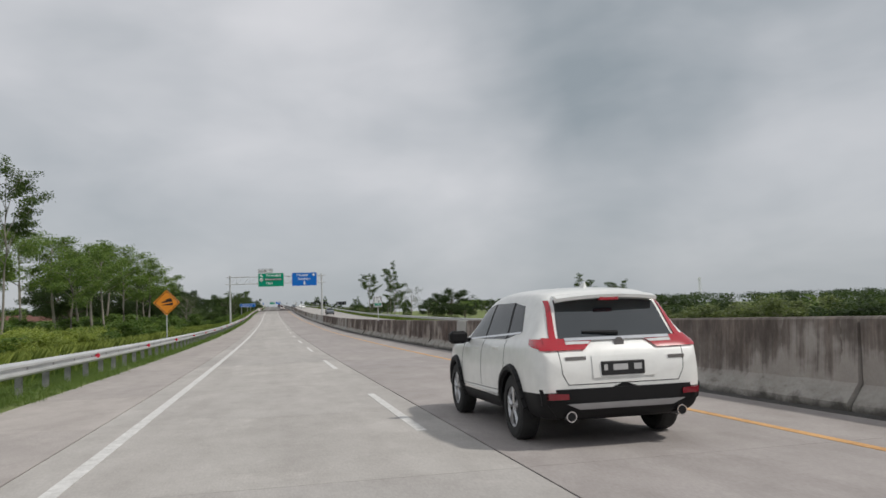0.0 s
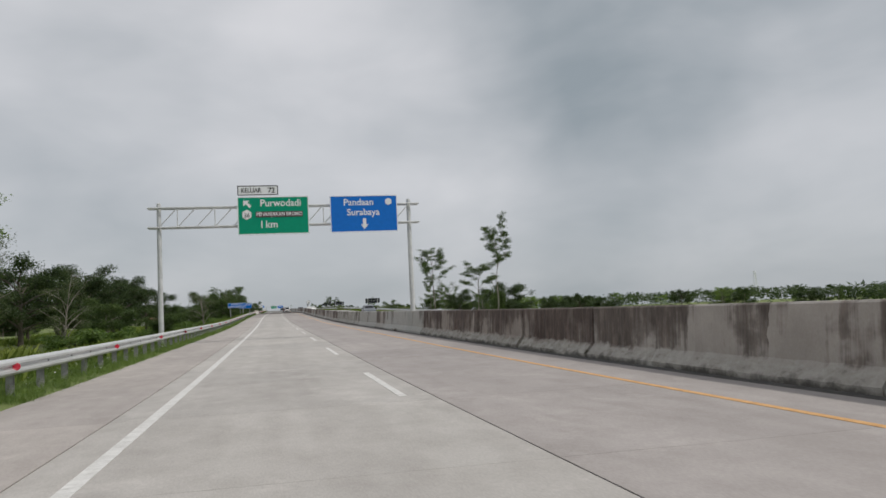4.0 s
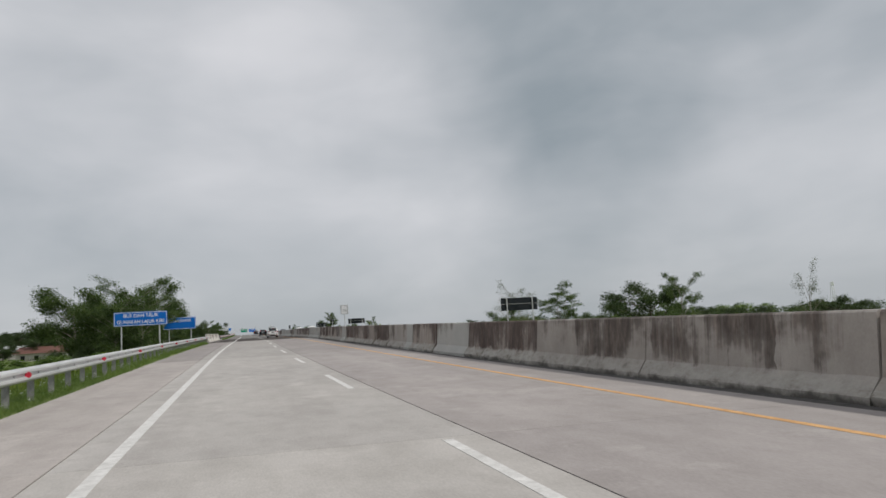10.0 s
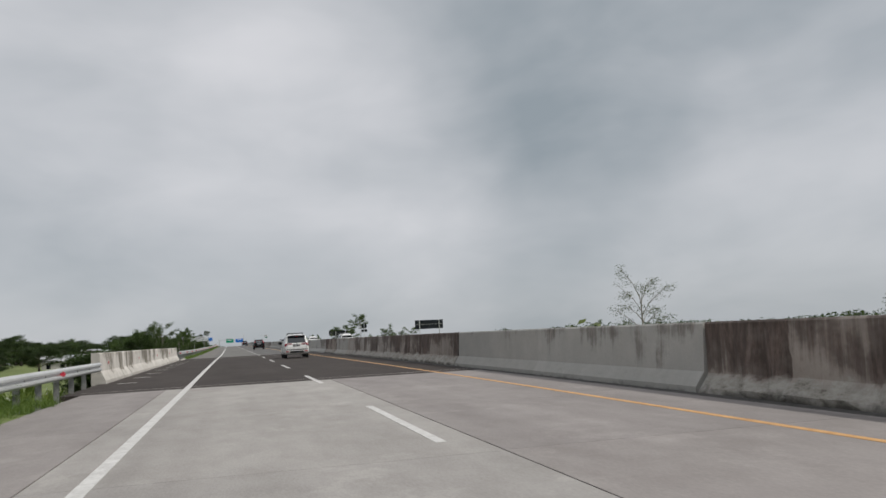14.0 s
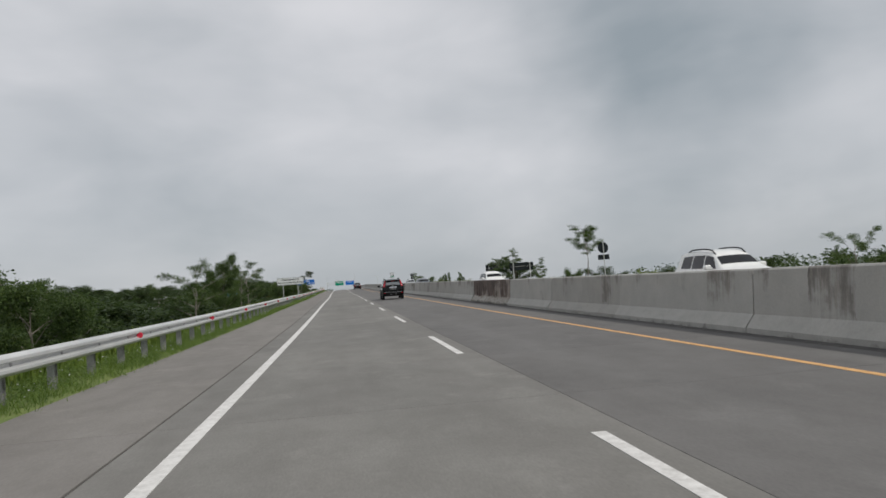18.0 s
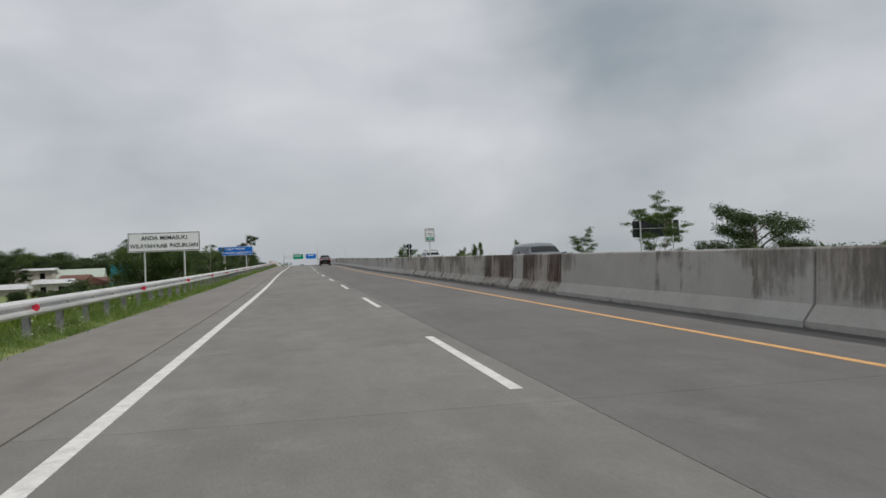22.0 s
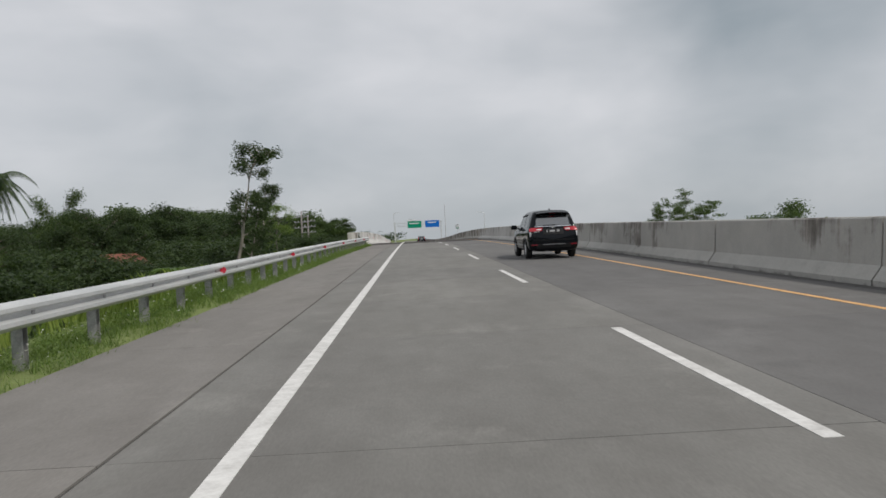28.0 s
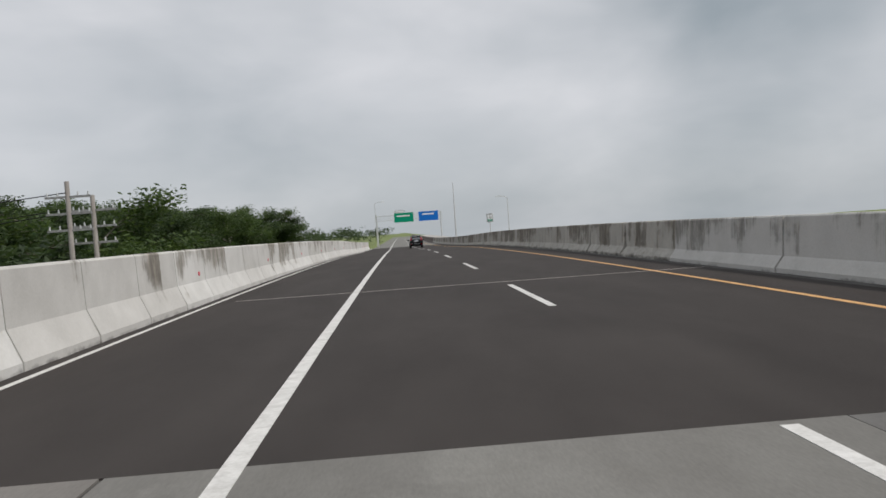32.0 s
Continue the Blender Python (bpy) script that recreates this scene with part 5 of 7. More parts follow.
    if "fin" in spec:
        bm = bmesh.new()
        y = spec["fin"]
        top = tree.ray_cast(Vector((0, y, 4)), Vector((0, 0, -1)))[0].z
        vs = [bm.verts.new(v) for v in ((-0.025, y - 0.05, top - 0.01), (0.025, y - 0.05, top - 0.01), (0.0, y - 0.03, top + 0.07), (-0.03, y + 0.13, top - 0.01), (0.03, y + 0.13, top - 0.01))]
        for f in ((0, 1, 2), (0, 2, 3), (1, 4, 2), (2, 4, 3)):
            bm.faces.new([vs[i] for i in f])
        part("aerial_fin", bm, spec["paint"], c)
    return c


def stretch_stations(rows, length, half, height):
    """Rows of (share of length, floor, belt, top, share of half width, share of roof width) in metres."""
    return [(y * length, zb, belt * height, top * height, w * half, wr * half) for y, zb, belt, top, w, wr in rows]


# white crossover: y runs forward from the rear bumper
CROSSOVER = [(0.0, 0.46, 0.44, 0.45, 0.72, 0.60), (0.006, 0.36, 0.55, 0.56, 0.90, 0.78), (0.028, 0.28, 0.615, 0.635, 0.965, 0.80), (0.050, 0.26, 0.635, 0.70, 0.985, 0.745),
             (0.085, 0.25, 0.64, 0.86, 1.0, 0.70), (0.115, 0.25, 0.64, 0.955, 1.0, 0.68), (0.18, 0.24, 0.635, 0.985, 1.0, 0.68), (0.34, 0.22, 0.625, 1.0, 1.0, 0.68),
             (0.52, 0.22, 0.61, 0.985, 1.0, 0.67), (0.61, 0.22, 0.60, 0.90, 1.0, 0.69), (0.70, 0.22, 0.60, 0.72, 1.0, 0.76), (0.745, 0.22, 0.595, 0.645, 0.995, 0.82),
             (0.86, 0.22, 0.575, 0.60, 0.975, 0.82), (0.945, 0.24, 0.52, 0.53, 0.90, 0.75), (0.985, 0.28, 0.42, 0.425, 0.78, 0.62), (1.0, 0.34, 0.36, 0.365, 0.60, 0.5)]
crv = dict(clad=True, seams=(("rear", [(0.0, 0.64), (0.6, 0.64), (0.66, 0.75), (0.68, 1.0)]), ("side", [(1.22, 1.08), (1.2, 0.8), (1.34, 0.5)]), ("side", [(2.2, 1.07), (2.2, 0.5)]), ("side", [(3.12, 1.05), (3.2, 0.8), (3.18, 0.5)]), ("side", [(1.34, 0.5), (3.18, 0.48)]),), stations=stretch_stations(CROSSOVER, 4.57, 0.927, 1.66), wheels=(0.93, 3.59), radius=0.355, half=0.927, paint=M_CARWHITE, rim=M_RIM, spokes=5, arch=0.045,
           mirror=(2.95, 1.08), mirror_mat=M_TRIM, handles=((1.55, 0.98), (2.45, 0.96)), plate=(-0.25, 0.22, 0.72, 0.86), badges=((0.0, 1.04),), script=((-0.62, -0.40, 0.90), (0.50, 0.68, 0.88)),
           exhausts=((-0.60, 0.33), (0.60, 0.33)), wiper=(0.02, -0.36, 1.14, 0.02), spoiler=(0.57, 0.27, 0.56, 1.545, 1.61), brake_lamp=(0.11, 1.50, 0.30), rails=None, fin=0.95,
           skins=[("rear_window", [(-0.63, 1.10), (0.63, 1.10), (0.56, 1.50), (-0.56, 1.50)], "rear", M_GLASS_DIM, 0.012, False),
                  ("tail_lamp", [(-0.86, 0.985), (-0.40, 0.985), (-0.29, 1.075), (-0.87, 1.12)], "rear", M_LAMP, 0.022, True),
                  ("upper_tail_lamp", [(-0.735, 1.08), (-0.665, 1.08), (-0.605, 1.50), (-0.640, 1.50)], "rear", M_LAMP, 0.022, True),
                  ("clear_lens", [(-0.58, 1.04), (-0.34, 1.04), (-0.31, 1.065), (-0.58, 1.07)], "rear", M_LENS, 0.026, True),
                  ("chrome_strip", [(-0.58, 1.075), (0.58, 1.075), (0.58, 1.105), (-0.58, 1.105)], "rear", M_CHROME, 0.03, False),
                  ("plate_recess", [(-0.34, 0.70), (0.34, 0.70), (0.34, 0.92), (-0.34, 0.92)], "rear", M_CARWHITE, 0.012, False),
                  ("bumper_cladding", [(-0.86, 0.44), (0.86, 0.44), (0.88, 0.60), (-0.88, 0.60)], "rear", M_TRIM, 0.03, False),
                  ("lower_bumper", [(-0.70, 0.30), (0.70, 0.30), (0.82, 0.45), (-0.82, 0.45)], "rear", M_TRIM, 0.02, False),
                  ("side_tail_lamp", [(0.06, 0.99), (0.34, 1.04), (0.42, 1.10), (0.10, 1.10)], "left", M_LAMP, 0.012, True),
                  ("skid_plate", [(-0.50, 0.395), (0.50, 0.395), (0.64, 0.455), (-0.64, 0.455)], "rear", M_SILVER, 0.05, False),
                  ("bumper_reflector", [(-0.82, 0.50), (-0.62, 0.50), (-0.62, 0.555), (-0.82, 0.565)], "rear", M_LAMPDARK, 0.045, True),
                  ("rear_door_window", [(1.28, 1.09), (2.16, 1.075), (2.16, 1.50), (1.42, 1.50)], "left", M_GLASS, 0.006, True),
                  ("front_door_window", [(2.24, 1.075), (3.08, 1.06), (2.72, 1.44), (2.24, 1.50)], "left", M_GLASS, 0.006, True),
                  ("quarter_window", [(0.78, 1.17), (1.21, 1.10), (1.33, 1.49), (0.98, 1.45)], "left", M_GLASS, 0.006, True),
                  ("window_pillar", [(2.155, 1.076), (2.245, 1.076), (2.245, 1.50), (2.155, 1.50)], "left", M_TRIM, 0.005, True),
                  ("rear_pillar", [(1.205, 1.10), (1.285, 1.09), (1.425, 1.50), (1.325, 1.49)], "left", M_TRIM, 0.005, True),
                  ("window_chrome", [(0.80, 1.15), (3.10, 1.045), (3.10, 1.065), (0.80, 1.172)], "left", M_CHROME, 0.008, True),
                  ("sill_cladding", [(1.32, 0.26), (3.18, 0.26), (3.18, 0.42), (1.32, 0.42)], "left", M_TRIM, 0.012, True),
                  ("sill_chrome", [(1.32, 0.43), (3.18, 0.43), (3.18, 0.455), (1.32, 0.455)], "left", M_CHROME, 0.014, True)])
del crv["rails"]
car("white_crossover_car", road_pose(5.33, 5.62), "pearl white crossover car with red tail lamps in the passing lane", crv)

# white small people carrier
CARRIER = [(0.0, 0.42, 0.44, 0.45, 0.76, 0.62), (0.008, 0.34, 0.52, 0.53, 0.92, 0.80), (0.025, 0.27, 0.60, 0.615, 0.975, 0.84), (0.040, 0.25, 0.63, 0.68, 0.99, 0.80),
           (0.060, 0.24, 0.635, 0.83, 1.0, 0.77), (0.085, 0.24, 0.635, 0.96, 1.0, 0.75), (0.14, 0.23, 0.63, 0.99, 1.0, 0.74), (0.34, 0.21, 0.62, 1.0, 1.0, 0.73),
           (0.54, 0.21, 0.605, 0.985, 1.0, 0.72), (0.64, 0.21, 0.60, 0.88, 1.0, 0.74), (0.73, 0.21, 0.595, 0.70, 1.0, 0.80), (0.78, 0.21, 0.585, 0.63, 0.99, 0.84),
           (0.89, 0.22, 0.55, 0.57, 0.96, 0.82), (0.96, 0.24, 0.47, 0.48, 0.88, 0.72), (0.99, 0.28, 0.38, 0.385, 0.76, 0.6), (1.0, 0.33, 0.35, 0.355, 0.6, 0.5)]
sigra = dict(seams=(("rear", [(0.0, 0.6), (0.62, 0.6), (0.66, 0.8)]), ("side", [(1.1, 1.03), (1.08, 0.75), (1.16, 0.45)]), ("side", [(1.98, 1.02), (1.98, 0.42)]), ("side", [(2.98, 1.0), (2.98, 0.42)]),), stations=stretch_stations(CARRIER, 4.11, 0.828, 1.60), wheels=(0.78, 3.30), radius=0.30, half=0.828, paint=M_CARWHITE, rim=M_RIM, spokes=6, arch=0.03, arch_mat=M_CARWHITE,
             mirror=(2.85, 1.02), mirror_mat=M_TRIM, handles=((1.45, 0.94), (2.3, 0.92)), plate=(-0.24, 0.22, 0.78, 0.93), badges=((0.0, 1.0),), script=((0.42, 0.56, 0.88),),
             wiper=(0.05, -0.30, 1.06, 0.03), spoiler=(0.58, 0.14, 0.42, 1.49, 1.55), spoiler_mat=M_TRIM, brake_lamp=(0.10, 1.455, 0.17), bars=((1.35, 0.56, 0),),
             skins=[("rear_window", [(-0.60, 1.03), (0.60, 1.03), (0.56, 1.44), (-0.56, 1.44)], "rear", M_GLASS_DIM, 0.012, False),
                    ("tail_lamp", [(-0.80, 0.80), (-0.62, 0.82), (-0.60, 1.0), (-0.80, 1.02)], "rear", M_LAMPDARK, 0.022, True),
                    ("inner_tail_lamp", [(-0.62, 0.95), (-0.36, 0.955), (-0.30, 0.99), (-0.62, 1.015)], "rear", M_LAMPDARK, 0.022, True),
                    ("clear_lens", [(-0.69, 0.81), (-0.645, 0.81), (-0.64, 0.90), (-0.69, 0.90)], "rear", M_SILVER, 0.026, True),
                    ("tailgate_strip", [(-0.58, 0.90), (0.58, 0.90), (0.58, 0.93), (-0.58, 0.93)], "rear", M_LAMPDARK, 0.014, False),
                    ("bumper_shelf", [(-0.76, 0.565), (0.76, 0.565), (0.76, 0.60), (-0.76, 0.60)], "rear", M_TRIM, 0.016, False),
                    ("lower_grille", [(-0.46, 0.36), (0.46, 0.36), (0.42, 0.48), (-0.42, 0.48)], "rear", M_TRIM, 0.03, False),
                    ("bumper_reflector", [(-0.72, 0.43), (-0.52, 0.43), (-0.52, 0.485), (-0.72, 0.49)], "rear", M_LAMP, 0.03, True),
                    ("rear_door_window", [(1.15, 1.03), (1.95, 1.02), (1.95, 1.44), (1.22, 1.45)], "left", M_GLASS, 0.006, True),
                    ("front_door_window", [(2.02, 1.02), (2.95, 1.0), (2.55, 1.40), (2.02, 1.44)], "left", M_GLASS, 0.006, True),
                    ("quarter_window", [(0.50, 1.10), (1.08, 1.04), (1.14, 1.44), (0.62, 1.42)], "left", M_GLASS, 0.006, True),
                    ("window_pillar", [(1.945, 1.022), (2.025, 1.022), (2.025, 1.44), (1.945, 1.44)], "left", M_TRIM, 0.005, True),
                    ("rear_pillar", [(1.075, 1.04), (1.155, 1.03), (1.225, 1.45), (1.135, 1.44)], "left", M_TRIM, 0.005, True)])
car("white_people_carrier", road_pose(5.43, 312.75), "white compact people carrier with roof bars in the passing lane", sigra)

# black boxy off-roader
BOXY = [(0.0, 0.46, 0.46, 0.47, 0.78, 0.64), (0.008, 0.36, 0.54, 0.55, 0.93, 0.82), (0.022, 0.30, 0.60, 0.62, 0.975, 0.86), (0.034, 0.28, 0.625, 0.68, 0.99, 0.81),
        (0.050, 0.27, 0.63, 0.83, 1.0, 0.78), (0.068, 0.27, 0.63, 0.955, 1.0, 0.76), (0.12, 0.26, 0.63, 0.985, 1.0, 0.75), (0.34, 0.25, 0.625, 1.0, 1.0, 0.74),
        (0.52, 0.25, 0.615, 0.985, 1.0, 0.73), (0.61, 0.25, 0.61, 0.90, 1.0, 0.74), (0.69, 0.25, 0.605, 0.74, 1.0, 0.79), (0.74, 0.25, 0.60, 0.655, 0.995, 0.84),
        (0.88, 0.25, 0.585, 0.605, 0.98, 0.84), (0.95, 0.27, 0.54, 0.55, 0.93, 0.8), (0.985, 0.30, 0.44, 0.45, 0.82, 0.68), (1.0, 0.36, 0.38, 0.385, 0.68, 0.55)]
xtrail = dict(seams=(("rear", [(0.0, 0.66), (0.66, 0.66), (0.7, 0.9), (0.66, 1.06)]), ("side", [(1.4, 1.09), (1.36, 0.85), (1.46, 0.5)]), ("side", [(2.36, 1.08), (2.36, 0.42)]), ("side", [(3.2, 1.06), (3.2, 0.42)]),), stations=stretch_stations(BOXY, 4.63, 0.895, 1.68), wheels=(0.99, 3.62), radius=0.36, half=0.895, paint=M_CARBLACK, rim=M_RIM, spokes=6, arch=0.03, arch_mat=M_CARBLACK,
              mirror=(3.0, 1.10), handles=((1.75, 1.0), (2.65, 0.99)), handle_mat=M_CHROME, plate=(-0.27, 0.25, 0.80, 0.93), badges=((0.0, 1.09),),
              wiper=(-0.25, 0.22, 1.17, 0.025), spoiler=(0.62, 0.07, 0.48, 1.57, 1.655), brake_lamp=(0.10, 1.50, 0.20), rails=(0.58, 0.75, 3.0, 0.055, 0.045), rail_mat=M_TRIM,
              skins=[("rear_window", [(-0.58, 1.17), (0.58, 1.17), (0.52, 1.49), (-0.52, 1.49)], "rear", M_GLASS_REAR, 0.012, False),
                     ("tail_lamp", [(-0.80, 1.06), (-0.66, 1.06), (-0.57, 1.56), (-0.68, 1.56)], "rear", M_LAMP, 0.025, True),
                     ("tailgate_bar", [(-0.30, 0.965), (0.30, 0.965), (0.30, 1.03), (-0.30, 1.03)], "rear", M_CHROME, 0.035, False),
                     ("plate_recess", [(-0.34, 0.76), (0.34, 0.76), (0.34, 0.96), (-0.34, 0.96)], "rear", M_TRIM, 0.01, False),
                     ("bumper_groove", [(-0.70, 0.60), (0.70, 0.60), (0.70, 0.625), (-0.70, 0.625)], "rear", M_SILVER, 0.012, False),
                     ("lower_bumper", [(-0.55, 0.44), (0.55, 0.44), (0.55, 0.56), (-0.55, 0.56)], "rear", M_TRIM, 0.03, False),
                     ("bumper_trim", [(-0.50, 0.475), (0.50, 0.475), (0.50, 0.495), (-0.50, 0.495)], "rear", M_TRIM, 0.036, False),
                     # two small silver rectangles low on the bumper
                     ("tow_eye_cover", [(-0.26, 0.415), (-0.12, 0.415), (-0.12, 0.455), (-0.26, 0.455)], "rear", M_SILVER, 0.04, True),
                     ("bumper_reflector", [(-0.73, 0.52), (-0.65, 0.52), (-0.65, 0.58), (-0.73, 0.58)], "rear", M_LAMP, 0.035, True),
                     ("rear_door_window", [(1.45, 1.10), (2.32, 1.09), (2.32, 1.50), (1.50, 1.50)], "left", M_GLASS, 0.006, True),
                     ("front_door_window", [(2.40, 1.09), (3.15, 1.08), (2.80, 1.45), (2.40, 1.50)], "left", M_GLASS, 0.006, True),
                     ("quarter_window", [(0.55, 1.13), (1.38, 1.11), (1.43, 1.50), (0.62, 1.50)], "left", M_GLASS, 0.006, True),
                     ("rain_visor", [(1.45, 1.50), (2.95, 1.47), (2.90, 1.52), (1.45, 1.545)], "left", M_TRIM, 0.03, True),
                     ("sill_cladding", [(1.40, 0.30), (3.20, 0.30), (3.20, 0.40), (1.40, 0.40)], "left", M_TRIM, 0.02, True),
                     ("side_moulding", [(1.40, 0.58), (3.18, 0.58), (3.18, 0.61), (1.40, 0.61)], "left", M_TRIM, 0.014, True)])
car("black_off_roader", road_pose(5.70, 395.0), "shiny black boxy off-roader with tall red tail lamps", xtrail)

# black large people carrier
LARGE = [(0.0, 0.46, 0.44, 0.45, 0.76, 0.62), (0.008, 0.36, 0.52, 0.53, 0.92, 0.82), (0.024, 0.29, 0.585, 0.60, 0.975, 0.86), (0.038, 0.27, 0.61, 0.66, 0.99, 0.80),
         (0.058, 0.26, 0.615, 0.81, 1.0, 0.76), (0.082, 0.26, 0.615, 0.955, 1.0, 0.73), (0.13, 0.25, 0.61, 0.985, 1.0, 0.72), (0.34, 0.23, 0.60, 1.0, 1.0, 0.71),
         (0.54, 0.23, 0.59, 0.985, 1.0, 0.70), (0.64, 0.23, 0.585, 0.88, 1.0, 0.72), (0.72, 0.23, 0.58, 0.715, 1.0, 0.78), (0.77, 0.23, 0.575, 0.63, 0.99, 0.83),
         (0.88, 0.23, 0.555, 0.575, 0.97, 0.82), (0.95, 0.25, 0.50, 0.51, 0.90, 0.75), (0.985, 0.29, 0.40, 0.41, 0.78, 0.62), (1.0, 0.34, 0.36, 0.365, 0.62, 0.5)]
innova = dict(seams=(("rear", [(0.0, 0.7), (0.64, 0.7), (0.7, 0.85), (0.7, 1.0)]), ("side", [(1.45, 1.12), (1.42, 0.85), (1.5, 0.5)]), ("side", [(2.42, 1.12), (2.42, 0.42)]), ("side", [(3.4, 1.08), (3.4, 0.42)]),), stations=stretch_stations(LARGE, 4.735, 0.915, 1.78), wheels=(0.98, 3.73), radius=0.345, half=0.915, paint=M_CARBLUE, rim=M_RIM, spokes=7, arch=0.03, arch_mat=M_CARBLUE,
              mirror=(3.12, 1.15), handles=((1.80, 1.02), (2.75, 1.0)), plate=(-0.28, 0.26, 0.91, 1.07), badges=((0.0, 1.13),), script=((-0.70, -0.50, 0.98), (0.58, 0.76, 1.04)),
              wiper=(0.10, -0.38, 1.20, 0.0), spoiler=(0.58, 0.10, 0.46, 1.665, 1.725), brake_lamp=(0.12, 1.64, 0.20), fin=0.75,
              skins=[("rear_window", [(-0.62, 1.19), (0.62, 1.19), (0.55, 1.59), (-0.55, 1.59)], "rear", M_GLASS_REAR, 0.012, False),
                     ("tail_lamp", [(-0.87, 0.99), (-0.42, 1.01), (-0.38, 1.12), (-0.86, 1.13)], "rear", M_LAMP, 0.025, True),
                     ("clear_lens", [(-0.60, 1.04), (-0.44, 1.04), (-0.42, 1.08), (-0.60, 1.085)], "rear", M_LENS, 0.03, True),
                     ("side_lamp", [(-0.85, 0.82), (-0.82, 0.80), (-0.795, 0.97), (-0.87, 0.98)], "rear", M_LENS, 0.022, True),
                     ("chrome_strip", [(-0.66, 1.155), (0.66, 1.155), (0.66, 1.18), (-0.66, 1.18)], "rear", M_CHROME, 0.03, False),
                     ("plate_recess", [(-0.36, 0.87), (0.36, 0.87), (0.36, 1.07), (-0.36, 1.07)], "rear", M_TRIM, 0.01, False),
                     ("bumper_gap", [(-0.70, 0.66), (0.70, 0.66), (0.70, 0.68), (-0.70, 0.68)], "rear", M_TRIM, 0.012, False),
                     ("lower_bumper", [(-0.60, 0.40), (0.60, 0.40), (0.66, 0.54), (-0.66, 0.54)], "rear", M_TRIM, 0.03, False),
                     ("bumper_trim", [(-0.42, 0.515), (0.42, 0.515), (0.38, 0.535), (-0.38, 0.535)], "rear", M_SILVER, 0.045, False),
                     ("bumper_reflector", [(-0.82, 0.49), (-0.60, 0.49), (-0.60, 0.535), (-0.82, 0.545)], "rear", M_LAMPDARK, 0.035, True),
                     ("rear_door_window", [(1.50, 1.13), (2.38, 1.12), (2.38, 1.58), (1.56, 1.59)], "left", M_GLASS, 0.006, True),
                     ("front_door_window", [(2.46, 1.12), (3.35, 1.10), (2.95, 1.50), (2.46, 1.58)], "left", M_GLASS, 0.006, True),
                     ("quarter_window", [(0.62, 1.15), (1.42, 1.13), (1.48, 1.59), (0.72, 1.57)], "left", M_GLASS, 0.006, True),
                     ("rain_visor", [(1.50, 1.58), (3.05, 1.53), (3.0, 1.58), (1.50, 1.63)], "left", M_TRIM, 0.03, True),
                     ("side_moulding", [(1.45, 0.48), (3.25, 0.48), (3.25, 0.52), (1.45, 0.52)], "left", M_SILVER, 0.014, True)])
car("black_large_people_carrier", road_pose(6.12, 537.95), "black large people carrier with red tail lamps and chrome strip", innova)


# traffic of the other carriageway, of which the roofs show over the barrier
def other(name, x, y, label, base, paint, bars=False):
    spec = dict(base, paint=paint, arch_mat=M_TRIM, group="cars on the opposite carriageway")
    spec.pop("seams", None)
    spec["skins"] = [s for s in base["skins"] if "window" in s[0]]
    spec["skins"] = spec["skins"] + [("windscreen", [(-0.6, base["stations"][9][0] + 0.05), (0.6, base["stations"][9][0] + 0.05), (0.66, base["stations"][10][0] + 0.05), (-0.66, base["stations"][10][0] + 0.05)], "top", M_GLASS, 0.02, False)]
    for key in ("plate", "badges", "script", "exhausts", "rails", "bars"):
        spec.pop(key, None)
    if bars:
        spec["rails"] = (0.55, 0.8, 2.9, 0.07, 0.025)
    return car(name, road_pose(x, y, 0, 180), label, spec)


other("grey_car", 15.8, 193.3, "grey car on the opposite carriageway", crv, M_CARGREY)
other("white_off_roader", 15.0, 360.0, "white off-roader with roof rails on the opposite carriageway", innova, M_CARWHITE, True)
other("pale_car", 15.5, 405.5, "pale silver car on the opposite carriageway", innova, M_CARWHITE)
other("dark_off_roader", 12.8, 441.5, "dark off-roader on the opposite carriageway", xtrail, M_CARGREY)
other("silver_off_roader", 15.5, 486.4, "silver off-roader with roof rails on the opposite carriageway", xtrail, M_CARSILVER, True)
far_spec = dict(xtrail)
far_spec.pop("seams")
car("dark_car", road_pose(3.6, 685.0), "dark off-roader far ahead on the road", far_spec)


# ---- plants ----
def add_limb(bm, points, r0, r1, sides=6):
    n = len(points) - 1
    prev = None
    for k, p in enumerate(points):
        d = (points[min(k + 1, n)] - points[max(k - 1, 0)]).normalized()
        q = d.to_track_quat("Z", "Y").to_matrix()
        r = r0 + (r1 - r0) * k / n
        ring = [bm.verts.new(p + q @ Vector((r * math.cos(2 * math.pi * i / sides), r * math.sin(2 * math.pi * i / sides), 0))) for i in range(sides)]
        if prev:
            for i in range(sides):
                bm.faces.new((prev[i], prev[(i + 1) % sides], ring[(i + 1) % sides], ring[i]))
        prev = ring


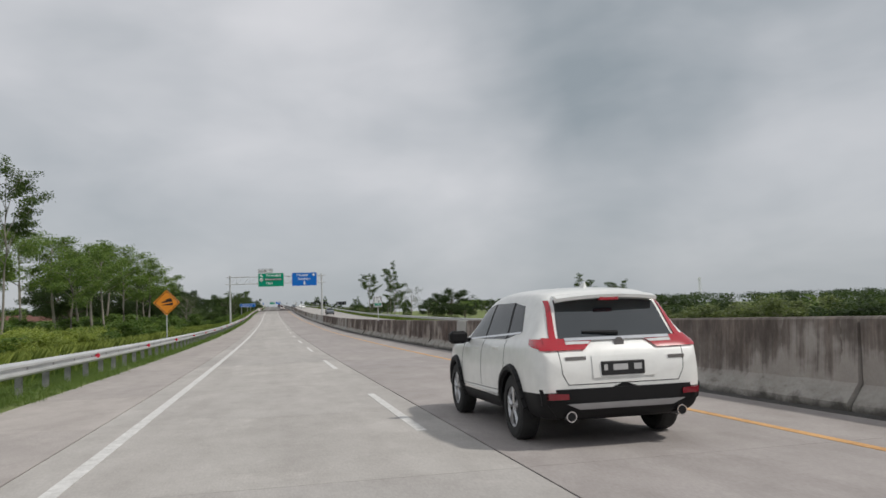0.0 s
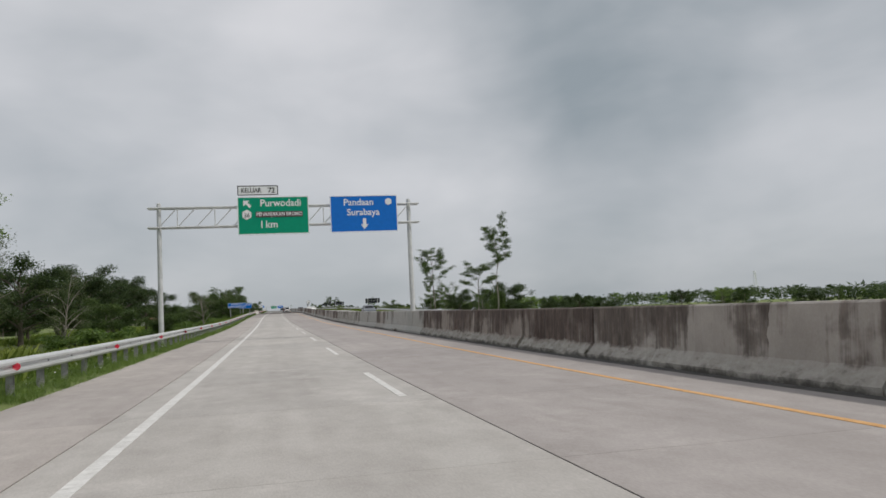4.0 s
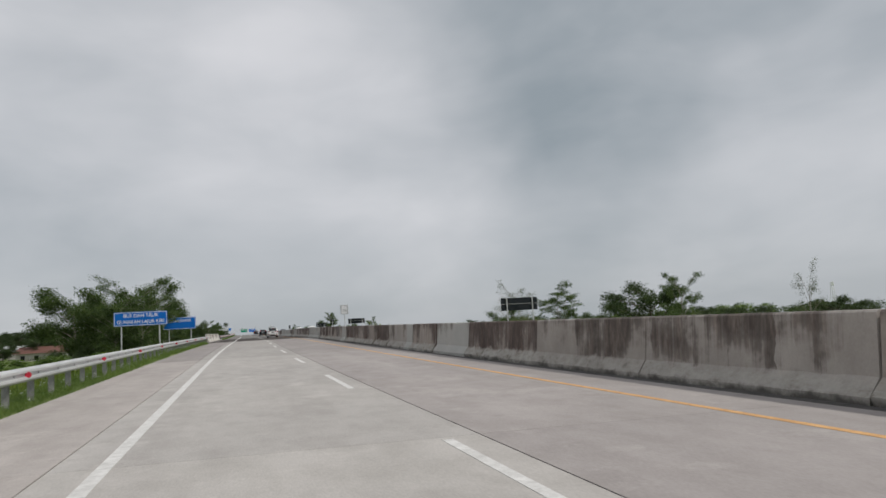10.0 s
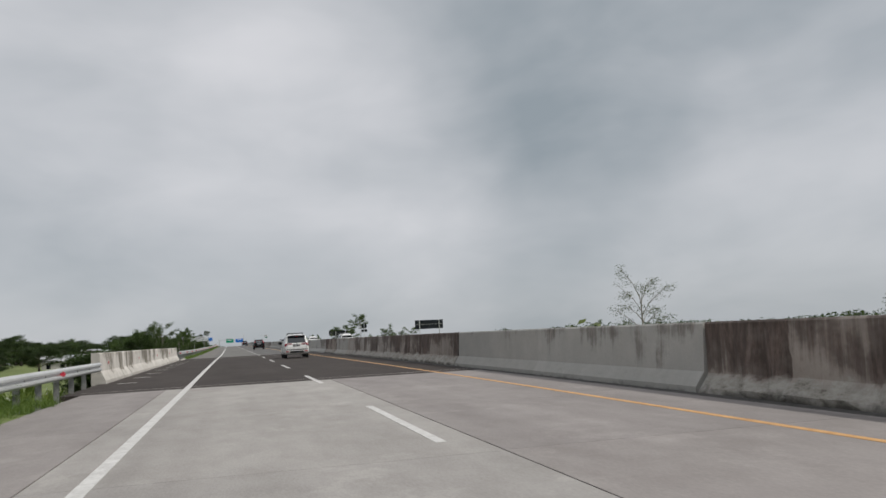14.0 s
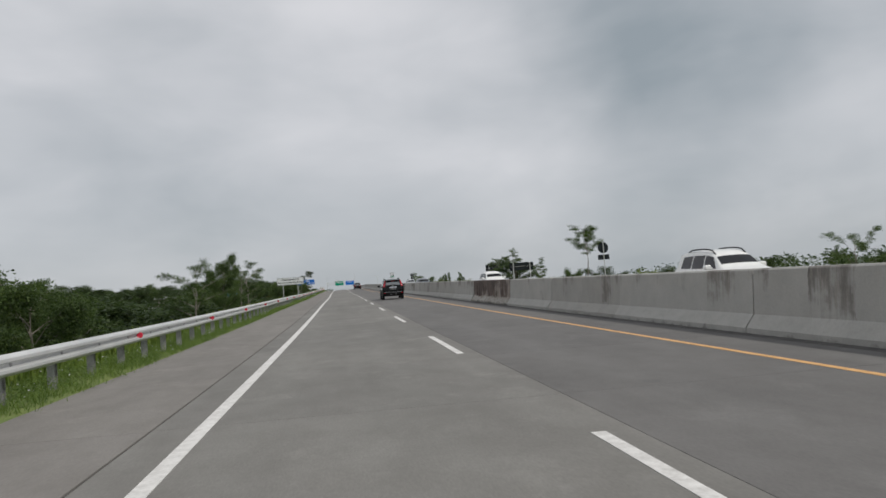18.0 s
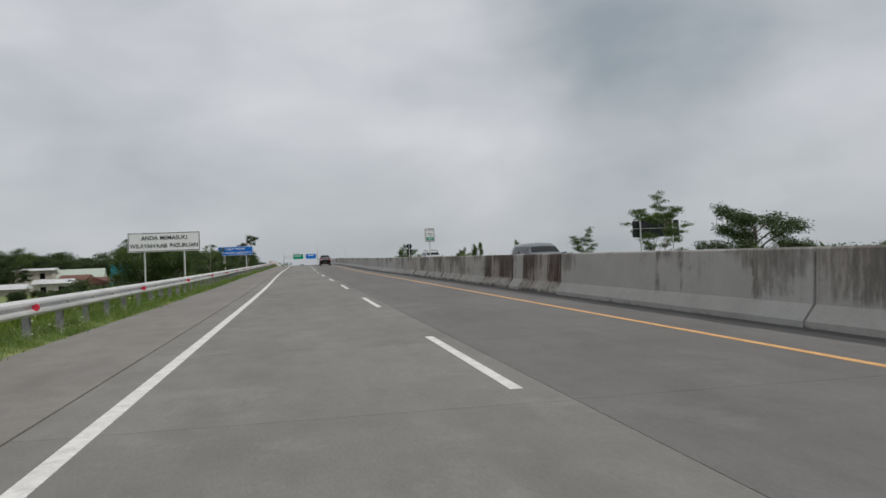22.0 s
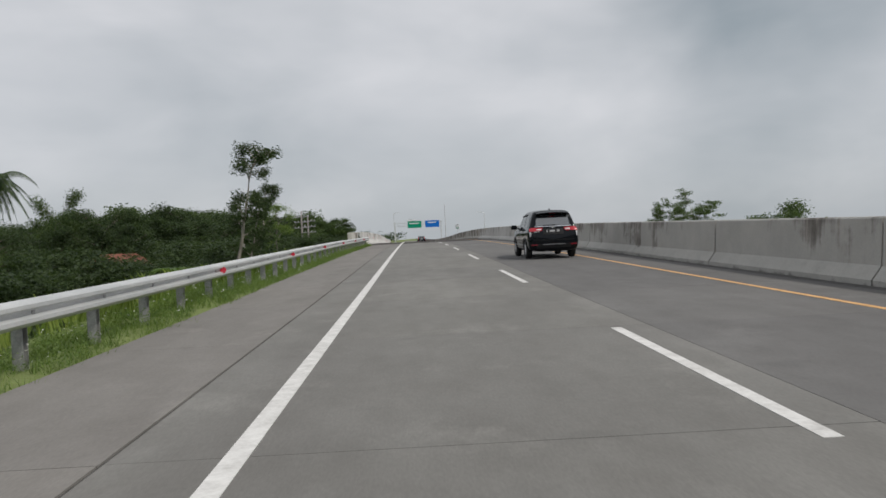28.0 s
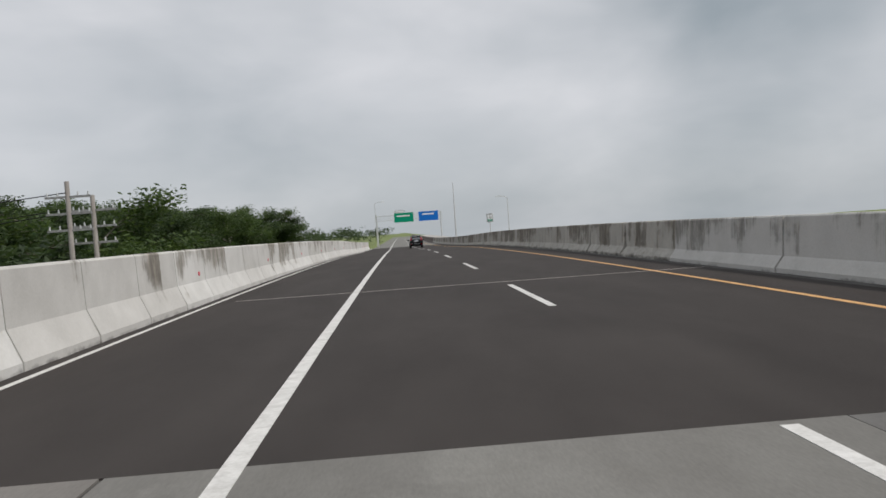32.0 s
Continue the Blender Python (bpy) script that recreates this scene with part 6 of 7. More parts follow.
def leaves_mesh(name, centres, spread, per, size, flat, material, seed):
    """Many small rhombic leaves round the given clump centres."""
    g = np.random.default_rng(seed)
    c = np.repeat(np.array(centres, float), per, axis=0)
    n = len(c)
    off = np.clip(g.normal(size=(n, 3)), -1.6, 1.6) * np.array([spread, spread, spread * flat])
    c = c + off
    a = g.normal(size=(n, 3)) * np.array([1, 1, 0.45])
    a /= np.linalg.norm(a, axis=1)[:, None]
    b = np.cross(a, g.normal(size=(n, 3)) * np.array([0.5, 0.5, 1.0]))
    b /= np.linalg.norm(b, axis=1)[:, None] + 1e-9
    s = size * g.uniform(0.6, 1.3, n)[:, None]
    v = np.stack([c - a * s, c + b * s * 0.42, c + a * s, c - b * s * 0.42], 1).reshape(-1, 3)
    f = np.arange(4 * n).reshape(n, 4)
    me = bpy.data.meshes.new(name)
    me.from_pydata(v.tolist(), [], f.tolist())
    me.materials.append(material)
    return me


def make_tree(name, label, seed, h, style, leaf, bark, girth):
    rng = random.Random(seed)
    bm, clumps = bmesh.new(), []
    start, reach, rise, limbs, twigs = style["start"], style["reach"], style["rise"], style["limbs"], style["twigs"]
    lean = Vector((rng.uniform(-1, 1), rng.uniform(-1, 1), 0)) * style.get("lean", 0.05)
    trunk = [Vector((0, 0, -0.8))]
    for k in range(1, 8):
        z = h * style.get("stem", 0.86) * k / 7
        trunk.append(lean * z + Vector((rng.uniform(-1, 1), rng.uniform(-1, 1), 0)) * 0.02 * h * k / 7 + Vector((0, 0, z)))
    add_limb(bm, trunk, girth, girth * 0.3, 8)
    for i in range(limbs):
        u = start + (0.98 - start) * (i + rng.random() * 0.8) / limbs
        u = style["tiers"][i] if "tiers" in style else u
        k = min(int(u * 7), 6)
        base = trunk[k].lerp(trunk[k + 1], u * 7 - k)
        ang = i * 2.4 + rng.uniform(-0.5, 0.5)
        taper = style["shape"](min(1.0, (u - start) / (1 - start)))
        out = Vector((math.cos(ang), math.sin(ang), 0)) * reach * h * taper * rng.uniform(0.75, 1.15)
        up = Vector((0, 0, rise * h * rng.uniform(0.6, 1.2)))
        limb = [base + out * s + up * (s ** 0.7) for s in (0, 0.3, 0.6, 1.0)]
        add_limb(bm, limb, girth * 0.42 * (1.15 - u * 0.6), girth * 0.09, 5)
        for j in range(twigs):
            s = rng.uniform(0.35, 1.0)
            m = min(int(s * 3), 2)
            p = limb[m].lerp(limb[m + 1], s * 3 - m)
            a2 = ang + rng.uniform(-1.3, 1.3)
            tip = p + Vector((math.cos(a2), math.sin(a2), rng.uniform(-0.1, 0.6))) * style["twig"] * h * rng.uniform(0.5, 1.2)
            add_limb(bm, [p, p.lerp(tip, 0.55) + Vector((0, 0, 0.02 * h)), tip], girth * 0.10, girth * 0.03, 4)
            clumps += [tip, p.lerp(tip, 0.6)]
        clumps.append(limb[-1])
    clumps.append(trunk[-1] + Vector((0, 0, 0.04 * h)))
    t = thing(name, Matrix.Translation((0, -300, -60)), label, "tree")
    part("trunk", bm, bark, t, smooth=True)
    crown = new("crown", leaves_mesh("crown", clumps, style["puff"] * h, style["per"], style["size"], style["flat"], leaf, seed))
    crown.parent = t
    return t


DOME = lambda u: 0.55 + 0.55 * math.sin(math.pi * (0.25 + 0.65 * u))
STYLES = {
    "umbrella": dict(start=0.62, reach=0.19, rise=0.24, limbs=9, twigs=9, twig=0.085, puff=0.022, per=62, size=0.075, flat=0.45, shape=lambda u: 1.15 - 0.75 * u, stem=0.78, lean=0.05),
    "slender": dict(start=0.50, reach=0.18, rise=0.12, limbs=10, twigs=4, twig=0.08, puff=0.034, per=80, size=0.085, flat=0.6, shape=DOME, lean=0.05),
    "dome": dict(start=0.30, reach=0.46, rise=0.20, limbs=16, twigs=6, twig=0.13, puff=0.050, per=110, size=0.12, flat=0.6, shape=DOME, stem=0.75, lean=0.03),
    "leafy": dict(start=0.10, reach=0.34, rise=0.24, limbs=18, twigs=7, twig=0.13, puff=0.048, per=105, size=0.10, flat=0.8, shape=DOME, stem=0.72, lean=0.05),
    "feathery": dict(start=0.30, reach=0.36, rise=0.24, limbs=11, twigs=6, twig=0.11, puff=0.030, per=84, size=0.068, flat=0.6, shape=DOME, stem=0.74, lean=0.08),
    "tiered": dict(start=0.44, reach=0.075, rise=0.05, limbs=15, twigs=7, twig=0.075, puff=0.019, per=34, size=0.075, flat=0.8, shape=lambda u: 1.0, stem=0.93, lean=0.02, tiers=(0.46, 0.50, 0.53, 0.56, 0.59, 0.62, 0.65, 0.82, 0.85, 0.88, 0.91, 0.94, 0.96, 0.98, 0.99)),
    "bare": dict(start=0.22, reach=0.24, rise=0.26, limbs=13, twigs=6, twig=0.12, puff=0.034, per=30, size=0.06, flat=0.7, shape=DOME, stem=0.8, lean=0.05),
    "scrub": dict(start=0.05, reach=0.40, rise=0.36, limbs=12, twigs=5, twig=0.2, puff=0.06, per=18, size=0.10, flat=0.8, shape=DOME, stem=0.66, lean=0.08),
    "bush": dict(start=0.02, reach=0.48, rise=0.34, limbs=14, twigs=5, twig=0.22, puff=0.085, per=34, size=0.12, flat=0.8, shape=DOME, stem=0.6, lean=0.05),
}
STYLES["thicket"] = dict(STYLES["bush"], size=0.07, per=80)
STYLES["brush"] = dict(STYLES["bush"], size=0.075, per=60, flat=1.0)
PROTO = {}
for key, label, h, leaf, bark, girth in (
        ("umbrella", "tall thin tree with a flat umbrella crown and pale trunk", 10.0, M_LEAF_E, M_BARK, 0.085),
        ("slender", "slender roadside tree with an airy crown and pale trunk", 9.0, M_LEAF_F, M_BARK, 0.11),
        ("dome", "broad dark green tree with a dense domed crown", 9.0, M_LEAF_B, M_BARK_DARK, 0.32),
        ("leafy", "bushy roadside tree with fresh green leaves down low", 8.0, M_LEAF_E, M_BARK, 0.14),
        ("feathery", "airy roadside tree with feathery foliage on forked pale limbs", 8.0, M_LEAF_E, M_BARK, 0.11),
        ("tiered", "tall thin pale tree with two separate tufts of foliage", 9.0, M_LEAF_B, M_BARK, 0.12),
        ("bare", "sparse pale tree with thin branches and few leaves", 8.0, M_LEAF_C, M_BARK, 0.13),
        ("bush", "low leafy green bush on the slope", 2.6, M_LEAF_A, M_BARK_DARK, 0.06),
        ("thicket", "dense dark green bush below the embankment", 2.6, M_LEAF_B, M_BARK_DARK, 0.06),
        ("brush", "bright yellow-green shrub in tall grass on the slope", 2.6, M_REED, M_BARK_DARK, 0.05),
        ("scrub", "pale straggling shrub beyond the far carriageway", 2.6, M_LEAF_D, M_BARK, 0.05)):
    PROTO[key] = [(h, make_tree("bush" if key in ("bush", "thicket", "brush", "scrub") else "tree", label, 31 * k + 7 * len(key), h, STYLES[key], leaf, bark, girth)) for k in range(3 if key in ("umbrella", "slender", "leafy", "feathery", "bush", "thicket", "brush", "scrub") else 2)]
    if key in ("bush", "thicket", "brush", "scrub"):
        for _, b in PROTO[key]:
            tagged(b, category="bush")


def palm(seed):
    rng = random.Random(seed)
    t = thing("palm_tree", Matrix.Translation((0, -300, -60)), "coconut palm with drooping feathery fronds", "palm tree")
    bm = bmesh.new()
    pts = [Vector((0.05 * k * k * 0.1, 0, 0.9 * k - 0.5)) for k in range(8)]
    add_limb(bm, pts, 0.16, 0.10, 8)
    part("trunk", bm, M_BARK, t, smooth=True)
    top = pts[-1]
    for i in range(22):
        a = i * 2.4
        bm = bmesh.new()
        d = Vector((math.cos(a), math.sin(a), 0))
        lift = rng.uniform(-0.1, 1.35)
        prev = top
        side = d.cross(Vector((0, 0, 1)))
        for k in range(1, 9):
            s = k / 8
            p = top + d * 2.7 * s + Vector((0, 0, lift * 1.6 * s - 2.3 * s * s))
            for sg in (-1, 1):
                for e in (0.0, 0.33, 0.67):
                    q = prev.lerp(p, e)
                    tip = q + side * sg * 0.75 * (1.05 - s) + d * 0.25 + Vector((0, 0, -0.35))
                    bm.faces.new([bm.verts.new(v) for v in (q, q + (p - prev) * 0.35, tip)])
            prev = p
        part("frond", bm, M_LEAF_B, t)
    return 6.3, t


PROTO["palm"] = [palm(3)]


def banana(seed):
    rng = random.Random(seed)
    t = thing("banana_plant", Matrix.Translation((0, -300, -60)), "banana plant with broad torn green leaves", "banana plant")
    part("stem", rod((0, 0, -0.4), (0, 0, 1.5), 0.13, 0.08), M_LEAF_C, t)
    for i in range(8):
        a = i * 2.4 + rng.random()
        d = Vector((math.cos(a), math.sin(a), 0))
        side = d.cross(Vector((0, 0, 1)))
        bm = bmesh.new()
        rows = []
        for k in range(8):
            s = k / 7
            p = Vector((0, 0, 1.4)) + d * 1.5 * s + Vector((0, 0, 1.5 * s - 1.3 * s * s))
            w = 0.26 * math.sin(math.pi * min(1, s + 0.08)) + 0.02
            rows.append([bm.verts.new(p - side * w + Vector((0, 0, 0.06))), bm.verts.new(p), bm.verts.new(p + side * w + Vector((0, 0, 0.06)))])
        for r, q in zip(rows, rows[1:]):
            for j in (0, 1):
                bm.faces.new((r[j], r[j + 1], q[j + 1], q[j]))
        part("leaf", bm, M_LEAF_A, t)
    return 2.6, t


PROTO["banana"] = [banana(5)]
used = set()


def plant(kind, x, y, top, pick=None, turn=None, wide=1.0):
    """A plant of that kind at a place beside the road, its tip that high above the pavement."""
    h, proto = PROTO[kind][plant.count % len(PROTO[kind]) if pick is None else pick]
    plant.count += 1
    p = on_road(x, y)
    z = land(p.x, p.y)
    s = max(0.15, (p.z + top - z) / h)
    m = Matrix.Translation((p.x, p.y, z)) @ pose(0, 0, 0, 0, 0, (plant.count * 67) % 360 if turn is None else turn) @ Matrix.Diagonal((s * wide, s * wide, s, 1))
    if proto not in used:
        used.add(proto)
        proto.matrix_basis = m
        return proto
    ob = copy_thing(proto, Matrix())
    ob.matrix_basis = m
    return ob


plant.count = 0

# trees of the far verge
for kind, x, y, top, wide in (
        ("umbrella", 24.2, 52.0, 3.7, 1.0), ("umbrella", 38.3, 90.0, 3.3, 0.7), ("umbrella", 40, 80.0, 4.4, 1.0), ("umbrella", 25.1, 154.0, 10.0, 0.75), ("umbrella", 25.2, 187.0, 9.7, 1.1), ("umbrella", 30.0, 181.0, 7.3, 1.3),
        ("umbrella", 27.6, 202, 6.5, 0.7), ("dome", 75, 320, 7.2, 0.95), ("leafy", 32.8, 180.5, 3.3, 0.5), ("bare", 68, 378, 9.2, 1.0), ("feathery", 26, 163.5, 3.0, 0.9), ("bare", 32.6, 224, 3.0, 0.5), ("dome", 30, 192, 3.6, 0.8), ("leafy", 29, 209, 2.6, 1.2),
        ("feathery", 43, 255, 5.2, 0.62), ("umbrella", 48, 300, 5.2, 1.1), ("umbrella", 23.7, 400, 5.4, 1.2), ("feathery", 25, 364.5, 2.6, 0.8), ("leafy", 27, 384, 1.7, 1.0), ("dome", 27, 444, 3.6, 0.9),
        ("umbrella", 26, 453, 4.1, 1.1), ("leafy", 26, 488, 2.3, 0.42), ("leafy", 26, 509, 2.75, 0.42), ("leafy", 26, 520, 2.2, 0.42), ("umbrella", 32, 467, 5.0, 1.0),
        ("leafy", 31.5, 430, 1.8, 0.5), ("dome", 36, 430, 1.8, 0.9), ("umbrella", 26, 578, 3.0, 1.2), ("umbrella", 26, 586, 3.1, 1.0), ("leafy", 27, 566, 2.2, 1.0), 
        ("umbrella", 60, 560, 4.4, 1.1), ("leafy", 30, 235, 1.3, 0.9), ("leafy", 30, 248, 1.3, 0.9), ("leafy", 31, 274, 2.0, 1.2)):
    plant(kind, x, y, top, wide=wide)
# trees of the near verge and slope
for kind, x, y, top, wide in (
        ("umbrella", -12.2, 44.0, 10.4, 0.95), ("slender", -10.5, 62, 6.6, 1.1), ("slender", -13, 70, 8.2, 1.2), ("slender", -12, 79, 7.8, 1.2), ("slender", -15, 86, 9.4, 1.2), ("slender", -11.5, 90, 7.4, 1.2),
        ("slender", -14, 98, 8.6, 1.2), ("slender", -17, 74, 9.0, 1.3), ("slender", -19, 92, 10.0, 1.2), ("slender", -22, 82, 10.6, 1.2), ("slender", -18, 62, 8.0, 1.2), ("slender", -24, 70, 9.8, 1.2), ("slender", -21, 105, 9.6, 1.2),
        ("slender", -12.5, 112, 8.0, 1.2), ("slender", -16, 118, 8.4, 1.1), ("dome", -26, 118, 9.0, 1.0), ("bare", -9, 104, 5.0, 1.0), ("bare", -10.5, 124, 4.0, 1.1), ("slender", -11, 54, 5.4, 1.2),
        ("dome", -24, 163, 8.6, 0.95), ("dome", -33, 178, 8.2, 1.1), ("dome", -22, 184, 5.6, 1.0), ("dome", -38, 160, 9.5, 1.0), ("dome", -30, 205, 6.8, 1.1), ("bare", -6.4, 172.5, 4.3, 1.25), ("leafy", -13, 150, 3.6, 1.2),
        ("dome", -17, 178, 7.0, 0.8), ("dome", -21, 187, 7.4, 0.9), ("dome", -20, 172, 8.6, 0.8), ("dome", -16.5, 196, 6.4, 0.8), ("dome", -27, 190, 8.4, 1.0), ("dome", -24, 212, 7.0, 0.9), ("leafy", -11, 172, 2.6, 1.2), ("leafy", -11.5, 216, 2.8, 1.2), ("leafy", -13, 205, 2.6, 1.3),
        ("leafy", -9.5, 259, 5.2, 1.1), ("feathery", -8.8, 268, 7.2, 1.0), ("feathery", -9.8, 274, 7.6, 1.0), ("leafy", -8.6, 281, 6.8, 0.9), ("leafy", -12, 285, 6.0, 1.1), ("leafy", -14, 266, 6.4, 1.0), ("feathery", -8.0, 264, 5.2, 1.1),
        ("feathery", -5.9, 345, 3.9, 0.9), ("leafy", -7.9, 345.6, 3.8, 0.6), ("leafy", -6.6, 348, 3.2, 0.7), ("leafy", -9.4, 346.2, 2.3, 0.8), ("leafy", -7.6, 356, 2.8, 0.8), ("leafy", -10.4, 362, 2.2, 1.0), ("feathery", -5.9, 372, 3.2, 1.15),
        ("leafy", -5.7, 381, 4.0, 0.55), ("feathery", -5.4, 387, 3.1, 1.0), ("feathery", -5.6, 394, 3.9, 1.0), ("leafy", -8.2, 391, 2.4, 1.0), ("leafy", -8.5, 398, 2.0, 1.1), ("leafy", -5.9, 454.4, 2.9, 0.95), ("leafy", -7.6, 452, 3.0, 0.9), ("feathery", -4.9, 465.5, 2.8, 0.9), ("leafy", -4.7, 469.3, 2.5, 0.75), ("leafy", -8.2, 463, 2.0, 1.0),
        ("leafy", -34, 590, 6.4, 0.7), ("leafy", -33, 602, 6.0, 0.9), ("dome", -29, 622, 7.0, 0.9), ("dome", -27, 642, 6.8, 0.9), ("palm", -31.2, 572, 7.3, 0.7), ("leafy", -29.6, 566, 3.4, 0.7), ("leafy", -31.6, 568, 2.8, 0.7), ("dome", -19, 562, 3.9, 0.8), ("dome", -24, 584, 4.4, 0.9), ("dome", -27.5, 592, 4.6, 0.9),
        ("slender", -9.5, 572, 4.0, 1.0), ("dome", -22, 590, 3.6, 0.9), ("banana", -10.4, 549, 0.9, 0.8), ("banana", -11.4, 552, 0.8, 0.8)):
    plant(kind, x, y, top + (0.9 if kind == "slender" and y < 110 else 0.0), wide=wide)
for x, y, top, lean, turn, pick in ((-7.9, 548.4, 6.1, 11, 0, 0), (-9.0, 556.4, 4.0, 10, 150, 1), (-10.3, 567.4, 5.2, 7, 260, 0)):
    leaning = plant("tiered", x, y, top, turn=0, wide=0.95, pick=pick)
    leaning.matrix_basis = leaning.matrix_basis.copy() @ pose(0, 0, 0, -7, lean, 0) @ pose(0, 0, 0, 0, 0, turn)
rng = random.Random(11)
# a belt of woods behind the village
for k in range(30):
    plant(rng.choice(("dome", "dome", "leafy")), -rng.uniform(52, 82), rng.uniform(455, 640), rng.uniform(5.0, 6.7), wide=1.35)
for k in range(14):
    plant("dome", -rng.uniform(22, 46), rng.uniform(578, 636), rng.uniform(3.3, 4.4), wide=1.2)
for k in range(14):
    plant(rng.choice(("dome", "leafy")), -rng.uniform(34, 60), rng.uniform(335, 450), rng.uniform(1.2, 2.2), wide=1.4)
# dark growth between the embankment and the village
for k in range(7):
    plant("thicket", -rng.uniform(12.8, 15.2), 536 + 2 * k, 0.6 + 0.05 * k, wide=1.0)
for k in range(10):
    plant("thicket", -rng.uniform(11.5, 15.5), rng.uniform(545, 556), rng.uniform(-0.6, 0.2), wide=1.2)
for k in range(24):
    plant("thicket", -rng.uniform(19, 34), rng.uniform(506, 532), rng.uniform(-1.9, -1.25), wide=1.3)
for k in range(26):
    plant(rng.choice(("thicket", "leafy")), -rng.uniform(13, 24), rng.uniform(560, 600), rng.uniform(0.4, 1.6), wide=1.3)
# woods further out on both sides
for k in range(150):
    y = rng.uniform(40, 760)
    x = -rng.uniform(28, 120)
    if 300 < y < 345 and x > -60 or 440 < y < 640 and x > -45:
        continue
    kind = rng.choice(("dome", "dome", "slender", "dome", "umbrella"))
    plant(kind, x, y, rng.uniform(1.6, 3.4) + 0.015 * abs(x) if y > 200 else rng.uniform(2.2, 5.0) + 0.03 * abs(x), wide=1.2)
for k in range(40):
    plant(rng.choice(("dome", "leafy", "dome")), *(lambda x, y: (-x, y, 1.9 + 0.026 * (y - 530) + 0.10 * (x - 15) * (y - 560) / 100 + rng.uniform(-0.3, 0.5)))(rng.uniform(15, 48), rng.uniform(585, 700)), wide=1.2)
for k in range(46):
    plant(rng.choice(("dome", "slender", "umbrella", "dome")), rng.uniform(55, 190), rng.uniform(60, 570), rng.uniform(0.6, 2.2), wide=1.2)
# bushes
for k in range(44):
    y = rng.uniform(6, 78)
    plant("brush", -rng.uniform(7.0, 13.0), y, rng.uniform(0.5, 1.7), wide=1.5)
for k in range(20):
    plant("bush", -rng.uniform(14, 27), rng.uniform(36, 118), rng.uniform(1.4, 2.6), wide=1.5)
for k in range(150):
    y = rng.uniform(20, 590)
    if 284 < y < 336:
        continue
    plant("bush" if y < 250 else "thicket", -rng.uniform(7.0, 14.0), y, rng.uniform(-0.2, 1.3) - (0.8 if 140 < y < 255 else 0.0) + (0.7 if y < 120 else 0.0) + (0.3 if 336 < y < 425 else 0.0) - (0.9 if 440 < y < 560 else 0), wide=1.4)
for k in range(13):
    y = rng.uniform(14, 75)
    plant("scrub", rng.uniform(22.5, 28.0), y, rng.uniform(1.1, 1.9), wide=1.3)
for k in range(26):
    y = rng.uniform(80, 540)
    plant("scrub", rng.uniform(22.5, 28.0), y, rng.uniform(0.3, 1.15) + (0.8 if 185 < y < 205 else 0.0), wide=1.5)

# dark hedge of low growth at the foot of the far embankment
hedge = random.Random(23)
for k in range(30):
    y = 20 + k * (1.9 if k < 24 else 9.0) + hedge.uniform(-0.9, 0.9)
    low = 0.62 - along(ROAD_Z, y)
    plant(hedge.choice(("thicket", "thicket", "scrub")), hedge.uniform(25.0, 33.0), y, max(0.45, low + hedge.uniform(-0.15, 0.6)), wide=1.7)


def far_woods(name, seed, spots, label):
    """A belt of clumped foliage on the skyline."""
    g = random.Random(seed)
    centres = []
    for x, y, top in spots:
        z = land(x, y)
        for _ in range(26):
            centres.append((x + g.gauss(0, 3.2), y + g.gauss(0, 3.2), z + (top - z) * (1 - abs(g.gauss(0, 0.33)))))
    ob = new(name, leaves_mesh(name, centres, 0.9, 9, 0.62, 0.7, M_LEAF_B, seed))
    return tagged(ob, label, "woods", kind="stuff")


spots = []
for k in range(190):
    y = rng.uniform(80, 1150)
    x = -rng.uniform(110, 330)
    spots.append((x, y, along(ROAD_Z, y) + rng.uniform(2.0, 6.0) + 0.008 * abs(x)))
far_woods("far_woods_1", 5, spots, "dark distant woods beyond the fields")
spots = []
for k in range(190):
    y = rng.uniform(80, 700)
    x = rng.uniform(120, 340)
    spots.append((x, y, along(ROAD_Z, y) - 0.9 + 2.8 * noise.noise((x * 0.02, y * 0.012, 5.0)) + rng.uniform(0.0, 1.0)))
far_woods("far_woods_2", 6, spots, "dark distant woods beyond the opposite carriageway")
spots = []
for k in range(90):
    x = rng.uniform(-110, 120)
    if x > -8:
        continue
    spots.append((x, rng.uniform(900, 1150), 4.3 + rng.uniform(4.0, 7.0)))
far_woods("far_woods_3", 7, spots, "dark distant woods at the end of the road")


def blades(name, spots, height, lean, width, per, material, seed, label, fine=False):
    g = np.random.default_rng(seed)
    c = np.repeat(np.array(spots, float), per, axis=0)
    n = len(c)
    c[:, :2] += g.normal(size=(n, 2)) * 0.09
    d = g.normal(size=(n, 2))
    d /= np.linalg.norm(d, axis=1)[:, None]
    h = height * g.uniform(0.45, 1.25, n)
    tip = c + np.column_stack([d * (lean * h)[:, None], h])
    side = np.column_stack([-d[:, 1], d[:, 0], np.zeros(n)]) * width * 0.5
    midp = c + (tip - c) * 0.55 + np.column_stack([d * (-0.12 * h)[:, None], 0.08 * h])
    v = np.stack([c - side, c + side, tip] if fine else [c - side, c + side, midp + side * 0.8, tip, midp - side * 0.8], 1).reshape(-1, 3)
    f = np.arange(len(v)).reshape(n, -1)
    me = bpy.data.meshes.new(name)
    me.from_pydata(v.tolist(), [], f.tolist())
    me.materials.append(material)
    return tagged(new(name, me), label, "grass", kind="stuff")


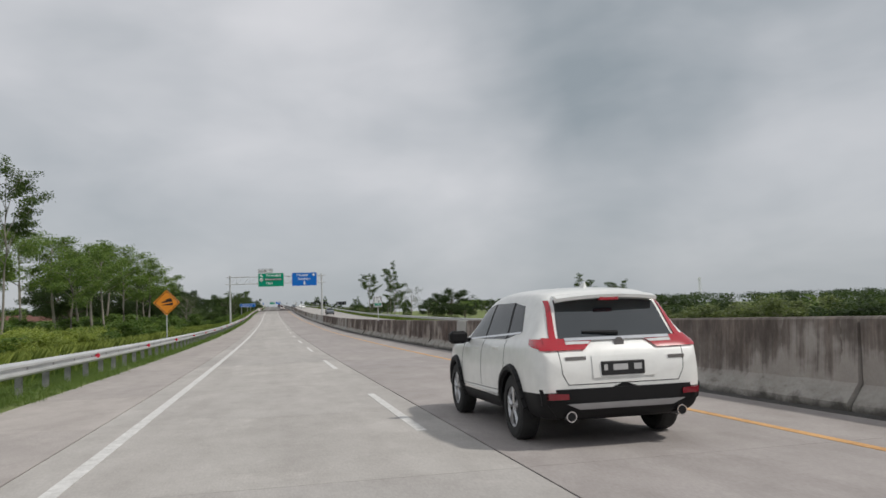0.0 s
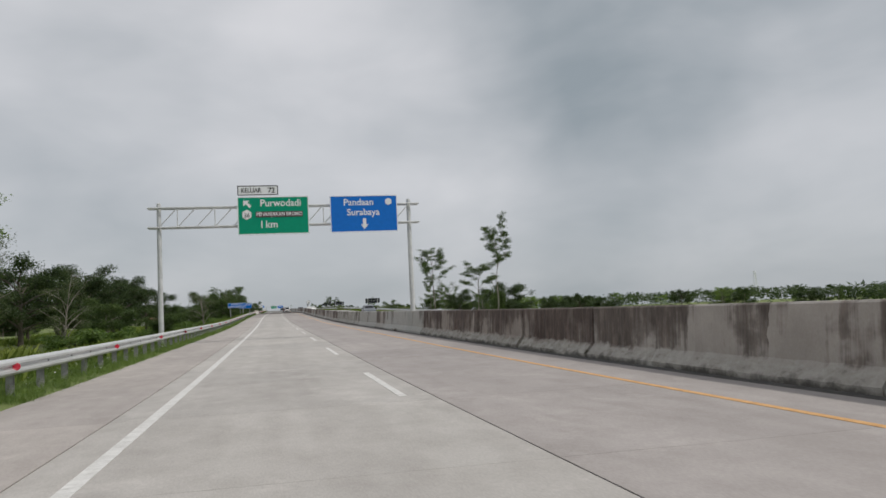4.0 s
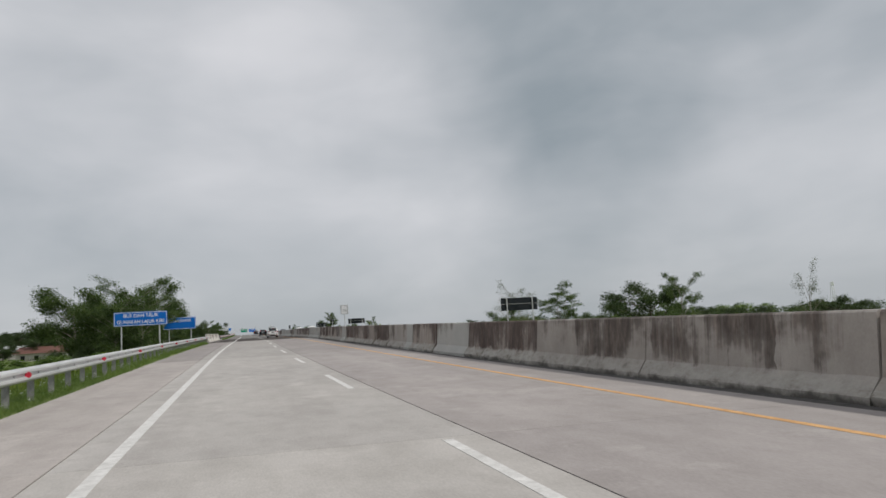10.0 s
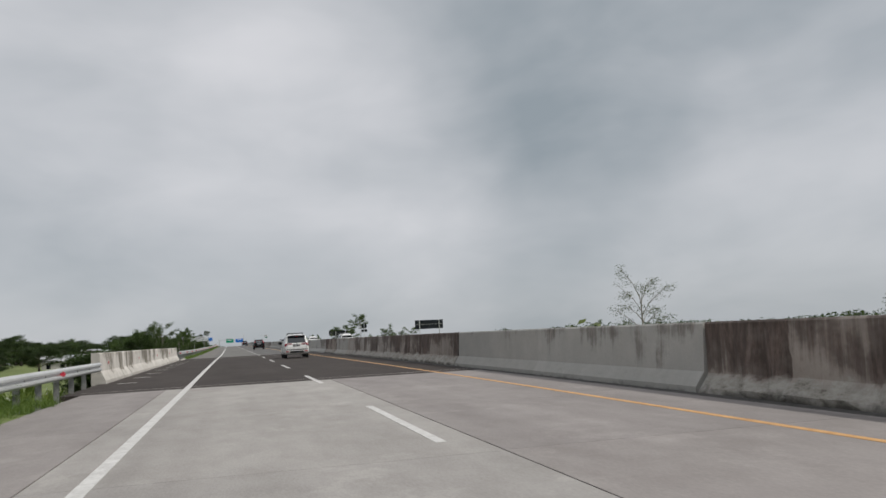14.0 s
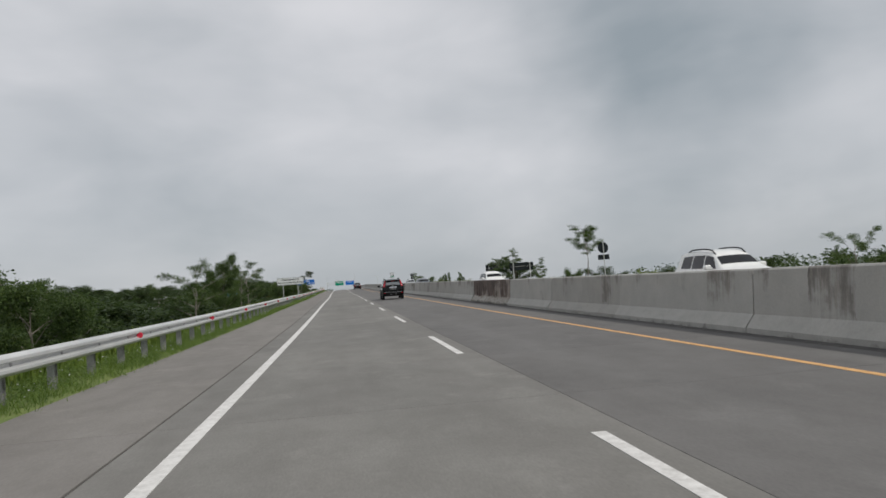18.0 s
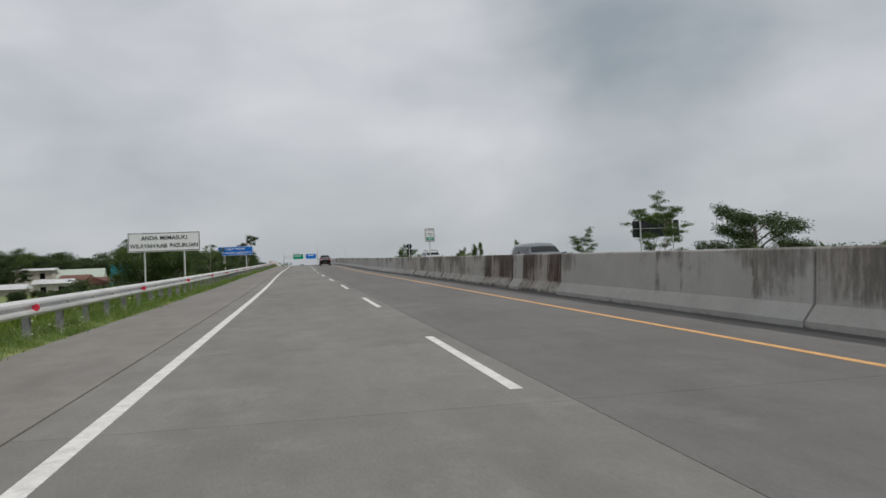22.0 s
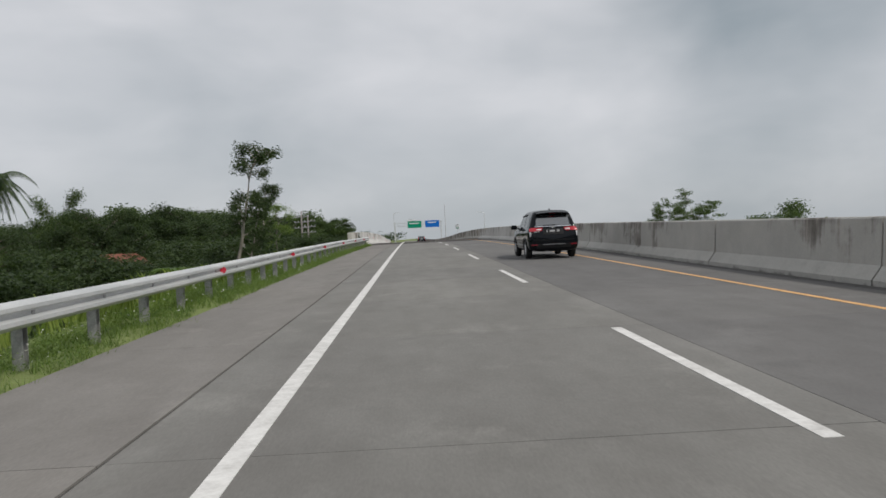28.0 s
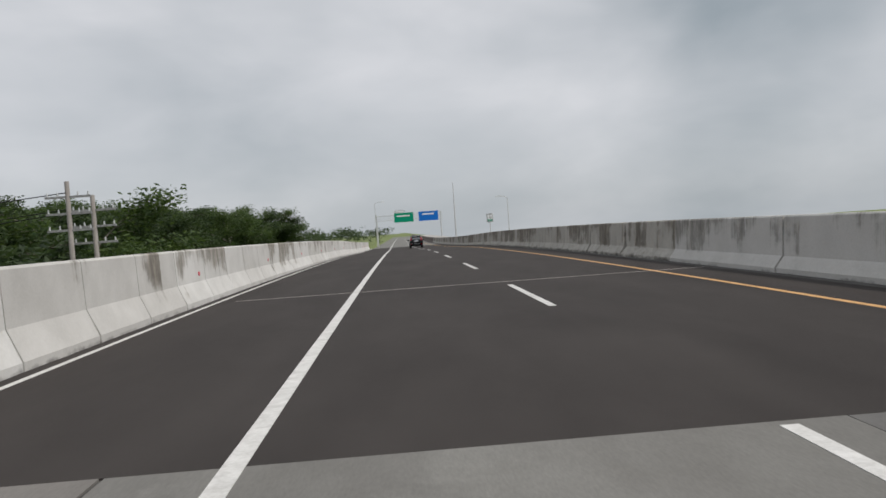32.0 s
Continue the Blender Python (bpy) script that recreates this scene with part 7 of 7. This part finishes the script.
def strewn(count, x0, x1, y0, y1, skip=()):
    out = []
    for _ in range(count):
        x, y = rng.uniform(x0, x1), rng.uniform(y0, y1)
        if any(a < y < b for a, b in skip):
            continue
        p = on_road(x, y)
        out.append((p.x, p.y, land(p.x, p.y) - 0.02))
    return out


BRIDGES = ((288, 331), (587, 800))
def ragged(spots, edge, reach):
    """Keeps what lies behind a wavering edge towards the shoulder."""
    return [(x, y, z) for x, y, z in spots if x - along(ROAD_X, y) < edge + reach * noise.noise((0.0, y * 0.55, 7.0)) + 0.5 * reach * noise.noise((3.0, y * 1.7, 7.0))]


blades("verge_grass", ragged(strewn(30000, -4.3, -2.5, -8, 590, BRIDGES), -2.78, 0.30), 0.17, 0.9, 0.010, 22, M_GRASS, 1, "short lush grass under the guardrail", fine=True)
weeds = ragged(strewn(17000, -4.3, -2.5, -8, 590, BRIDGES), -2.80, 0.34)
tagged(new("verge_weeds", leaves_mesh("verge_weeds", [(x, y, z + 0.04 + 0.50 * abs(noise.noise((x * 0.9, y * 0.5, 1.0)))) for x, y, z in weeds], 0.085, 26, 0.019, 0.75, M_GRASS, 4)),
       "soft low weeds round the guardrail posts", "weeds", kind="stuff")
blades("slope_grass", strewn(9500, -10, -4.0, -8, 592, BRIDGES), 0.55, 0.45, 0.035, 8, M_GRASS_TALL, 2, "rough grass on the embankment slope")
blades("tall_reeds", strewn(6000, -13, -5.4, 4, 100), 0.75, 0.5, 0.024, 15, M_REED, 3, "tall yellow-green grass and reeds below the woods")
blades("meadow", strewn(2500, -40, -11, 195, 262), 0.9, 0.3, 0.06, 8, M_GRASS_TALL, 8, "bright green paddy field beside the embankment")
blades("far_verge_grass", strewn(5000, 20.7, 27, -8, 555), 0.6, 0.4, 0.05, 6, M_GRASS_TALL, 9, "rough grass along the opposite carriageway")
blades("lush_slope", strewn(5500, -13, -4.2, -8, 118), 0.42, 0.6, 0.045, 9, M_GRASS, 14, "lush bright grass on the low slope")
bl = strewn(1500, -4.1, -2.85, 90, 590, BRIDGES)
tagged(new("verge_blossom", leaves_mesh("verge_blossom", [(x, y, z + 0.24) for x, y, z in bl], 0.06, 3, 0.022, 1.0, M_FLOWER, 12)), "tiny white wild flowers in the verge grass", "flowers", kind="stuff")

# ---- houses beyond the slope, poles and mast ----
M_SHED = worn("turquoise_paint", (0.02, 0.30, 0.42), (0.04, 0.42, 0.56), 2.0, 0.6)
M_ROOF_RED = worn("red_tile_roof", (0.10, 0.045, 0.035), (0.17, 0.075, 0.055), 3.0, 0.85, fine=12.0)
M_ROOF_GREY = worn("grey_sheet_roof", (0.40, 0.41, 0.42), (0.55, 0.56, 0.57), 1.2, 0.6)
M_ROOF_PALE = worn("pale_green_sheet_roof", (0.30, 0.35, 0.30), (0.42, 0.47, 0.41), 1.2, 0.6)
M_ROOF_RUST = worn("rusty_sheet_roof", (0.13, 0.040, 0.025), (0.22, 0.075, 0.045), 2.0, 0.8)
M_WALL = worn("house_plaster", (0.36, 0.345, 0.32), (0.52, 0.50, 0.47), 1.5, 0.85)
M_WALL_DIM = worn("unpainted_plaster", (0.30, 0.27, 0.25), (0.42, 0.38, 0.35), 1.5, 0.9)


def house(x, y, w, d, eave, ridge, roof, wall, turn=0.0):
    """Eave and ridge are heights above the pavement there."""
    p = on_road(x, y)
    z0 = land(p.x, p.y)
    b = thing("house", Matrix.Translation((p.x, p.y, z0)) @ pose(0, 0, 0, 0, 0, turn), "low village house with a pitched roof below the embankment", "house", "village houses")
    e, r = p.z + eave - z0, p.z + ridge - z0
    part("wall", box((-w / 2, -d / 2, -1.0), (w / 2, d / 2, e)), wall, b)
    bm = bmesh.new()
    o = 0.5
    pts = [(-w / 2 - o, -d / 2 - o, e - 0.1), (w / 2 + o, -d / 2 - o, e - 0.1), (w / 2 + o, d / 2 + o, e - 0.1), (-w / 2 - o, d / 2 + o, e - 0.1), (-w / 2 - o, 0, r), (w / 2 + o, 0, r)]
    vs = [bm.verts.new(q) for q in pts]
    for f in ((0, 1, 5, 4), (2, 3, 4, 5), (0, 4, 3), (1, 2, 5), (3, 2, 1, 0)):
        bm.faces.new([vs[i] for i in f])
    bmesh.ops.recalc_face_normals(bm, faces=bm.faces)
    part("roof", bm, roof, b)
    n = max(2, int(w / 2.6))
    for k in range(n):
        xx = -w / 2 + w * (k + 0.5) / n
        win = part("window", box((xx - 0.45, -d / 2 - 0.04, e - 1.7), (xx + 0.45, -d / 2 + 0.02, e - 0.6), 0.01), M_GLASS, b)
        part("frame", box((xx - 0.5, -d / 2 - 0.05, e - 1.78), (xx + 0.5, -d / 2 - 0.03, e - 1.7)), M_SIGNWHITE, win)
    return b


house(-46.6, 562, 6.2, 5, 1.15, 1.5, M_ROOF_GREY, M_WALL_DIM, 4)
house(-39.8, 549, 5.6, 4.5, -1.15, -0.5, M_ROOF_GREY, M_WALL, 6)
house(-40.4, 567, 8.4, 7, -0.5, 1.1, M_ROOF_PALE, M_WALL, 9)
house(-37.6, 554, 4.2, 4, -0.75, 0.05, M_ROOF_RED, M_WALL_DIM, -6)
house(-31.0, 544, 4.6, 4.6, -1.5, -0.4, M_ROOF_RED, M_WALL_DIM, 82)
house(-44.0, 538, 6.0, 4.0, -1.6, -0.9, M_ROOF_GREY, M_WALL_DIM, 3)
house(-17.0, 559, 3.0, 3.4, -0.6, 0.6, M_ROOF_RUST, M_WALL_DIM, 80)
house(-18.2, 577, 3.4, 3.0, -1.3, -0.65, M_ROOF_GREY, M_WALL, 5)
house(-52, 345, 10, 7, -0.8, 0.6, M_ROOF_GREY, M_WALL, 10)
house(-44, 385, 9, 7, -0.9, 0.5, M_ROOF_RED, M_WALL, -8)
house(-62, 420, 12, 8, -0.5, 0.9, M_ROOF_GREY, M_WALL, 5)
house(-38, 470, 9, 6, -1.0, 0.4, M_ROOF_GREY, M_WALL, 5)
house(-62, 235, 9, 6, 0.2, 1.4, M_ROOF_RED, M_WALL_DIM, 15)
house(-75, 255, 12, 7, 0.4, 1.6, M_ROOF_RED, M_WALL, 0)
shed_at = on_road(-26.6, 540)
shed_z = land(shed_at.x, shed_at.y)
shed = thing("blue_stilt_shed", Matrix.Translation((shed_at.x, shed_at.y, shed_z)), "bright turquoise shed on stilts below the embankment", "shed")
top = shed_at.z + 1.55 - shed_z
part("cabin", box((-1.7, -1.5, top - 2.0), (1.7, 1.5, top), 0.03), M_SHED, shed)
part("floor", box((-2.0, -1.8, top - 2.15), (2.0, 1.8, top - 2.0)), M_SHED, shed)
part("roof_edge", box((-1.85, -1.65, top - 0.1), (1.85, 1.65, top + 0.06), 0.02), M_SHED, shed)
part("water_tank", rod((0, 0, top + 0.06), (0, 0, top + 0.85), 0.42, 0.36, 14), M_ROOF_GREY, shed, "small grey water tank")
part("aerial", rod((0.1, 0.5, top), (0.1, 0.5, top + 1.9), 0.035, sides=6), M_POST, shed, "thin grey aerial pole")
for k in range(9):
    part("batten", box((-1.66 + 0.4 * k, -1.53, top - 2.0), (-1.60 + 0.4 * k, -1.5, top - 0.1)), M_SHED, shed)
for x in (-1.6, 0.0, 1.6):
    for y in (-1.4, 1.4):
        part("stilt", box((x - 0.12, y - 0.12, -0.5), (x + 0.12, y + 0.12, top - 2.15)), M_SHED, shed)


def wires(pole, ends):
    for k, (z, sag) in enumerate(ends):
        bm = bmesh.new()
        prev = Vector((0, 0, z))
        for i in range(1, 11):
            u = i / 10
            q = Vector((-46 * u, 6 * u, z - sag * 4 * u * (1 - u)))
            add_rod(bm, prev, q, 0.022, sides=4)
            prev = q
        part("wire", bm, M_TRIM, pole)


def utility_pole(x, y, top, arms):
    p = on_road(x, y)
    z0 = land(p.x, p.y)
    u = thing("utility_pole", Matrix.Translation((p.x, p.y, z0)), "grey concrete utility pole with steel cross-arms", "utility pole", "utility poles")
    h = p.z + top - z0
    part("shaft", rod((0, 0, -0.5), (0, 0, h), 0.16, 0.10, 10), M_SHOULD, u)
    if arms and x < -13.2:
        wires(u, ((h - 0.5, 0.9), (h - 1.25, 1.0), (h - 1.4, 1.1)))
    for k in range(arms):
        z = h - 0.7 - 0.75 * k
        arm = part("cross_arm", box((-1.0, -0.05, z - 0.05), (1.0, 0.05, z + 0.05)), M_POST, u)
        for x2 in (-0.9, -0.45, 0.45, 0.9):
            part("insulator", rod((x2, 0, z + 0.05), (x2, 0, z + 0.22), 0.045, 0.03, 8), M_GALV, arm)


utility_pole(-13.6, 616.0, 4.75, 3)
utility_pole(-12.9, 617.0, 4.15, 3)
utility_pole(-14.5, 583.0, 3.1, 0)
mast_at = Vector((350, 590, land(350, 590)))
mast = thing("lattice_mast", Matrix.Translation(mast_at), "distant grey lattice telephone mast", "mast")
for sx in (-1, 1):
    for sy in (-1, 1):
        part("leg", rod((sx * 1.6, sy * 1.6, -1), (sx * 0.5, sy * 0.5, 22), 0.14, sides=5), M_SIGNWHITE, mast)
for k in range(10):
    z, w = 2.2 * k, 1.6 - 1.1 * k / 10
    part("brace", rod((-w, -w, z), (w, -w, z + 2.2), 0.09, sides=4), M_SIGNWHITE, mast)
    part("brace", rod((w, -w, z), (-w, -w, z + 2.2), 0.09, sides=4), M_SIGNWHITE, mast)
for k in range(3):
    part("antenna", box((-0.9 + 0.7 * k, -0.7, 19.5), (-0.5 + 0.7 * k, -0.4, 22.3), 0.05), M_SIGNWHITE, mast)

# ---- pavement slabs ----
def slabs(parent, y0, y1, columns, limit):
    n, length = round((y1 - y0) / SLAB), (y1 - y0) / round((y1 - y0) / SLAB)
    for x0, x1, material in columns:
        w = (x1 - x0 - GAP) / 2
        me = mesh_of("slab", box((-w, -length / 2 + 0.004, -0.10), (w, length / 2 - 0.004, 0.0)), material)
        for k in range(n):
            s = new("slab", me)
            s.parent = parent
            s.matrix_world = road_pose((x0 + x1) / 2, y0 + length * (k + 0.5))


slabs(road_1, -30, 225.0, COLUMNS, 300)
slabs(road_1, 225.0, BRIDGE_1[0], ((-2.75, -0.56, M_CONC4B), (-0.56, 4.04, M_CONC4), (4.04, 8.84, M_CONC4B)), 300)
slabs(road_2, BRIDGE_1[1], 505.0, ((-2.75, -0.572, M_SHOULD2), (-0.56, 3.93, M_CONC2), (3.916, 8.84, M_CONC3)), 300)
slabs(road_2, 505.0, BRIDGE_2[0], ((-2.75, -0.834, M_SHOULD2), (-0.82, 4.06, M_CONC2), (4.046, 8.84, M_CONC3)), 300)
